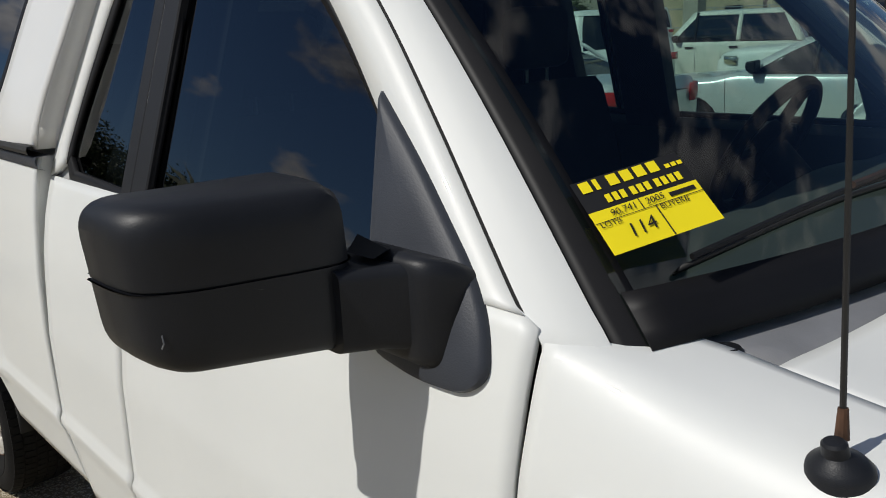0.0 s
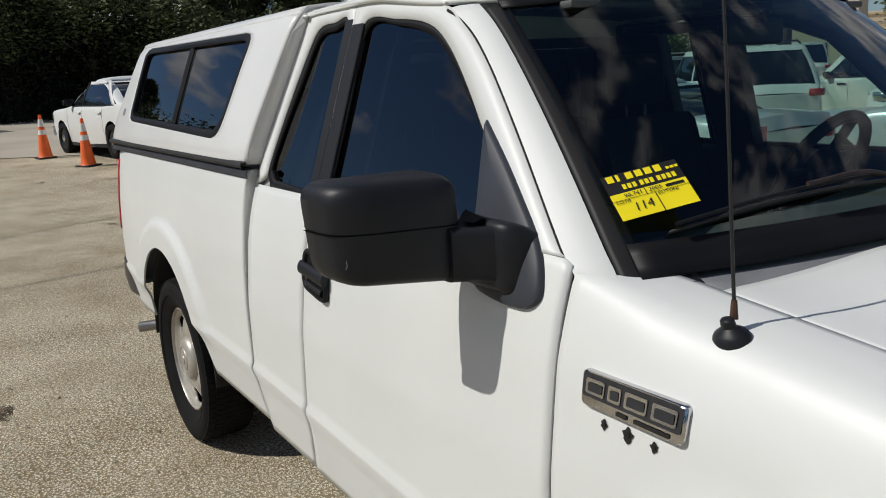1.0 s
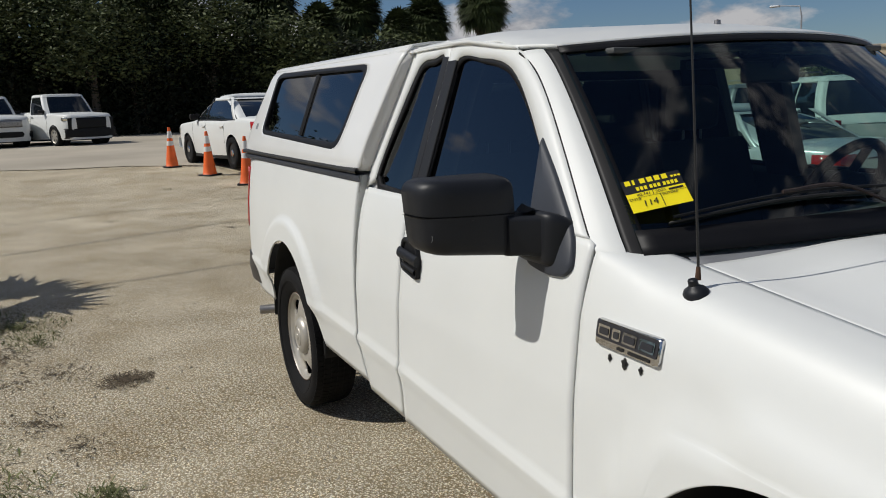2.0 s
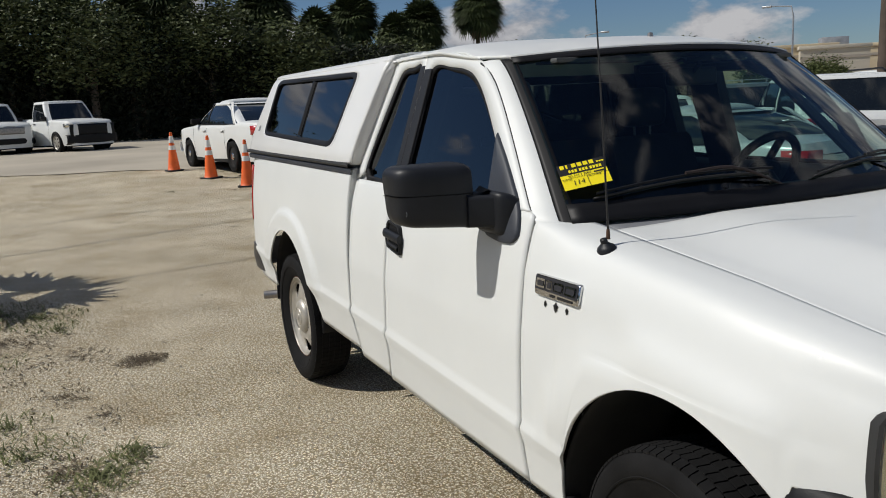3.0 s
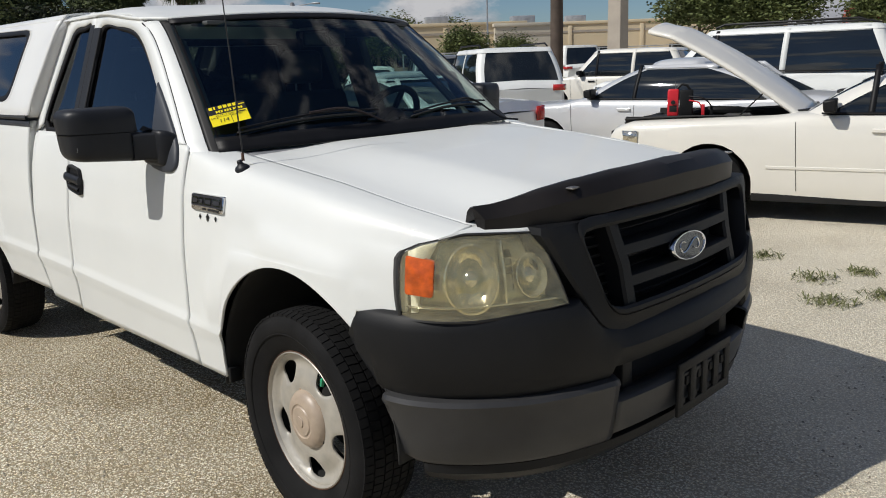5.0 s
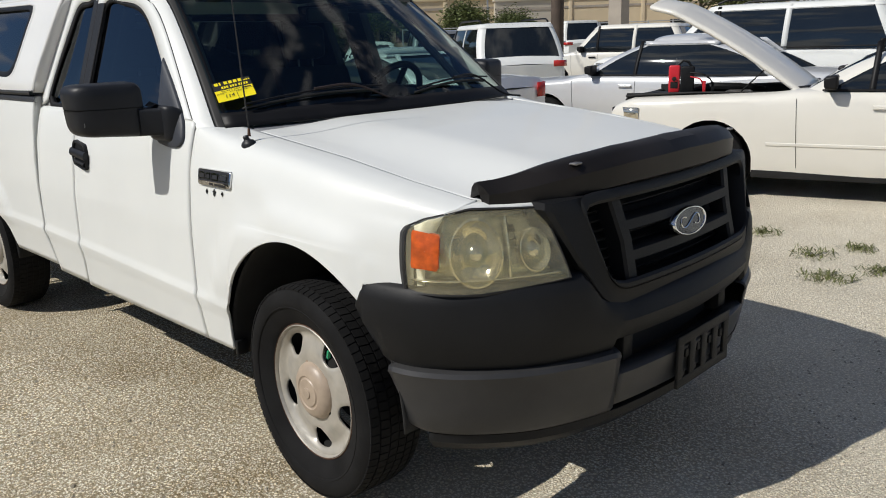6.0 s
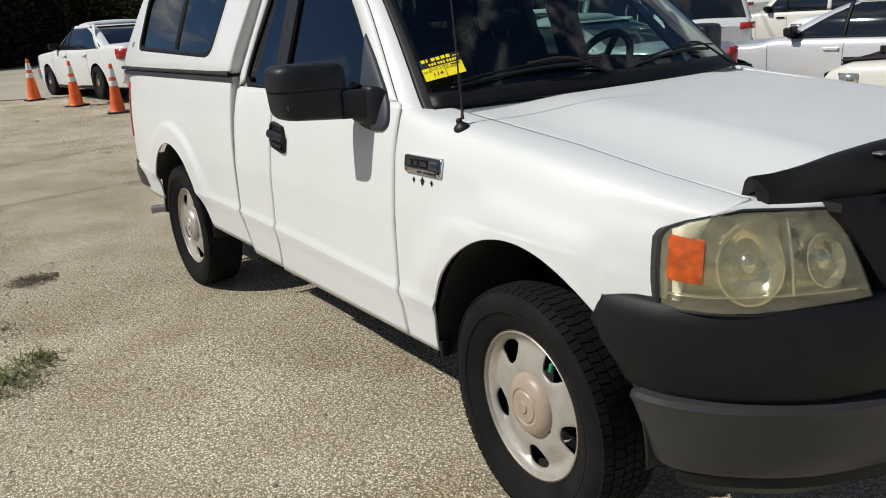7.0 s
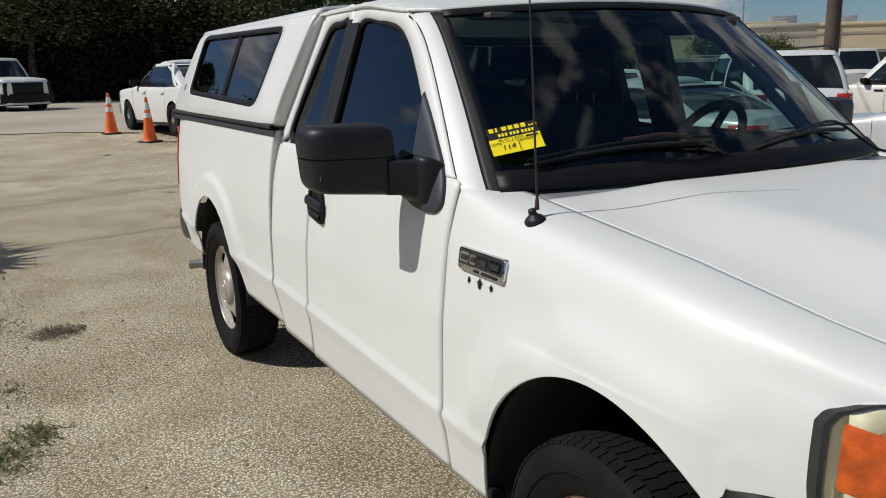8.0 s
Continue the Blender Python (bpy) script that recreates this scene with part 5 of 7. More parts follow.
cap_out = match(cap_edge(40), 96)
cap = None
for s in (-1, 1):
    def cp(x, z, o=0.0):
        return (x, s * (cap_half(x, z) + o), z)
    cap = part("cap_side", ring(cap_out, cap_win_out, cp, 8), M_CAPWHITE, truck, "white fibreglass bed cap side", thick=0.012)
    part("cap_window_frame", grid([[cp(*p, 0.0) for p in cap_win_out], [cp(*p, 0.008) for p in cap_win_out], [cp(*((p + q) / 2), 0.010) for p, q in zip(cap_win_out, cap_win_in)], [cp(*q, 0.006) for q in cap_win_in], [cp(*q, -0.012) for q in cap_win_in]], close_v=True), M_TRIM, cap, "black window frame")
    gl = part("cap_glass", face_out(grid([[cp(*(cap_win_in.mean(0) + (q - cap_win_in.mean(0)) * f), -0.008) for q in cap_win_in] for f in (1.0, 0.6, 0.3, 0.02)], close_v=True), (-3.2, 0, 1.3)), G_CAP, cap, "dark sliding cap window")
    gl.visible_shadow = False
    part("window_divider", grid([[cp(x + 0.55 * (z - 1.49) * 0.10, z, o) for z in np.linspace(1.485, 1.785, 8)] for x, o in ((-3.165, -0.006), (-3.155, 0.004), (-3.135, 0.004), (-3.125, -0.006))]), M_TRIM, cap, "black window divider")
    # skirt and rail
    part("cap_rail", grid([[(x, s * a, z) for a, z in ((0.915, 1.375), (0.946, 1.372), (0.950, 1.362), (0.946, 1.352), (0.915, 1.350))] for x in np.linspace(-4.33, -2.235, 20)]), M_RUBBER, cap, "black cap seal")
    part("bed_rail_cover", grid([[(x, s * a, z) for a, z in ((0.905, 1.349), (0.936, 1.346), (0.940, 1.335), (0.936, 1.318), (0.918, 1.312))] for x in np.linspace(-4.31, -2.215, 20)]), M_SAIL, truck, "dark grey bed rail cover")
    part("cap_decal", plate(rounded([(-4.135, 1.50), (-4.075, 1.50), (-4.07, 1.535), (-4.13, 1.535)], 0.01), lambda x, z: cp(x, z, 0.0075)), M_COWL, cap, "small grey maker's mark")
# cap roof, rounded into its sides
rows = []
for x in np.linspace(0, 1, 30):
    xx = cap_rear(1.835) + x * (cap_front(1.835) - cap_rear(1.835))
    half = [(cap_half(xx, 1.83) + 0.004, 1.828), (0.756 - 0.016 * smoothstep(-2.45, -2.22, xx), 1.843), (0.728, 1.854), (0.66, 1.862), (0.50, 1.869), (0.25, 1.873)]
    rows.append([(xx, -a, z) for a, z in half] + [(xx, 0.0, 1.874)] + [(xx, a, z) for a, z in half[::-1]])
part("cap_roof", grid(rows), M_CAPWHITE, truck, "white cap roof", thick=0.010)
# cap front and rear faces
for fx, nm in ((cap_front, "cap_front_face"), (cap_rear, "cap_rear_face")):
    rows = []
    for t in np.linspace(-1, 1, 25):
        rows.append([(fx(z), t * cap_half(fx(z), z), min(z, 1.835) + (0.036 * (1 - t ** 4) if z > 1.83 else 0)) for z in np.linspace(1.365, 1.835, 10)])
    part(nm, grid(rows), M_CAPWHITE, truck, "", thick=0.008)
# rounded front edge of the cap, tucked in behind the cab
edge_r = [(-2.222, 1.362), (-2.182, 1.56), (-2.110, 1.765), (-2.078, 1.82), (-2.070, 1.845)]
for s in (-1, 1):
    rows = []
    for x, z in spline(edge_r, 20):
        zc = max(1.365, z)
        a0, a1, xc = half_width(-1.0, z) - 0.010, cap_half(-2.2, zc), cap_front(zc) - 0.012
        rows.append([(x + 0.02, s * (a0 - 0.01), z), (x - 0.004, s * a0, z), (x - 0.010, s * (a0 + (a1 - a0) * 0.30), z), (x - 0.018, s * (a0 + (a1 - a0) * 0.72), z), (xc * 0.4 + x * 0.6 - 0.012, s * (a1 - 0.008), z), (xc + 0.004, s * (a1 + 0.001), z), (xc - 0.02, s * (a1 + 0.003), z)])
    part("cap_front_edge", grid(rows), M_CAPWHITE, truck, "rounded front edge of the cap", thick=0.003)
part("cap_front_lip", grid([[(-2.060, y, roof_point(-2.085, y * 0.965) - 0.010), (-2.082, y, roof_point(-2.085, y * 0.965) - 0.004), (-2.090, y, lerp(abs(y), [0, 0.25, 0.5, 0.66, 0.728, 0.756], [1.868, 1.867, 1.863, 1.856, 1.848, 1.836])), (-2.11, y, lerp(abs(y), [0, 0.25, 0.5, 0.66, 0.728, 0.756], [1.876, 1.875, 1.871, 1.864, 1.856, 1.845]))] for y in np.linspace(-0.75, 0.75, 41)]), M_CAPWHITE, truck, "rounded front lip of the cap roof", thick=0.004)
part("roof_marker", lathe([(0.022, -0.01), (0.022, 0.006), (0.012, 0.014), (0.010, 0.030), (0.0, 0.033)], "z", 16, (-1.205, -0.005, 1.838)), M_STEEL, truck, "small roof aerial mount")

# auction card inside the windscreen's lower corner
o_ = Vector((-0.634, -0.821, 1.352))
e_u = (Vector((-0.575, -0.689, 1.378)) - o_)
e_v = (Vector((-0.682, -0.814, 1.389)) - o_)
wu, wv = e_u.length, e_v.length
e_u.normalize()
e_v = (e_v - e_u * e_v.dot(e_u)).normalized()
e_n = e_u.cross(e_v)
if e_n.z < 0:
    e_n = -e_n
OUT = 0.004


def card_at(u, v, o=0.0):
    return o_ + e_u * u + e_v * v + e_n * (OUT + o)


def card_rect(u0, u1, v0, v1, o):
    return plate([(u0, v0), (u1, v0), (u1, v1), (u0, v1)], lambda u, v: card_at(u, v, o))


card = part("auction_card", card_rect(0, wu, 0, wv, 0.0), M_YELLOW, truck, "yellow auction lot card behind the windscreen")
part("card_header", card_rect(0, wu, wv, wv + 0.046, 0.0), M_INK, card, "black card header")
# header writing as bars: a name and a telephone number
for k in range(6):
    part("header_bar", card_rect(0.008 + 0.0185 * k, 0.008 + 0.0185 * k + (0.006 if k == 1 else 0.0135), wv + 0.027, wv + 0.043, 0.0012), M_YELLOW, card, "plain bar in place of a name" if k == 0 else "")
for k in range(3):
    part("header_bar", card_rect(0.122 + 0.0085 * k, 0.1285 + 0.0085 * k, wv + 0.027, wv + 0.033, 0.0012), M_YELLOW, card)
for k in range(10):
    u0 = 0.030 + 0.0098 * k + (0.004 if k > 2 else 0) + (0.004 if k > 5 else 0)
    part("header_bar", card_rect(u0, u0 + 0.0070, wv + 0.006, wv + 0.018, 0.0012), M_YELLOW, card, "plain bar in place of a number" if k == 0 else "")
part("card_line", card_rect(0.0, wu, wv * 0.72, wv * 0.735, 0.0012), M_INK, card)
part("card_line", card_rect(wu * 0.54, wu * 0.552, 0.0, wv * 0.73, 0.0012), M_INK, card)
part("card_line", card_rect(wu * 0.44, wu * 0.45, wv * 0.73, wv, 0.0012), M_INK, card)
BASIS = Matrix((e_u, e_v, e_n)).transposed().to_4x4()


def write_card(text, u, v, size, turn=0, shear=0.0):
    lettering(text, size, Matrix.Translation(card_at(u, v, 0.002)) @ BASIS @ pose(0, 0, 0, 0, 0, turn), M_INK, card, "card_writing", shear)


write_card("LOT#", 0.004, wv * 0.60, 0.011)
write_card("BUYER#", wu * 0.57, wv * 0.60, 0.011)
write_card("114", wu * 0.20, wv * 0.22, 0.026, 4, 0.2)
write_card("90,741", wu * 0.16, wv * 0.78, 0.013, 2, 0.2)
write_card("2005", wu * 0.48, wv * 0.79, 0.013, 2, 0.2)
part("card_bar", card_rect(wu * 0.71, wu * 0.95, wv * 0.80, wv * 0.90, 0.0012), M_INK, card)


# ---- ground, road ----
def gravel_material():
    m = bpy.data.materials.new("crushed_limestone_gravel")
    m.use_nodes = True
    n, l = m.node_tree.nodes, m.node_tree.links
    b = n["Principled BSDF"]
    b.inputs["Roughness"].default_value = 0.92
    b.inputs["Specular IOR Level"].default_value = 0.2
    co = n.new("ShaderNodeTexCoord")

    def tex(kind, scale, detail=4):
        t = n.new(kind)
        t.inputs["Scale"].default_value = scale
        if "Detail" in t.inputs:
            t.inputs["Detail"].default_value = detail
        l.new(co.outputs["Object"], t.inputs["Vector"])
        return t

    def ramp(src, stops):
        r = n.new("ShaderNodeValToRGB")
        e = r.color_ramp.elements
        while len(e) < len(stops):
            e.new(0.5)
        for k, (p, c) in enumerate(stops):
            e[k].position, e[k].color = p, (*c, 1)
        l.new(src, r.inputs[0])
        return r.outputs["Color"]

    def mix(fac, a, c, blend="MIX"):
        x = n.new("ShaderNodeMixRGB")
        x.blend_type = blend
        if isinstance(fac, float):
            x.inputs[0].default_value = fac
        else:
            l.new(fac, x.inputs[0])
        l.new(a, x.inputs[1])
        l.new(c, x.inputs[2])
        return x.outputs[0]

    vor = tex("ShaderNodeTexVoronoi", 98.0)
    vor.voronoi_dimensions = "2D"
    vor_b = tex("ShaderNodeTexVoronoi", 51.0)
    vor_b.voronoi_dimensions = "2D"
    layers = []
    for v, dark_gap in ((vor, 0.74), (vor_b, 0.70)):
        sep = n.new("ShaderNodeSeparateColor")
        l.new(v.outputs["Color"], sep.inputs[0])
        stones = ramp(sep.outputs[0], [(0.0, (0.32, 0.25, 0.165)), (0.18, (0.66, 0.56, 0.395)), (0.44, (0.95, 0.86, 0.66)), (0.75, (1.0, 0.94, 0.77)), (1.0, (1.0, 0.99, 0.91))])
        # darker between the stones: their small shadows are put into the colour
        gaps = ramp(v.outputs["Distance"], [(0.0, (1, 1, 1)), (0.56, (1.0, 0.99, 0.97)), (dark_gap + 0.10, (0.26, 0.215, 0.145))])
        layers.append(mix(1.0, stones, gaps, "MULTIPLY"))
    which = ramp(tex("ShaderNodeTexNoise", 31.0, 2).outputs["Fac"], [(0.46, (0, 0, 0)), (0.52, (1, 1, 1))])
    small = mix(which, layers[0], layers[1])
    dust = ramp(tex("ShaderNodeTexNoise", 260.0, 3).outputs["Fac"], [(0.3, (0.58, 0.50, 0.36)), (0.7, (0.98, 0.90, 0.72))])
    wide = tex("ShaderNodeTexNoise", 0.75, 7)
    patch = ramp(wide.outputs["Fac"], [(0.42, (0, 0, 0)), (0.62, (1, 1, 1))])
    base = mix(0.10, small, dust)
    sandy = mix(0.34, small, dust)
    base = mix(patch, base, sandy)
    stain = ramp(tex("ShaderNodeTexNoise", 1.9, 8).outputs["Fac"], [(0.30, (0.87, 0.82, 0.735)), (0.45, (1, 0.985, 0.95)), (0.60, (1.14, 1.14, 1.13))])
    base = mix(1.0, base, stain, "MULTIPLY")
    big = ramp(tex("ShaderNodeTexNoise", 0.21, 5).outputs["Fac"], [(0.35, (0.90, 0.875, 0.84)), (0.65, (1.05, 1.04, 1.03))])
    base = mix(1.0, base, big, "MULTIPLY")
    dark = ramp(tex("ShaderNodeTexNoise", 23.0, 5).outputs["Fac"], [(0.68, (1, 1, 1)), (0.76, (0.52, 0.47, 0.40))])
    base = mix(1.0, base, dark, "MULTIPLY")
    # pale dusty caliche beyond the truck's nose
    pos = n.new("ShaderNodeSeparateXYZ")
    l.new(co.outputs["Object"], pos.inputs[0])
    edge = n.new("ShaderNodeMath")
    edge.operation = "MULTIPLY_ADD"
    edge.inputs[1].default_value = 2.6
    slant = n.new("ShaderNodeMath")
    slant.operation = "MULTIPLY_ADD"
    slant.inputs[1].default_value = 0.5
    l.new(pos.outputs["Y"], slant.inputs[0])
    l.new(pos.outputs["X"], slant.inputs[2])
    l.new(wide.outputs["Fac"], edge.inputs[0])
    l.new(slant.outputs[0], edge.inputs[2])
    mr = n.new("ShaderNodeMapRange")
    mr.inputs["From Min"].default_value, mr.inputs["From Max"].default_value = 0.6, 3.0
    mr.inputs["To Max"].default_value = 0.45
    l.new(edge.outputs[0], mr.inputs["Value"])
    chalk = ramp(tex("ShaderNodeTexNoise", 95.0, 6).outputs["Fac"], [(0.32, (0.70, 0.63, 0.50)), (0.5, (0.98, 0.92, 0.77)), (0.68, (1.0, 0.98, 0.88))])
    base = mix(mr.outputs[0], base, chalk)
    l.new(base, b.inputs["Base Color"])
    bump = n.new("ShaderNodeBump")
    bump.inputs["Strength"].default_value = 1.0
    bump.inputs["Distance"].default_value = 0.006
    inv = n.new("ShaderNodeMath")
    inv.operation = "MULTIPLY_ADD"
    inv.inputs[1].default_value, inv.inputs[2].default_value = -1.0, 1.0
    l.new(vor.outputs["Distance"], inv.inputs[0])
    l.new(inv.outputs[0], bump.inputs["Height"])
    l.new(bump.outputs[0], b.inputs["Normal"])
    return m


def island_shades(m, low, high):
    """Gives each loose piece of a mesh a shade of its own."""
    n, l = m.node_tree.nodes, m.node_tree.links
    b = n["Principled BSDF"]
    geo = n.new("ShaderNodeNewGeometry")
    hsv = n.new("ShaderNodeHueSaturation")
    mr = n.new("ShaderNodeMapRange")
    mr.inputs["To Min"].default_value, mr.inputs["To Max"].default_value = low, high
    l.new(geo.outputs["Random Per Island"], mr.inputs["Value"])
    l.new(b.inputs["Base Color"].links[0].from_socket, hsv.inputs["Color"])
    l.new(mr.outputs[0], hsv.inputs["Value"])
    l.new(hsv.outputs["Color"], b.inputs["Base Color"])
    return m


M_GRAVEL = gravel_material()
M_ASPHALT = material("old_grey_asphalt", (0.43, 0.385, 0.31), 0.9, vary=0.14, vary_scale=0.35, grain=0.5, grain_scale=60, spec=0.2)
xs = sorted(set([-3000, -900, -300, -120, 60, 120, 300, 900, 3000] + list(np.linspace(-60, 20, 81))))
ys = sorted(set([-3000, -900, -300, -120, 120, 300, 900, 3000] + list(np.linspace(-12, 20, 65)) + list(np.arange(-60, -12, 4)) + list(np.arange(22, 61, 2))))


def rise(x, y):
    """The gravel climbs gently to the lane behind the truck."""
    r = spline_rise(x)
    return r * smoothstep(0.95, 0.45, y / max(1.0, -x))


def spline_rise(x):
    if x > -7.0:
        return 0.0
    if x > -9.5:
        return 0.0068 * (x + 7.0) ** 2
    return lerp(-x, [9.5, 14.3, 18.4, 22.0, 30.0, 45.0], [0.0425, 0.20, 0.335, 0.385, 0.41, 0.42])


def ground_z(x, y):
    near = smoothstep(12, 4, math.hypot(x + 1.5, y))
    return rise(x, y) + 0.012 * (noise.noise((x * 0.35, y * 0.35, 0.0)) + 0.5 * noise.noise((x * 0.9, y * 0.9, 3.0))) * (1 - near) - 0.012 * (1 - near)


ground = finish("ground", grid([[(x, y, ground_z(x, y) if abs(x) < 61 and abs(y) < 61 else rise(x, y) - 0.012) for y in ys] for x in xs]), M_GRAVEL)
tagged(ground, "pale crushed limestone gravel lot", "ground", "", "structure")
rows = []
for y in np.linspace(-60, 60, 241):
    e = -19.0 + 0.45 * y if y > -12 else -24.4
    e = max(-25, min(-17.8, e)) + 0.35 * noise.noise((y * 0.7, 0, 0)) + 0.15 * noise.noise((y * 2.3, 1, 0))
    rows.append([(x, y, rise(x, y) + dz) for x, dz in ((e, 0.004), (e - 0.25, 0.010), (e - 1.5, 0.014), (-26.0, 0.016), (-30.0, 0.014), (-36.0, 0.012), (-41.0, 0.010), (-41.6 + 0.3 * noise.noise((y * 0.6, 5, 0)), 0.004))])
road = tagged(finish("road", grid(rows), M_ASPHALT), "sun-bleached grey asphalt lane with ragged edges", "road", "", "structure")

# stones scattered over the gravel
rng = np.random.RandomState(5)
verts, faces = [], []
for k in range(15000):
    if k < 9000:
        x, y = rng.uniform(-6.5, 1.8), -1.0 - 2.1 * rng.uniform(0, 1)
    elif k < 12500:
        x, y = rng.uniform(0.9, 3.4), rng.uniform(-0.8, 4.2)
    else:
        x, y = rng.uniform(-13.0, -6.5), rng.uniform(-3.5, 1.0)
    z0 = ground_z(x, y)
    r = rng.uniform(0.0035, 0.0085) if k % 40 else rng.uniform(0.009, 0.016)
    a = rng.uniform(0, 6.28)
    i = len(verts)
    for q in range(5):
        b = a + q * 1.2566 + rng.uniform(-0.3, 0.3)
        verts.append((x + r * rng.uniform(0.7, 1.2) * math.cos(b), y + r * rng.uniform(0.6, 1.1) * math.sin(b), z0))
    verts.append((x + rng.uniform(-0.4, 0.4) * r, y + rng.uniform(-0.4, 0.4) * r, z0 + r * rng.uniform(0.7, 1.1)))
    verts.append((x + rng.uniform(-0.5, 0.5) * r, y + rng.uniform(-0.5, 0.5) * r, z0 + r * rng.uniform(0.6, 0.9)))
    faces += [(i, i + 1, i + 5), (i + 1, i + 2, i + 5), (i + 2, i + 6, i + 5), (i + 2, i + 3, i + 6), (i + 3, i + 4, i + 6), (i + 4, i + 5, i + 6), (i + 4, i, i + 5)]
stones_me = bpy.data.meshes.new("loose_stones")
stones_me.from_pydata(verts, [], faces)
M_STONE = material("loose_limestone", (0.56, 0.495, 0.38), 0.9, vary=0.2, vary_scale=40, spec=0.2)
island_shades(M_STONE, 0.4, 1.3)
stones_me.materials.append(M_STONE)
tagged(new("loose_stones", stones_me), "loose pale gravel stones on the ground", "gravel", "", "stuff")

# weeds
M_WEED = material("dry_green_weed", (0.125, 0.135, 0.045), 0.8, vary=0.4, vary_scale=5)
M_TWIG = material("dead_leaf_litter", (0.10, 0.075, 0.045), 0.9, vary=0.4, vary_scale=20)


def tuft(x, y, size, n, label, mat, flat=0.5, seed=0):
    r = np.random.RandomState(seed)
    bm = bmesh.new()
    for k in range(n):
        a, d = r.uniform(0, 6.283), r.uniform(0, size) ** 1.0
        p = Vector((d * math.cos(a), d * math.sin(a), 0))
        b, ln = r.uniform(0, 6.283), r.uniform(0.02, 0.07)
        up = r.uniform(flat * 0.2, flat)
        tip = p + Vector((math.cos(b) * ln, math.sin(b) * ln, ln * up))
        sd = Vector((-math.sin(b), math.cos(b), 0)) * r.uniform(0.002, 0.006)
        md = (p + tip) / 2 + Vector((0, 0, ln * 0.15))
        v = [bm.verts.new(q) for q in (p - sd * 0.5, md - sd, tip, md + sd, p + sd * 0.5)]
        bm.faces.new(v)
    ob = finish("weeds", bm, mat, smooth=False)
    ob.location = (x, y, ground_z(x, y) + 0.002)
    return tagged(ob, label, "weeds", "", "stuff")


spots = [(-0.35, 3.66, 0.16, 150), (0.20, 3.24, 0.18, 160), (0.39, 3.58, 0.14, 140), (0.47, 2.77, 0.20, 200), (0.69, 3.09, 0.17, 170), (1.4, 3.2, 0.22, 160), (2.1, 4.2, 0.25, 150), (-2.46, -2.17, 0.22, 320), (-2.65, -2.0, 0.14, 160), (-2.9, -2.5, 0.3, 260), (-6.0, -2.45, 0.4, 420), (-5.5, -2.3, 0.25, 160), (-6.4, -2.9, 0.5, 380), (-3.4, -2.6, 0.25, 160), (-16.2, 0.9, 0.15, 40), (-14.4, -0.2, 0.12, 30), (-4.7, -2.85, 0.35, 260), (-3.9, -2.95, 0.3, 200), (1.05, 3.5, 0.2, 120), (1.3, 2.8, 0.15, 90)]
for k, (x, y, r, c) in enumerate(spots):
    tuft(x, y, r, c, "low green weeds growing through the gravel", M_WEED, 0.8, k)
for k, (x, y, r, c) in enumerate([(-4.25, -1.79, 0.17, 420), (-3.74, -2.3, 0.22, 90), (-3.3, -2.1, 0.16, 60), (-4.6, -2.2, 0.3, 120), (-2.6, -2.35, 0.25, 120), (-5.2, -2.5, 0.3, 120), (-9.9, 0.0, 0.12, 40), (-11.3, -1.4, 0.12, 40), (-10.2, 0.8, 0.1, 30), (1.5, 1.2, 0.25, 50), (1.9, 0.2, 0.3, 40), (-14.0, 0.9, 0.3, 60), (-17.3, 1.3, 0.3, 60), (-15.8, -0.6, 0.25, 40), (-6.3, -2.75, 0.7, 700), (-5.3, -2.7, 0.5, 380), (-4.4, -2.75, 0.4, 260), (1.75, 0.75, 0.10, 60), (2.0, 0.35, 0.08, 40), (1.55, -0.05, 0.07, 30)]):
    tuft(x, y, r, c, "brown leaf litter and grit lying on the gravel", M_TWIG, 0.12, 50 + k)


# ---- traffic cones ----
def traffic_cone(x, y, turn, lean):
    c = thing("traffic_cone", pose(x, y, ground_z(x, y) - 0.004, lean, 0, turn), "orange traffic cone with two white collars on gravel", "traffic cone", "cones by the parked sedan")
    lp = rounded([(-0.18, -0.18), (0.18, -0.18), (0.18, 0.18), (-0.18, 0.18)], 0.04)
    part("base", plate(lp, lambda u, v: (u, v, 0.0), Vector((0, 0, 0.035))), M_RUBBER, c, "black rubber base", bevel=0.006)
    prof = lambda z: lerp(z, [0.035, 0.06, 0.91], [0.150, 0.135, 0.028])
    part("body", lathe([(prof(z), z) for z in (0.035, 0.045, 0.06, 0.2, 0.4, 0.6, 0.8, 0.905)] + [(0.022, 0.912), (0.0, 0.912)], "z", 32), M_ORANGE, c)
    for z0, z1 in ((0.50, 0.60), (0.665, 0.82)):
        part("collar", lathe([(prof(z0) + 0.0005, z0), (prof(z0) + 0.003, z0 + 0.002), (prof(z1) + 0.003, z1 - 0.002), (prof(z1) + 0.0005, z1)], "z", 32), M_COLLAR, c, "white reflective collar")
    return c


traffic_cone(-18.4, 0.42, 10, 0)
traffic_cone(-16.2, 0.87, 35, 1)
traffic_cone(-14.3, 1.22, -20, 0)


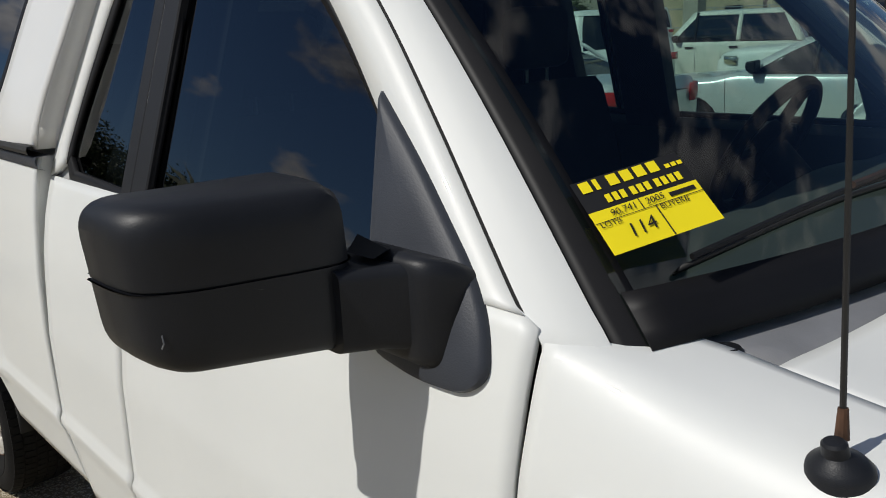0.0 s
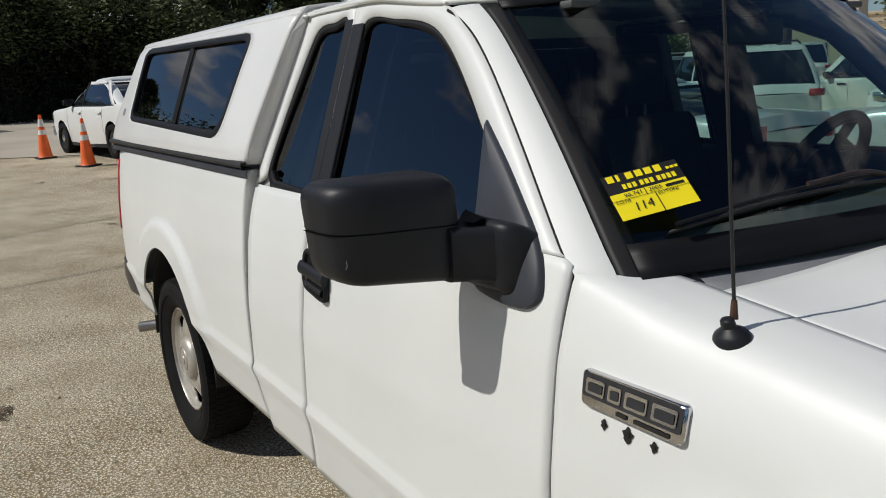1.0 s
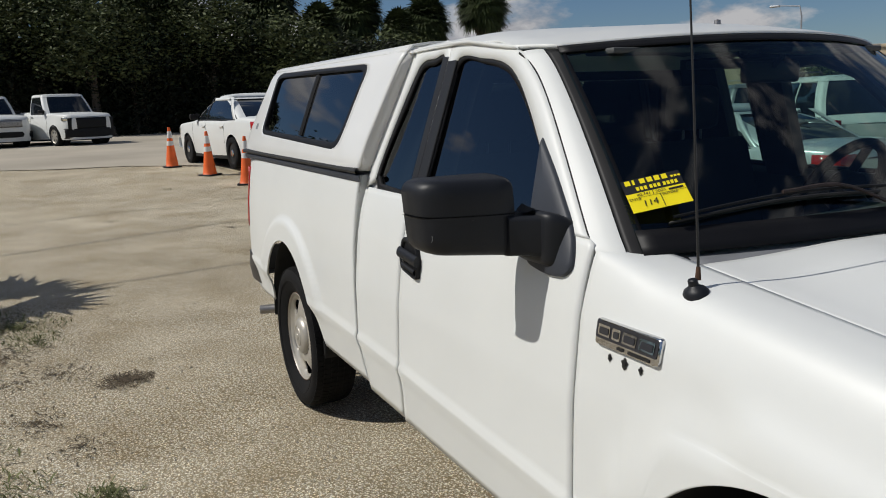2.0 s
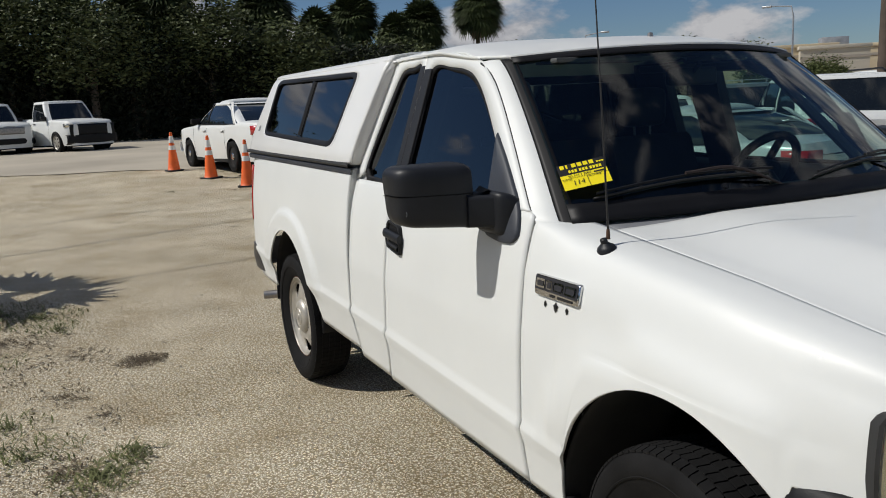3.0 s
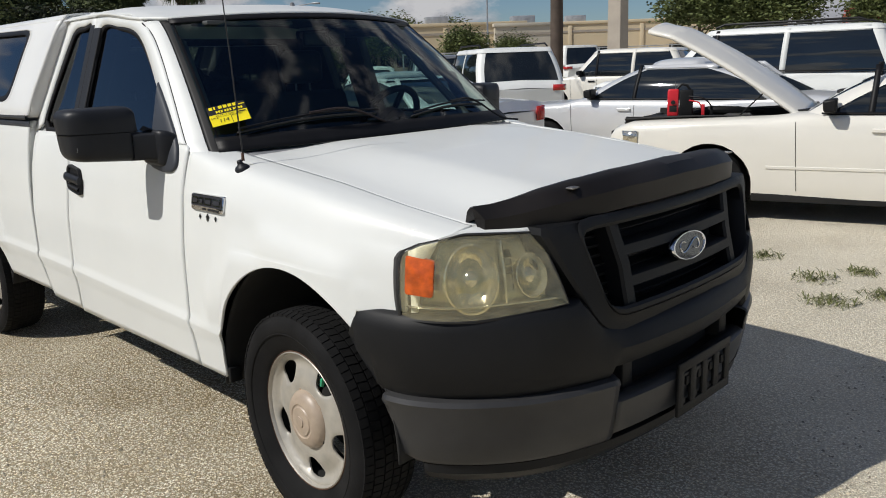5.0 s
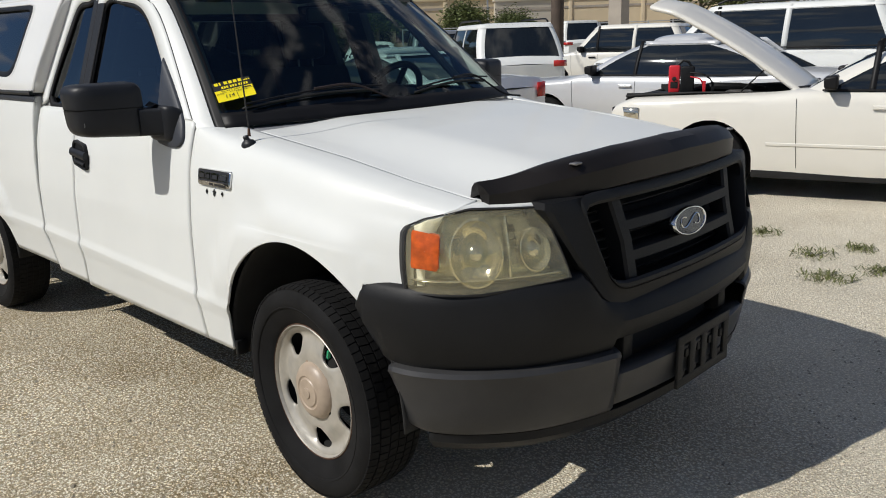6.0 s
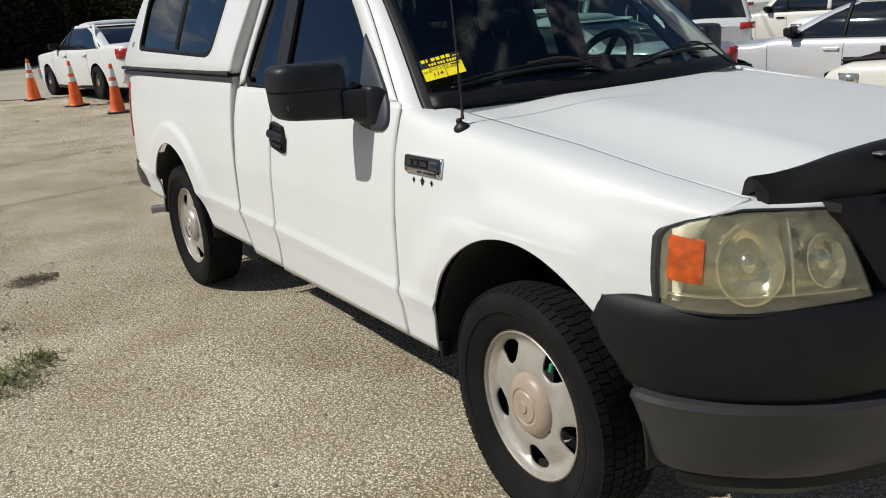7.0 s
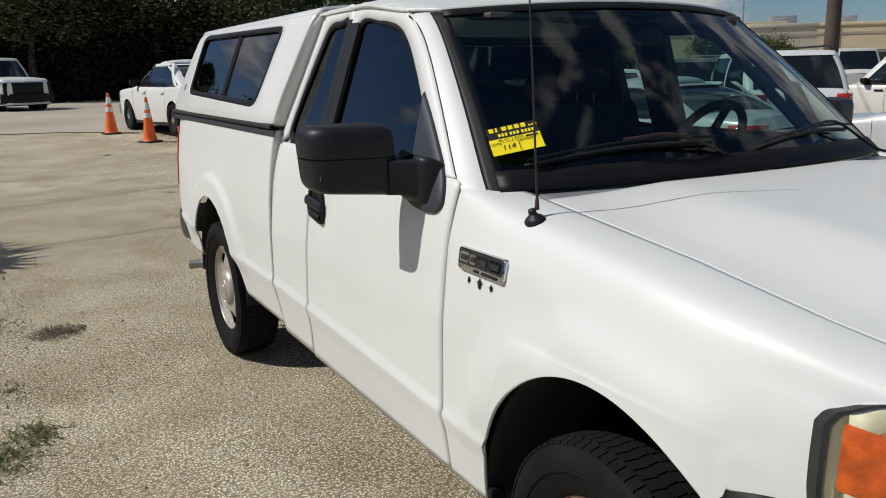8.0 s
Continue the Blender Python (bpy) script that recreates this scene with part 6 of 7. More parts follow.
# ---- parked vehicles ----
def car(name, label, category, m, paint, style="sedan", L=4.9, W=1.84, H=1.46, wb=2.8, front=0.95, belt=0.98, hood=0.92, cowl=-0.55, roof_f=-1.25, roof_r=-2.35, deck=-3.20, tail_z=0.98, group="", rim_mat=None, open_hood=False, steel=False, roof_rack=False, c_width=0.10, grille=True, tail_mat=None, dark_front=False, door_x=-0.42):
    """A car: front axle at x = 0, nose towards +x, its left side at +y."""
    ob = thing(name, m, label, category, group)
    rear = front - L
    hw = W / 2
    R = 0.335 if style == "sedan" else 0.37
    ar = R + 0.055

    def zt(x):
        nose = hood - 0.10
        if style == "pickup":
            return lerp(x, [rear, -wb - 0.0, deck, cowl, cowl + 0.2, front - 0.2, front - 0.05, front], [tail_z, tail_z, belt, belt, hood + 0.02, hood - 0.04, hood - 0.10, hood - 0.16])
        return lerp(x, [rear, rear + 0.05, deck, roof_r, cowl, cowl + 0.25, front - 0.25, front - 0.08, front], [tail_z - 0.16, tail_z - 0.03, tail_z, belt, belt, hood, nose + 0.04, nose - 0.03, nose - 0.12])

    def wd(x):
        return hw * lerp(x, [rear, rear + 0.12, rear + 0.5, -wb * 0.5, 0.2, front - 0.3, front - 0.08, front], [0.80, 0.90, 0.97, 1.0, 0.985, 0.93, 0.84, 0.72])

    def side_w(x, z):
        return wd(x) * lerp(z, [0.20, 0.32, 0.48, 0.62, 0.80, 1.0, 1.15], [0.93, 0.965, 0.985, 1.0, 0.995, 0.965, 0.93])

    def low(x):
        z = 0.24
        for xc in (0.0, -wb):
            d = abs(x - xc) / ar
            if d < 1:
                z = max(z, R + ar * math.sqrt(1 - d * d))
        return z

    xs_ = sorted(set(np.round(np.r_[np.linspace(rear, front, 60), [xc + sg * ar * k for xc in (0, -wb) for sg in (-1, 1) for k in (0.9, 0.95, 0.98, 0.995, 1.0)]], 4)))
    bm = bmesh.new()
    hood_a, hood_b = cowl + 0.10, front - 0.16
    for s in (-1, 1):
        rows = []
        for x in xs_:
            zl, ztop = low(x), zt(x)
            zs = ztop - 0.05
            row = []
            for q in np.linspace(0, 1, 12):
                z = zl + q * (zs - zl)
                row.append((x, s * side_w(x, z), z))
            w = side_w(x, zs)
            row += [(x, s * w * 0.975, ztop - 0.022), (x, s * w * 0.93, ztop - 0.004), (x, s * w * 0.80, ztop + 0.008)]
            rows.append(row)
        vs = add_grid(bm, rows)
        for end in (vs[0], vs[-1]):
            mid = [bm.verts.new((v.co.x + (0.03 if end is vs[-1] else -0.03), 0, v.co.z)) for v in end]
            for i in range(len(end) - 1):
                bm.faces.new((end[i], mid[i], mid[i + 1], end[i + 1]))
        # top deck
        seg = []
        for i, x in enumerate(xs_):
            seg.append((x, vs[i][-1]))
        for (x0, a), (x1, b) in zip(seg[:-1], seg[1:]):
            if open_hood and hood_a < (x0 + x1) / 2 < hood_b:
                continue
            if style == "pickup" and (x0 + x1) / 2 < deck - 0.02 and (x0 + x1) / 2 > rear + 0.05:
                continue
            c0, c1 = bm.verts.new((x0, 0, a.co.z + 0.02)), bm.verts.new((x1, 0, b.co.z + 0.02))
            bm.faces.new((a, b, c1, c0))
    bmesh.ops.remove_doubles(bm, verts=bm.verts, dist=0.0008)
    part("body", bm, paint, ob, angle=50)
    part("underbody", box((rear + 0.15, -hw * 0.80, 0.20), (front - 0.15, hw * 0.80, min(0.62, belt - 0.2))), M_DARK, ob)
    # dark boxes stand in for the shade below the sills
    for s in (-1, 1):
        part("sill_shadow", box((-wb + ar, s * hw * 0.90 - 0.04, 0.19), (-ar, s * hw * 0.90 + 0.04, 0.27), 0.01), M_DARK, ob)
    # greenhouse hull in dark glass
    n = 9
    wb0, wt = hw * 0.925, hw * (0.70 if style == "sedan" else 0.78)
    base_z, top_z = belt - 0.03, H - (0.085 if style == "sedan" else 0.045)

    def loop(t):
        xf, xr = cowl + (roof_f - cowl) * t, deck + (roof_r - deck) * t
        if style == "sedan":
            xf, xr = xf - 0.22 * t ** 4, xr + 0.36 * t ** 4
        if style == "pickup":
            xr = deck + 0.04 * t
        w = wb0 + (wt - wb0) * t + 0.03 * math.sin(math.pi * t)
        lp = rounded([(xf, -w), (xf, w), (xr, w), (xr, -w)], [0.20, 0.20, 0.14, 0.14], n)
        # the screens bow outwards
        c = (xf + xr) / 2
        lp = np.array([(x + (0.10 * (1 - (y / w) ** 2) if x > c + abs(xf - c) * 0.98 else (-0.06 * (1 - (y / w) ** 2) if x < c - abs(xr - c) * 0.98 else 0)), y) for x, y in lp])
        return lp, base_z + (top_z - base_z) * t

    levels = [loop(t) for t in np.linspace(0, 1, 9)]
    part("glasshouse", grid([[(x, y, z) for x, y in lp] for lp, z in levels], close_v=True), M_CARGLASS, ob, "dark reflective windows")
    lp, z = levels[-1]
    c = lp.mean(0)
    lp_, z_ = levels[-2]
    c_ = lp_.mean(0)
    rows = [[(x, y, z_ + 0.02) for x, y in c_ + (lp_ - c_) * 0.99], [(x, y, z_ + 0.02) for x, y in c_ + (lp_ - c_) * 1.006]]
    dome = 0.085 if style == "sedan" else 0.045
    for f, dz in ((1.008, -0.006), (0.985, 0.20), (0.93, 0.42), (0.8, 0.68), (0.6, 0.86), (0.3, 1.0), (0.02, 1.0)):
        dz = dz * dome if dz > 0 else dz
        rows.append([(cx, cy, z + dz) for cx, cy in (c + (lp - c) * f)])
    part("roof", grid(rows, close_v=True), paint, ob)
    # painted pillars on the four corners and between the doors
    for k in range(4):
        rows = []
        for lp, z in levels:
            c = lp.mean(0)
            idx = [k * n + j for j in (range(1, n - 1) if k < 2 else range(0, n))]
            rows.append([(c[0] + (lp[i][0] - c[0]) * 1.004, c[1] + (lp[i][1] - c[1]) * 1.008, z) for i in idx])
        part("pillar", grid(rows), paint, ob)
    stations = {"sedan": [(-wb * 0.46, 0.05, M_TRIM)], "suv": [(-wb * 0.44, 0.06, M_TRIM), (-wb * 0.80, 0.09, paint)], "pickup": []}[style]
    for s in (-1, 1):
        for xb, w, mt in stations + ([(deck + (roof_r - deck) * 0.5 + c_width, c_width, paint)] if style == "sedan" else []):
            rows = []
            for t, (lp, z) in zip(np.linspace(0, 1, 9), levels):
                ww = wb0 + (wt - wb0) * t + 0.03 * math.sin(math.pi * t) + 0.006
                sh = 0.10 * t if xb > deck + 0.8 else 0.22 * t
                if mt is paint and style == "sedan":
                    sh = (roof_r - deck) * (t - 0.5) * 0.9
                rows.append([(xb - w / 2 - sh * 0.3 + (sh if mt is paint and style == "sedan" else 0), s * ww, z), (xb + w / 2 - sh * 0.3 + (sh if mt is paint and style == "sedan" else 0), s * ww, z)])
            part("door_pillar", grid(rows), mt, ob, thick=0.004)
        # roof rail over the side windows and belt moulding
        rows = []
        for t in (0.88, 0.94, 1.0):
            lpx, zz = loop(t)
            ww = wb0 + (wt - wb0) * t + 0.03 * math.sin(math.pi * t) + 0.005
            rows.append([(x, s * ww, zz) for x in np.linspace(roof_f - 0.12 - 0.3 * (1 - t), roof_r + 0.12 if style != "pickup" else deck + 0.1, 14)])
        part("roof_rail", grid(rows), paint, ob, thick=0.004)
        part("belt_moulding", tube([(x, s * (wb0 + 0.012), base_z + 0.035) for x in np.linspace(cowl - 0.15, deck + 0.15 if style != "sedan" else deck + 0.35, 10)], 0.009, 6), M_TRIM, ob)
        # door seams, handles, mirrors
        seams = {"sedan": [door_x, -wb * 0.47 + (door_x + 0.42) * 0.7, -wb * 0.86 + (door_x + 0.42) * 0.3], "suv": [-0.45, -wb * 0.45, -wb * 0.82], "pickup": [-0.5, deck + 0.12]}[style]
        for xs0 in seams:
            part("door_seam", grid([[(xs0 + dx - (0.06 * (1 - z / belt) if xs0 > -1 else 0), s * (side_w(xs0, z) + 0.003), z) for z in np.linspace(0.30, belt - 0.07, 10)] for dx in (-0.0022, 0.0022)]), M_DARK, ob, thick=0.002)
        for xs0 in seams[1:2] if style == "pickup" else seams[1:]:
            hx = xs0 + 0.14
            part("door_handle", grid([[(x, s * (side_w(x, belt - 0.14) + o), belt - 0.14 + dz) for o, dz in ((0.0, -0.02), (0.03, -0.012), (0.03, 0.012), (0.0, 0.02))] for x in (hx - 0.09, hx - 0.04, hx + 0.04, hx + 0.09)]), paint if style == "sedan" else M_TRIM, ob)
        mx = cowl - 0.22
        part("door_mirror", grid([[(mx + dx, s * (y), belt + 0.075 + dz) for dx, dz in ((-0.055, -0.06), (0.05, -0.05), (0.06, 0.05), (-0.055, 0.07))] for y in (hw * 0.90, hw * 0.97, hw * 1.06, hw * 1.12)], close_v=True, caps=True), M_TRIM, ob, "black door mirror", bevel=0.02)
        # side moulding
        if style == "sedan" and open_hood:
            part("side_moulding", grid([[(x, s * (side_w(x, z) + o), z) for z, o in ((0.498, 0.001), (0.503, 0.008), (0.525, 0.008), (0.530, 0.001))] for x in np.linspace(-wb + ar + 0.05, -ar - 0.12, 16)]), paint, ob)
        # lamps
        part("head_lamp", grid([[(x, s * (wd(x) * a), z) for z in (hood - 0.27, hood - 0.20, hood - 0.14)] for x, a in ((front - 0.10, 0.70), (front - 0.14, 0.97), (front - 0.24, 1.003), (front - 0.36, 1.006))]), M_REFLECT, ob, "clear head lamp", thick=0.01)
        if style == "suv":
            part("tail_lamp", grid([[(x, s * y, z) for z in (belt - 0.20, belt - 0.14, belt - 0.08)] for x, y in ((rear - 0.02, hw * 0.60), (rear + 0.01, hw * 0.83), (rear + 0.12, hw * 0.925), (rear + 0.22, hw * 0.945))]), tail_mat or M_RED, ob, "red tail lamp", thick=0.012)
        else:
            zt0 = tail_z - 0.28 if style == "sedan" else tail_z - 0.45
            part("tail_lamp", grid([[(x, s * y, z) for z in (zt0, zt0 + 0.1, tail_z - 0.09)] for x, y in ((rear - 0.025, hw * 0.58), (rear + 0.0, hw * 0.80), (rear + 0.10, hw * 0.905), (rear + 0.24, hw * 0.945))]), M_RED, ob, "red tail lamp", thick=0.012)
    if grille:
        part("grille", grid([[(front + 0.028 - 0.10 * (y / hw) ** 2, y, z) for z in np.linspace((0.60 if dark_front else hood - 0.44) if style == "pickup" else hood - 0.36, hood - 0.17, 5)] for y in np.linspace(-hw * (0.86 if dark_front else 0.62), hw * (0.86 if dark_front else 0.62), 13)]), M_BLACK if (dark_front or style != "pickup") else M_STEEL, ob, "dark front grille", thick=0.02)
        part("front_bumper", grid([[(front + 0.05 - 0.22 * (abs(y) / hw) ** 2.5 + o, y, z) for o, z in ((-0.06, 0.60), (0.0, 0.59), (0.01, 0.50), (0.0, 0.40), (-0.08, 0.36))] for y in np.linspace(-hw * 0.93, hw * 0.93, 17)]), M_BLACK if style == "pickup" else paint, ob, "", thick=0.01)
    if dark_front:
        part("front_guard", grid([[(front + 0.06 - 0.20 * (abs(y) / hw) ** 3 + o, y, z) for o, z in ((-0.08, 0.64), (0.0, 0.62), (0.015, 0.48), (0.0, 0.34), (-0.10, 0.28))] for y in np.linspace(-hw * 0.97, hw * 0.97, 17)]), M_BLACK, ob, "black front bumper", thick=0.02)
    part("rear_bumper", grid([[(rear - 0.05 + 0.16 * (abs(y) / hw) ** 3 + o, y, z) for o, z in ((0.06, 0.62), (0.0, 0.60), (-0.01, 0.50), (0.01, 0.38), (0.10, 0.33))] for y in np.linspace(-hw * 0.93, hw * 0.93, 17)]), paint, ob, "", thick=0.01)
    # wheels
    for xc in (0.0, -wb):
        for s in (-1, 1):
            y0 = s * (hw - 0.115)
            part("wheel_well", lathe([(ar - 0.01, -0.10 * s), (ar - 0.012, 0.30 * s * -1), (0.02, -0.30 * s)], "y", 24, (xc, s * (hw - 0.14), R)), M_DARK, ob)
            ty = part("tyre", lathe([(R - 0.11, -0.10), (R - 0.04, -0.112), (R - 0.012, -0.10), (R, -0.07), (R, 0.07), (R - 0.012, 0.10), (R - 0.04, 0.112), (R - 0.11, 0.10)], "y", 36, (xc, y0, R)), M_TYRE, ob)
            rp = [(R - 0.105, 0.098), (R - 0.115, 0.088), (R - 0.13, 0.070), (0.10, 0.078), (0.06, 0.092), (0.0, 0.095)]
            part("rim", lathe([(r, h * s) for r, h in rp], "y", 30, (xc, y0, R)), rim_mat or (M_DARK if steel else M_RIM), ty, "black steel wheel" if steel else "silver wheel")
            if steel:
                part("hub_cap", lathe([(0.075, 0.094 * s), (0.06, 0.106 * s), (0.0, 0.11 * s)], "y", 20, (xc, y0, R)), M_CHROME, ty, "small chrome hub cap")
            else:
                for k in range(6):
                    a = k * math.pi / 3
                    part("rim_slot", lathe([(0.0, 0.0), (0.03, 0.0), (0.03, -0.01 * s)], "y", 10, (xc + 0.155 * math.cos(a), y0 + s * 0.083, R + 0.155 * math.sin(a))), M_DARK, ty)
    if roof_rack:
        for s in (-1, 1):
            part("roof_rack", tube([(roof_f - 0.1, s * wt * 0.93, H + 0.0), (roof_f - 0.25, s * wt * 0.93, H + 0.055), (roof_r + 0.3, s * wt * 0.93, H + 0.055), (roof_r + 0.15, s * wt * 0.93, H + 0.0)], 0.018, 8), M_TRIM, ob, "black roof rail")
    if style == "pickup":
        part("bed_inside", box((rear + 0.10, -hw * 0.80, 0.62), (deck - 0.05, hw * 0.80, 0.70)), M_DARK, ob)
        for s in (-1, 1):
            part("bed_wall", box((rear + 0.06, s * hw * 0.79 - 0.02, 0.62), (deck - 0.02, s * hw * 0.79 + 0.02, tail_z + 0.0)), paint, ob)
    return ob


def heading(x, y, deg):
    return pose(x, y, max(0.0, rise(x, y)), 0, 0, deg)


# white police-style sedan beside the cones
car("sedan", "white four-door sedan with black steel wheels beside traffic cones", "car", heading(-19.2, 1.85, 189), M_WHITE, "sedan", 5.15, 1.93, 1.58, 2.87, 1.0, 1.02, 0.99, -0.50, -1.30, -2.45, -3.40, 1.08, steel=True, c_width=0.16)
# two white pickups across the lane
for k, (x, y, a) in enumerate(((-33.0, -0.95, 24), (-34.0, -3.75, 20))):
    car("pickup_truck", "white work pickup with a dark grille, parked under the trees" if k == 0 else "white pickup with a chrome-grey grille, parked under the trees", "pickup truck", heading(x, y, a), M_WHITE, "pickup", 5.75, 2.03, 1.96, 3.48, 0.98, 1.22, 1.20, -0.55, -1.05, -1.95, -2.0, 1.28, group="pickups under the trees", dark_front=(k == 0), steel=False)
# sedan with its hood raised
cv = car("sedan", "off-white four-door sedan with its hood raised", "car", heading(-1.65, 5.75, 195.4), M_CREAM, "sedan", 5.38, 1.98, 1.50, 2.91, 1.06, 1.0, 0.97, -0.80, -1.52, -2.75, -3.45, 1.02, open_hood=True, steel=True, c_width=0.14, door_x=-0.74)
hood_open = part("raised_hood", grid([[(x, y * (0.72 - 0.10 * (x / 1.72) ** 2) * (1 - 0.10 * smoothstep(1.48, 1.72, x)), 0.02 + 0.05 * math.sin(math.pi * x / 1.72) - 0.10 * abs(y) ** 2.2 - 0.05 * smoothstep(1.44, 1.72, x)) for y in np.linspace(-1, 1, 25)] for x in np.linspace(0, 1.72, 28)]), M_CREAM, cv, "raised off-white hood", thick=0.035)
hood_open.matrix_local = pose(-0.82, 0, 1.0, 0, -31.5, 0)
part("engine_bay_floor", box((-0.68, -0.70, 0.60), (0.86, 0.70, 0.72)), M_DARK, cv)
for s in (-1, 1):
    part("bay_wall", box((-0.68, s * 0.71 - 0.02, 0.60), (0.88, s * 0.71 + 0.02, 0.955), 0.005), M_DARK, cv)
part("bay_firewall", box((-0.72, -0.72, 0.60), (-0.68, 0.72, 0.985)), M_DARK, cv)
part("radiator_support", box((0.84, -0.70, 0.60), (0.90, 0.70, 0.90), 0.01), M_DARK, cv)
part("engine_block", box((-0.25, -0.25, 0.70), (0.50, 0.28, 0.93), 0.03), M_BLACK, cv)
part("air_box", box((0.35, 0.30, 0.70), (0.72, 0.62, 0.95), 0.03), M_BLACK, cv, "black air box")
part("intake_hose", tube([(0.30, 0.40, 0.95), (0.10, 0.42, 1.0), (-0.15, 0.35, 0.99), (-0.35, 0.15, 0.95)], 0.045, 10), M_BLACK, cv)
part("washer_bottle", box((-0.30, 0.42, 0.72), (-0.05, 0.66, 0.975), 0.03), M_STEEL, cv)
part("hood_prop", tube([(-0.20, 0.66, 0.95), (-0.42, 0.62, 1.18)], 0.008, 6), M_DARK, cv)
part("wiper_cowl", box((-0.82, -0.66, 0.985), (-0.70, 0.66, 1.02), 0.01), M_BLACK, cv)
part("bay_seal", grid([[(x, 0.72 + 0.02 * math.sin(x * 4), 0.955 - 0.05 * max(0, x) ** 2), (x, 0.76, 0.972 - 0.05 * max(0, x) ** 2)] for x in np.linspace(-0.68, 0.88, 24)]), M_RUBBER, cv, thick=0.012)

# red jump starter standing on the open car's fender edge
js = thing("jump_starter", cv.matrix_world @ pose(0.42, 0.66, 0.955, 0, 0, 12), "red and black portable jump starter on the open engine bay", "jump starter")
part("case", box((-0.055, -0.045, 0.0), (0.055, 0.045, 0.27), 0.018, 3), M_REDBOX, js)
part("side_pack", box((-0.19, -0.05, 0.0), (-0.058, 0.05, 0.26), 0.015, 3), M_BLACK, js, "black side pack")
part("grip", tube([(-0.16, 0, 0.255), (-0.13, 0, 0.30), (-0.08, 0, 0.315), (-0.03, 0, 0.27)], 0.012, 8), M_BLACK, js, "black carry handle")
part("knob", lathe([(0, 0.02), (0.02, 0.018), (0.022, 0.0)], "y", 16, (0.0, 0.044, 0.14)), M_DARK, js)
part("panel", box((-0.035, 0.0455, 0.05), (0.035, 0.049, 0.11), 0.001), M_DARK, js)
part("cable", tube(spline([(-0.15, 0.05, 0.20), (-0.28, 0.09, 0.18), (-0.36, 0.06, 0.10), (-0.34, 0.0, 0.03)], 24), 0.008, 6), M_BLACK, js, "black cable")
part("cable_red", tube(spline([(-0.15, 0.05, 0.16), (-0.25, 0.07, 0.13), (-0.28, 0.05, 0.05)], 20), 0.008, 6), M_REDBOX, js, "red cable")
part("clamp", box((-0.30, 0.03, 0.0), (-0.27, 0.07, 0.12), 0.006), M_REDBOX, js, "red clamp")
part("clamp_black", box((-0.38, -0.02, 0.0), (-0.35, 0.04, 0.10), 0.006), M_BLACK, js, "black clamp")
part("whip", tube([(-0.02, 0.0, 0.26), (-0.015, 0.0, 0.34)], 0.003, 5), M_STEEL, js)

# row of parked cars beyond
car("sedan", "silver four-door sedan with dark windows", "car", heading(-5.22, 8.03, 188), M_SILVERCAR, "sedan", 5.0, 1.84, 1.51, 2.95, 0.97, 0.98, 0.92, -0.52, -1.30, -2.55, -3.45, 1.02, group="parked row", c_width=0.10)
car("sedan", "pale silver sedan parked with its trunk towards the lane", "car", heading(-8.5, 5.83, 180), M_SILVERCAR, "sedan", 4.8, 1.80, 1.44, 2.75, 0.95, 0.96, 0.90, -0.5, -1.25, -2.3, -3.15, 1.02, group="parked row")
car("suv", "white sport utility vehicle with a dark back window", "suv", heading(-11.5, 12.9, 145), M_WHITE, "suv", 5.0, 1.98, 1.82, 2.86, 0.95, 1.12, 1.08, -0.55, -1.15, -3.45, -3.85, 1.12, group="parked row", roof_rack=True)
car("suv", "white compact sport utility vehicle among parked cars", "suv", heading(-11.1, 16.05, 195), M_CREAM, "suv", 4.5, 1.82, 1.75, 2.62, 0.85, 1.08, 1.04, -0.5, -1.1, -3.1, -3.45, 1.08, group="parked row")
car("suv", "large white sport utility vehicle with tinted windows and black roof rails", "suv", heading(-5.64, 11.23, 190), M_WHITE, "suv", 5.24, 2.0, 1.95, 3.02, 0.95, 1.24, 1.16, -0.55, -1.2, -3.75, -4.05, 1.20, group="parked row", roof_rack=True)
car("suv", "dark sport utility vehicle behind the parked row", "suv", heading(-15.6, 15.4, 140), M_GREYCAR, "suv", 4.7, 1.86, 1.75, 2.7, 0.9, 1.08, 1.04, -0.5, -1.1, -3.2, -3.6, 1.08, group="parked row")
for k, (x, y, a) in enumerate(((-2.08, 18.91, 165), (-7.02, 20.3, 160), (-17.0, 19.58, 140), (2.58, 16.02, 170), (3.91, 10.55, 178), (-19.43, 16.52, 135))):
    car("sedan", "white sedan parked in the far row", "car", heading(x, y, a), M_WHITE if k != 2 else M_SILVERCAR, "sedan", 4.8, 1.82, 1.46, 2.78, 0.95, 0.98, 0.92, group="far parked row")
car("box_truck", "white van behind the parked row", "van", heading(-22.75, 30.45, 150), M_WHITE, "suv", 5.6, 2.05, 2.1, 3.4, 0.9, 1.25, 1.15, -0.35, -0.8, -4.3, -4.5, 1.25, group="far parked row")


# ---- trees ----
def leaf_material(name, color, vary):
    m = material(name, color, 0.65, vary=vary, vary_scale=0.9, spec=0.25)
    return island_shades(m, 0.55, 1.5)


M_LEAF = leaf_material("broadleaf_foliage", (0.072, 0.088, 0.034), 0.3)
M_PALM = leaf_material("palm_foliage", (0.050, 0.066, 0.024), 0.3)
M_DEADFROND = leaf_material("dead_palm_fronds", (0.13, 0.10, 0.06), 0.3)
M_BARK = material("grey_brown_bark", (0.13, 0.105, 0.08), 0.9, vary=0.3, vary_scale=4, grain=0.6, grain_scale=20)


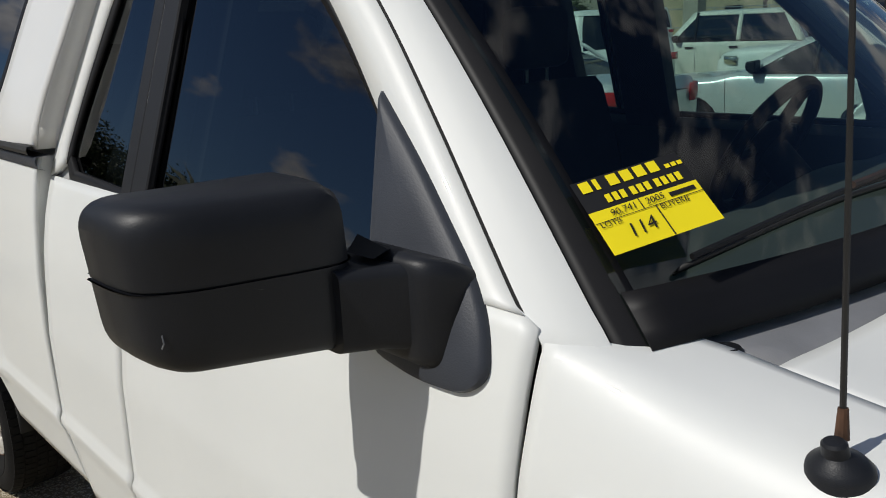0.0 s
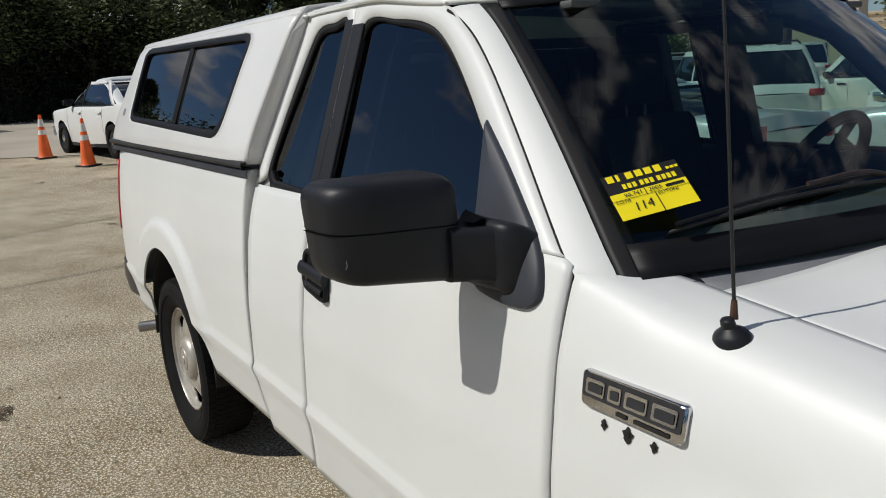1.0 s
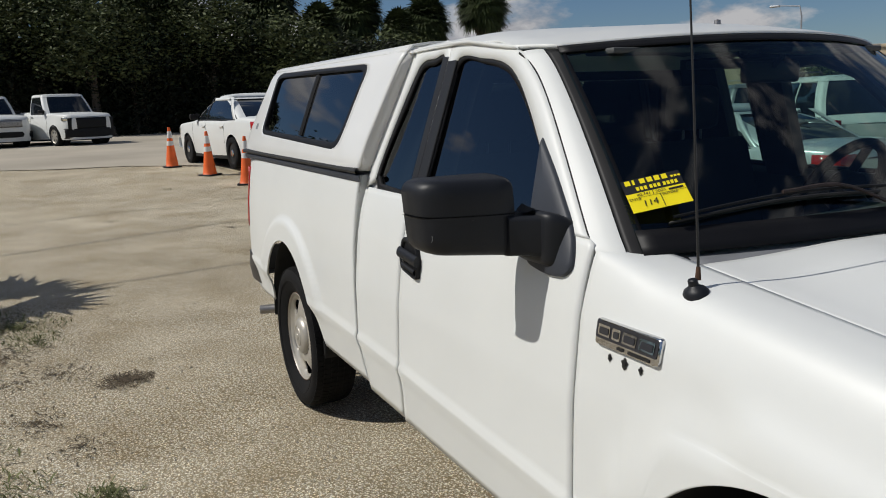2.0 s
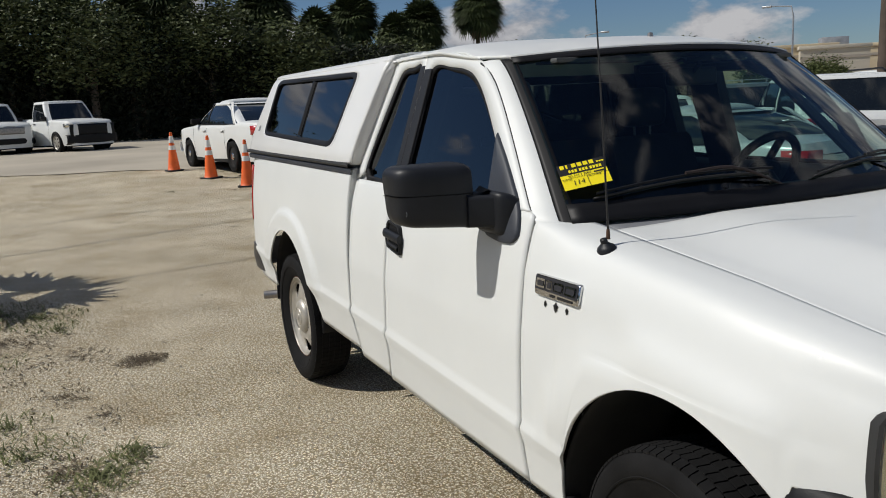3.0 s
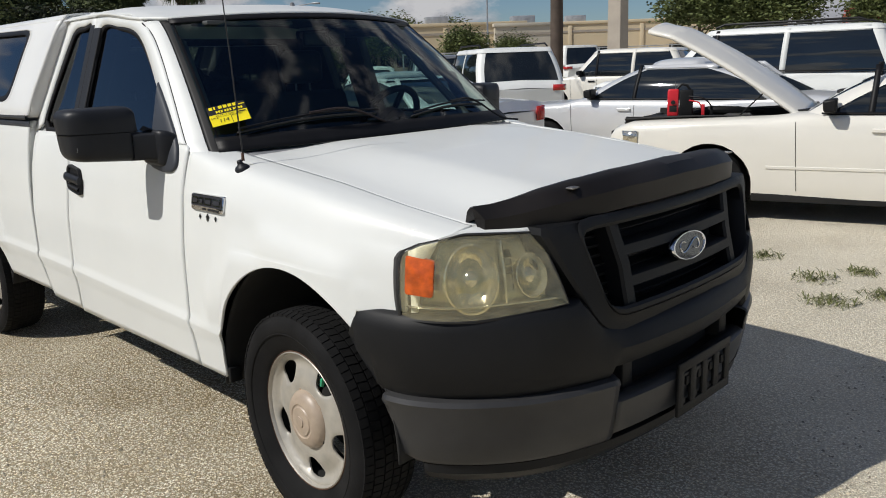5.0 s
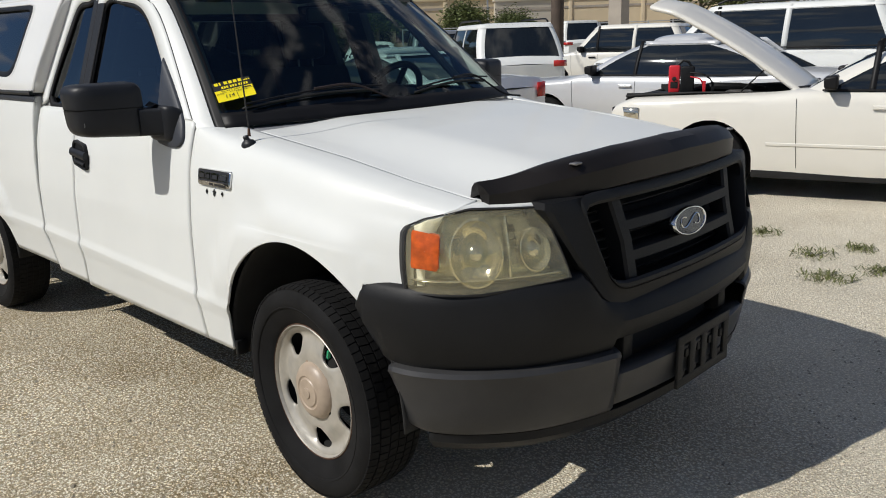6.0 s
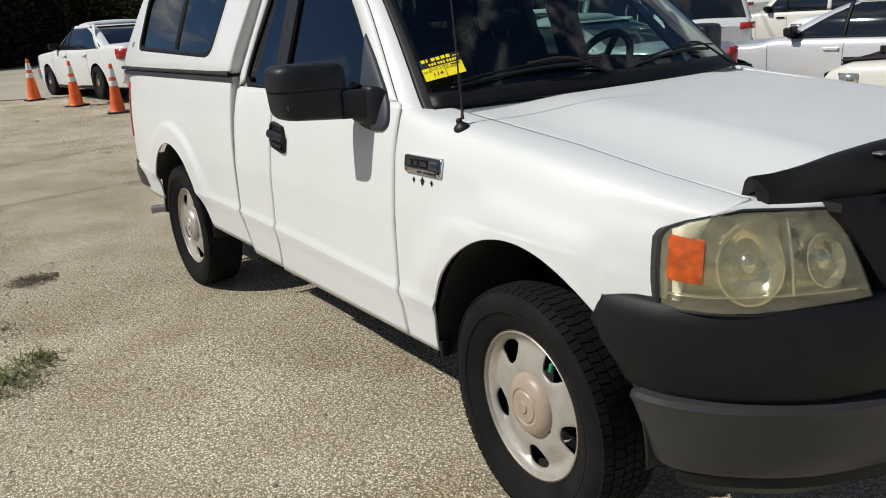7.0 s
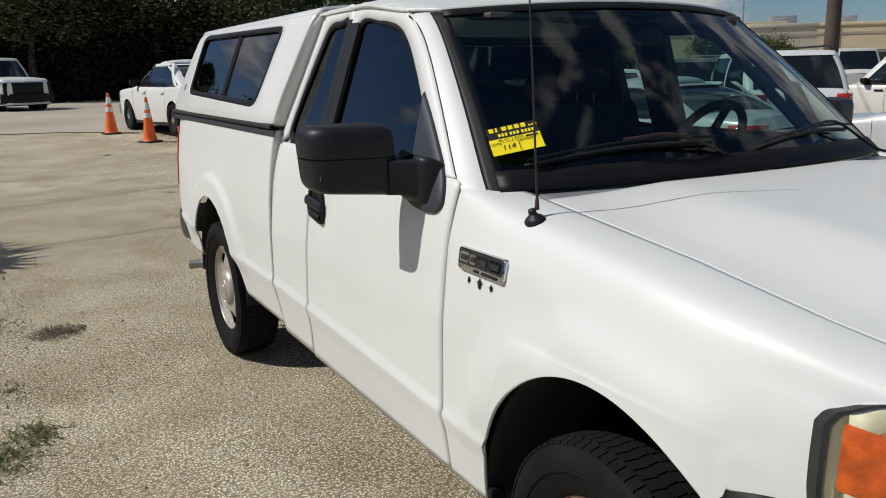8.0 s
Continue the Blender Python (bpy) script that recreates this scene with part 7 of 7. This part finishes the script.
def leaves_mesh(name, r, count, rx, rz, leaf=0.32, droop=0.4, hollow=0.55, mat=None):
    """A crown: leaf blades in clumps over an uneven ellipsoid."""
    verts, faces = [], []
    clumps = count // 26
    for c in range(clumps):
        th, u = r.uniform(0, 6.283), r.uniform(-0.55, 1.0)
        rad = r.uniform(hollow, 1.0) * (0.78 + 0.30 * noise.noise((math.cos(th) * 1.7, math.sin(th) * 1.7, u * 1.9 + r.uniform(0, 0.2))))
        h = math.sqrt(max(0, 1 - u * u))
        cx, cy, cz = rx * rad * h * math.cos(th), rx * rad * h * math.sin(th), rz * rad * u
        size = r.uniform(0.25, 0.6) * rx * 0.28
        for k in range(26):
            px, py, pz = cx + r.normal(0, size), cy + r.normal(0, size), cz + r.normal(0, size * 0.8)
            a = r.uniform(0, 6.283)
            ln = leaf * r.uniform(0.6, 1.3)
            d = np.array((math.cos(a), math.sin(a), r.uniform(-droop - 0.3, 0.5)))
            d /= np.linalg.norm(d)
            sd = np.cross(d, (r.normal(), r.normal(), r.normal()))
            sd /= np.linalg.norm(sd) + 1e-9
            w = ln * r.uniform(0.14, 0.28)
            p = np.array((px, py, pz))
            i = len(verts)
            verts += [tuple(p), tuple(p + d * ln * 0.5 + sd * w), tuple(p + d * ln), tuple(p + d * ln * 0.5 - sd * w)]
            faces.append((i, i + 1, i + 2, i + 3))
    me = bpy.data.meshes.new(name)
    me.from_pydata(verts, [], faces)
    me.materials.append(mat or M_LEAF)
    return me


def tree(x, y, height, crown, trunk_r, label, turn, scale=1.0):
    t = thing("tree", pose(x, y, rise(x, y), 0, 0, turn), label, "tree", "trees round the lot")
    pts = [(0, 0, -0.05), (0.10, 0.05, height * 0.25), (0.0, 0.12, height * 0.5), (0.1, 0.0, height * 0.8)]
    tr = part("trunk", tube(spline(pts, 12), list(np.linspace(trunk_r, trunk_r * 0.35, 12)), 10), M_BARK, t)
    for k in range(5):
        a = k * 1.257 + turn
        h0 = height * (0.32 + 0.07 * k)
        part("limb", tube([(0.03, 0.08, h0), (math.cos(a) * height * 0.12, math.sin(a) * height * 0.12, h0 + height * 0.12), (math.cos(a) * height * 0.24, math.sin(a) * height * 0.24, h0 + height * 0.18)], [trunk_r * 0.4, trunk_r * 0.28, trunk_r * 0.12], 7), M_BARK, tr)
    cr = new("crown", crown)
    cr.parent = t
    cr.matrix_local = pose(0, 0, height * 0.62) @ Matrix.Diagonal((scale, scale, scale, 1))
    return t


rt = np.random.RandomState(11)
CROWNS = [leaves_mesh("crown_leaves", rt, 11000, 3.0, 3.0, 0.24) for _ in range(3)]
SMALL = [leaves_mesh("crown_leaves", rt, 8000, 2.2, 1.8, 0.22, hollow=0.35, mat=leaf_material("bright_broadleaf_foliage", (0.085, 0.105, 0.035), 0.3)) for _ in range(2)]


def palm_fan(verts, faces, r, origin, direction, length):
    """A fan frond: a stalk and a spread of narrow blades."""
    d = np.array(direction, float)
    d /= np.linalg.norm(d)
    up = np.cross(d, np.cross((0, 0, 1.0), d))
    if np.linalg.norm(up) < 0.05:
        up = np.array((1.0, 0, 0))
    up /= np.linalg.norm(up)
    sd = np.cross(d, up)
    o = np.array(origin, float)
    hub = o + d * length * 0.45
    i = len(verts)
    verts += [tuple(o - sd * 0.02), tuple(o + sd * 0.02), tuple(hub)]
    faces.append((i, i + 1, i + 2))
    for a in np.linspace(-1.35, 1.35, 13):
        b = d * math.cos(a) + sd * math.sin(a)
        ln = length * 0.62 * (1 - 0.18 * abs(a)) * r.uniform(0.85, 1.1)
        tip = hub + b * ln - np.array((0, 0, 0.22 * ln)) * (1 + 0.4 * abs(a))
        wv = np.cross(b, up) * 0.045 * length * 0.8
        m = hub + b * ln * 0.55 + up * 0.02
        i = len(verts)
        verts += [tuple(hub), tuple(m + wv), tuple(tip), tuple(m - wv)]
        faces.append((i, i + 1, i + 2, i + 3))


def palm_mesh(r, live, fronds, length, low, high):
    verts, faces = [], []
    for k in range(fronds):
        a = r.uniform(0, 6.283)
        e = r.uniform(low, high)
        palm_fan(verts, faces, r, (0, 0, r.uniform(-0.25, 0.25)), (math.cos(a) * math.cos(e), math.sin(a) * math.cos(e), math.sin(e)), length * r.uniform(0.8, 1.15))
    me = bpy.data.meshes.new("palm_fronds")
    me.from_pydata(verts, [], faces)
    me.materials.append(M_PALM if live else M_DEADFROND)
    return me


PALM_LIVE = palm_mesh(rt, True, 430, 1.35, -0.95, 1.5)
PALM_DEAD = palm_mesh(rt, False, 70, 1.0, -1.45, -0.8)


def cabbage_palm(x, y, height, turn, size=1.0):
    t = thing("palm_tree", pose(x, y, rise(x, y), 0, 0, turn), "tall cabbage palm with a round crown of fan fronds", "palm tree", "cabbage palms")
    part("trunk", tube([(0, 0, -0.1), (0.08, 0.0, height * 0.4), (0.0, 0.05, height * 0.8), (0, 0, height)], [0.22, 0.17, 0.16, 0.19], 12), M_BARK, t)
    for me, z in ((PALM_LIVE, height), (PALM_DEAD, height - 0.25)):
        o = new("fronds" if me is PALM_LIVE else "dead_fronds", me)
        o.parent = t
        o.matrix_local = pose(0, 0, z) @ Matrix.Diagonal((size, size, size, 1))
    return t


# dark wall of trees across the lane
k = 0
for y in np.linspace(-42, 17, 19):
    h = 7.2 if y < 9 else 4.6
    tree(-45.0 + 1.8 * math.sin(k * 2.1), y + math.sin(k * 5.3), h + 0.9 * math.sin(k * 1.7), CROWNS[k % 3], 0.24, "dense dark broadleaf tree in the boundary hedge", k * 47 % 360, 1.10)
    k += 1
for y in np.linspace(18, 44, 9):
    tree(-52.0 + 2.0 * math.sin(k * 2.1), y, 4.2 + 0.7 * math.sin(k * 1.7), CROWNS[k % 3], 0.22, "dense dark broadleaf tree in the boundary hedge", k * 47 % 360, 0.95)
    k += 1
# undergrowth that closes the hedge to the ground
verts, faces = [], []
rh = np.random.RandomState(21)
N_U = 70000
uy = rh.uniform(-45, 46, N_U)
ux = np.where(uy < 18, -43.4, -50.5) + rh.uniform(-1.4, 0.5, N_U) + 0.5 * np.sin(uy * 0.9)
uz = 0.2 + rh.uniform(0.0, 4.9, N_U) * np.where(uy < 18, 1.0, 0.8)
ua, ue = rh.uniform(0, 6.283, N_U), rh.uniform(-1.1, 0.4, N_U)
ul, uw = rh.uniform(0.16, 0.46, N_U), rh.uniform(0.03, 0.075, N_U)
up_ = np.stack([ux, uy, uz], 1)
ud = np.stack([np.cos(ua) * np.cos(ue), np.sin(ua) * np.cos(ue), np.sin(ue)], 1)
us = np.cross(ud, rh.normal(size=(N_U, 3)))
us *= (uw / (np.linalg.norm(us, axis=1) + 1e-9))[:, None]
um = up_ + ud * (ul * 0.5)[:, None]
verts = np.stack([up_, um + us, up_ + ud * ul[:, None], um - us], 1).reshape(-1, 3).tolist()
faces = [(4 * i, 4 * i + 1, 4 * i + 2, 4 * i + 3) for i in range(N_U)]
me = bpy.data.meshes.new("undergrowth")
me.from_pydata(verts, [], faces)
# leaf colour set below real foliage: the crowns' shade is in it
me.materials.append(leaf_material("undergrowth_darkened_for_shade", (0.016, 0.021, 0.010), 0.35))
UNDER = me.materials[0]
tagged(new("undergrowth", me), "undergrowth at the foot of the tree line, its colour darkened for shade", "hedge", "", "stuff")
# solid mass added behind the hedge leaves to close gaps, darkened for shade
for nm, x0, y0, y1, hh in (("hedge", -47.6, -48, 17.5, 5.4), ("hedge", -54.5, 17.5, 46, 4.2)):
    rows = []
    for y in np.linspace(y0, y1, 90):
        rows.append([(x0 + 0.7 * noise.noise((y * 0.5, z, 1.0)) - 0.25 * max(0, z - hh * 0.7), y, z + (0.9 * noise.noise((y * 0.45, 7.0, 0)) if z > hh * 0.8 else 0)) for z in np.linspace(0, hh, 14)])
    tagged(finish(nm, grid(rows), UNDER, thick=0.6), "solid hedge inside the tree line, its colour darkened for shade", "hedge", "", "stuff")
for x, y, h, a, sz in ((-49.5, 10.8, 7.2, 0, 1.6), (-53.0, 17.9, 7.1, 70, 1.5), (-53.4, 23.4, 6.6, 140, 1.5), (-51.0, 26.8, 7.6, 200, 1.5), (-47.0, 4.4, 7.6, 260, 1.4), (-46.2, -3.5, 6.6, 20, 1.1), (-46.0, -0.4, 7.0, 160, 1.1), (-46.0, -8.0, 6.8, 320, 1.1), (-44.6, 2.2, 6.2, 80, 1.1), (-44.4, -5.6, 6.0, 10, 1.1), (-46.6, 13.2, 5.6, 30, 1.1), (-50.5, 20.0, 5.8, 30, 1.1)):
    cabbage_palm(x, y, h, a, sz)
# lighter trees beyond the buildings and parked rows
for q, (x, y, h, sc) in enumerate(((-60.17, 48.6, 6.2, 1.2), (-57.26, 52.67, 6.4, 1.3), (-53.33, 55.76, 6.0, 1.2), (-42.81, 37.39, 4.8, 1.0), (-38.51, 41.79, 4.0, 0.95), (-35.55, 43.66, 3.2, 0.8), (-25.02, 51.1, 7.2, 1.3), (-22.25, 52.47, 6.4, 1.2), (-20.27, 53.11, 7.4, 1.4), (-14.3, 54.65, 6.5, 1.3), (-65.04, 42.49, 6.5, 1.2))):
    tree(x, y, h, SMALL[q % 2], 0.18, "green broadleaf tree behind the lot", q * 61 % 360, sc * 1.1)
# trees on the camera's side of the lot, seen mirrored in the glass
for q in range(16):
    tree(-62 + 6.2 * q, -27 - 4 * math.sin(q * 1.3), 5.2 + 1.3 * math.sin(q * 2.2), CROWNS[q % 3], 0.2, "dark broadleaf tree along the lot's near side", q * 71 % 360, 0.95)
# low palmetto beside the lane whose fronds shade the gravel
pal = thing("palmetto", pose(-7.9, -4.5, 0.0), "low green palmetto at the gravel's edge", "palmetto")
part("stem", tube([(0, 0, -0.05), (0.05, 0.05, 0.5), (0.1, 0.1, 1.1)], [0.12, 0.09, 0.06], 8), M_BARK, pal)
pf = new("fronds", palm_mesh(np.random.RandomState(4), True, 16, 1.35, -0.1, 1.2))
pf.parent = pal
pf.location = (0.1, 0.1, 1.15)

# ---- buildings, poles, cables, lamps ----
M_STUCCO = material("beige_stucco", (0.60, 0.50, 0.34), 0.85, vary=0.07, vary_scale=0.4, grain=0.1, grain_scale=8)
M_STUCCO2 = material("grey_beige_stucco", (0.50, 0.46, 0.38), 0.85, vary=0.07, vary_scale=0.4)
M_WOODPOLE = material("dark_creosoted_pole", (0.075, 0.055, 0.042), 0.85, vary=0.3, vary_scale=2, grain=0.4, grain_scale=14)
M_CONCRETE = material("grey_concrete", (0.36, 0.32, 0.27), 0.85, vary=0.12, vary_scale=1.5, grain=0.2, grain_scale=20)
M_ROOFRED = material("red_metal_roof", (0.32, 0.05, 0.04), 0.6, vary=0.15, vary_scale=1)
M_GALV = material("galvanised_steel", (0.42, 0.43, 0.44), 0.45, metal=0.6, vary=0.15, vary_scale=3)


def building(x, y, turn, w, d, h, mat, label):
    b = thing("building", pose(x, y, 0, 0, 0, turn), label, "building", "low buildings beyond the lot")
    part("wall", box((-w / 2, 0, -0.1), (w / 2, d, h)), mat, b)
    part("parapet", box((-w / 2 - 0.12, -0.12, h), (w / 2 + 0.12, d + 0.12, h + 0.28), 0.03), mat, b)
    part("wall_band", box((-w / 2 - 0.03, -0.05, h - 0.75), (w / 2 + 0.03, 0.0, h - 0.55)), M_CONCRETE, b)
    nwin = int(w / 6)
    for k in range(nwin):
        xx = -w / 2 + (k + 0.5) * w / nwin
        wi = part("window", box((xx - 0.8, -0.06, 1.2), (xx + 0.8, 0.02, 2.5), 0.01), M_TRIM, b, "dark framed window")
        part("pane", box((xx - 0.72, -0.075, 1.28), (xx + 0.72, -0.055, 2.42)), M_CARGLASS, wi)
        part("pilaster", box((xx - w / nwin / 2 - 0.18, -0.10, 0.0), (xx - w / nwin / 2 + 0.18, 0.0, h - 0.1), 0.02), mat, b)
    part("door", box((w * 0.22, -0.05, 0.0), (w * 0.22 + 1.0, 0.02, 2.1), 0.01), M_STEEL, b)
    part("roof_unit", box((-w * 0.1, d * 0.3, h), (-w * 0.1 + 2.0, d * 0.3 + 1.6, h + 1.0), 0.05), M_GALV, b, "rooftop air unit")
    return b


building(-47.18, 48.9, 50, 14.0, 10.0, 4.5, M_STUCCO, "low beige stucco building with a flat roof")
building(-41.54, 65.03, 42, 34.0, 12.0, 4.6, M_STUCCO, "long low tan building with a flat roof")
building(-42.28, 53.51, 50, 5.0, 8.0, 4.3, M_STUCCO2, "grey-beige end bay of a low building")
building(-7.46, 61.8, 12, 22.0, 12.0, 4.0, M_ROOFRED, "low building with red metal walls")


def house(x, y, turn, label):
    b = thing("house", pose(x, y, 0, 0, 0, turn), label, "house")
    part("wall", box((-3, -3, -0.1), (3, 3, 4.2)), M_CAPWHITE, b)
    bm = bmesh.new()
    v = [bm.verts.new(p) for p in ((-3.3, -3.2, 4.1), (3.3, -3.2, 4.1), (0, -3.2, 6.6), (-3.3, 3.2, 4.1), (3.3, 3.2, 4.1), (0, 3.2, 6.6))]
    for f in ((0, 1, 2), (5, 4, 3), (0, 2, 5, 3), (1, 4, 5, 2), (0, 3, 4, 1)):
        bm.faces.new([v[i] for i in f])
    part("roof", bm, M_CAPWHITE, b, "white gabled roof", smooth=False)
    w = part("window", box((-0.6, -3.06, 4.3), (0.6, -2.98, 5.3), 0.02), M_TRIM, b)
    part("pane", box((-0.5, -3.08, 4.4), (0.5, -3.05, 5.2)), M_CARGLASS, w)
    return b


house(-33.58, 80.22, 20, "white gabled house beyond the trees")
house(-63.31, 54.53, 45, "white gabled house beyond the trees")


def utility_pole(x, y, r, h, mat, label, square=False):
    p = thing("utility_pole", pose(x, y, 0), label, "utility pole", "poles by the lot")
    if square:
        part("shaft", grid([[(sx * rr, sy * rr, z) for sx, sy in ((-1, -1), (1, -1), (1, 1), (-1, 1))] for z, rr in ((-0.2, r), (h * 0.5, r * 0.85), (h, r * 0.65))], close_v=True, caps=True), mat, p, bevel=0.02)
    else:
        part("shaft", tube([(0, 0, -0.2), (0.02, 0, h * 0.5), (0, 0, h)], [r, r * 0.9, r * 0.75], 14), mat, p)
    part("crossarm", box((-1.2, -0.06, h - 0.6), (1.2, 0.06, h - 0.45), 0.01), mat, p)
    for xx in (-1.0, -0.4, 0.4, 1.0):
        part("insulator", lathe([(0.03, 0), (0.05, 0.04), (0.03, 0.10), (0.045, 0.14), (0.0, 0.18)], "z", 10, (xx, 0, h - 0.45)), M_STEEL, p)
    return p


utility_pole(-15.55, 21.71, 0.24, 11.0, M_WOODPOLE, "dark creosoted wooden utility pole")
utility_pole(-15.96, 26.4, 0.32, 12.0, M_CONCRETE, "square pale concrete utility pole", True)


def street_lamp(x, y, h, turn, label):
    p = thing("street_lamp", pose(x, y, 0, 0, 0, turn), label, "street lamp", "street lamps")
    part("pole", tube([(0, 0, -0.1), (0, 0, h * 0.9), (0.15, 0, h), (1.6, 0, h + 0.15)], [0.09, 0.06, 0.05, 0.035], 8), M_GALV, p)
    part("head", box((1.5, -0.12, h + 0.06), (2.2, 0.12, h + 0.20), 0.04), M_GALV, p, "lamp head")
    return p


street_lamp(-54.95, 39.02, 6.5, 30, "grey street lamp beyond the lot")
street_lamp(-39.09, 45.08, 7.0, 200, "grey street lamp beyond the lot")
# chain fence with posts behind the parked rows
fence = thing("fence", pose(0, 0, 0), "grey steel fence behind the parked rows", "fence")
fa, fb = Vector((-34.79, 32.18, 0)), Vector((-5.12, 46.85, 0))
for t in np.linspace(0, 1, 26):
    p = fa.lerp(fb, t)
    part("post", tube([p, p + Vector((0, 0, 2.1))], 0.04, 6), M_GALV, fence)
for z in (0.15, 1.1, 2.05):
    part("rail", tube([fa + Vector((0, 0, z)), fb + Vector((0, 0, z))], 0.025, 6), M_GALV, fence)
# overhead cables that throw thin shadows across the gravel
H_C = 8.5
sh = Vector((SUN_WAY.x, SUN_WAY.y, 0)) / -SUN_WAY.z * H_C
for k, (a, b) in enumerate((((-9.6, -2.53), (-10.38, 0.43)), ((-11.84, -2.54), (-12.42, 0.36)), ((-7.34, -1.74), (-7.55, -0.3)))):
    p, q = Vector((*a, 0)) - sh, Vector((*b, 0)) - sh
    d = (q - p).normalized()
    pts = [p + d * t + Vector((0, 0, H_C + 0.0006 * t * t)) for t in np.linspace(-45, 60, 40)]
    cab = finish("overhead_cable", tube(pts, 0.016, 6), M_INK)
    tagged(cab, "black overhead power cable across the lot", "cable", "overhead cables")
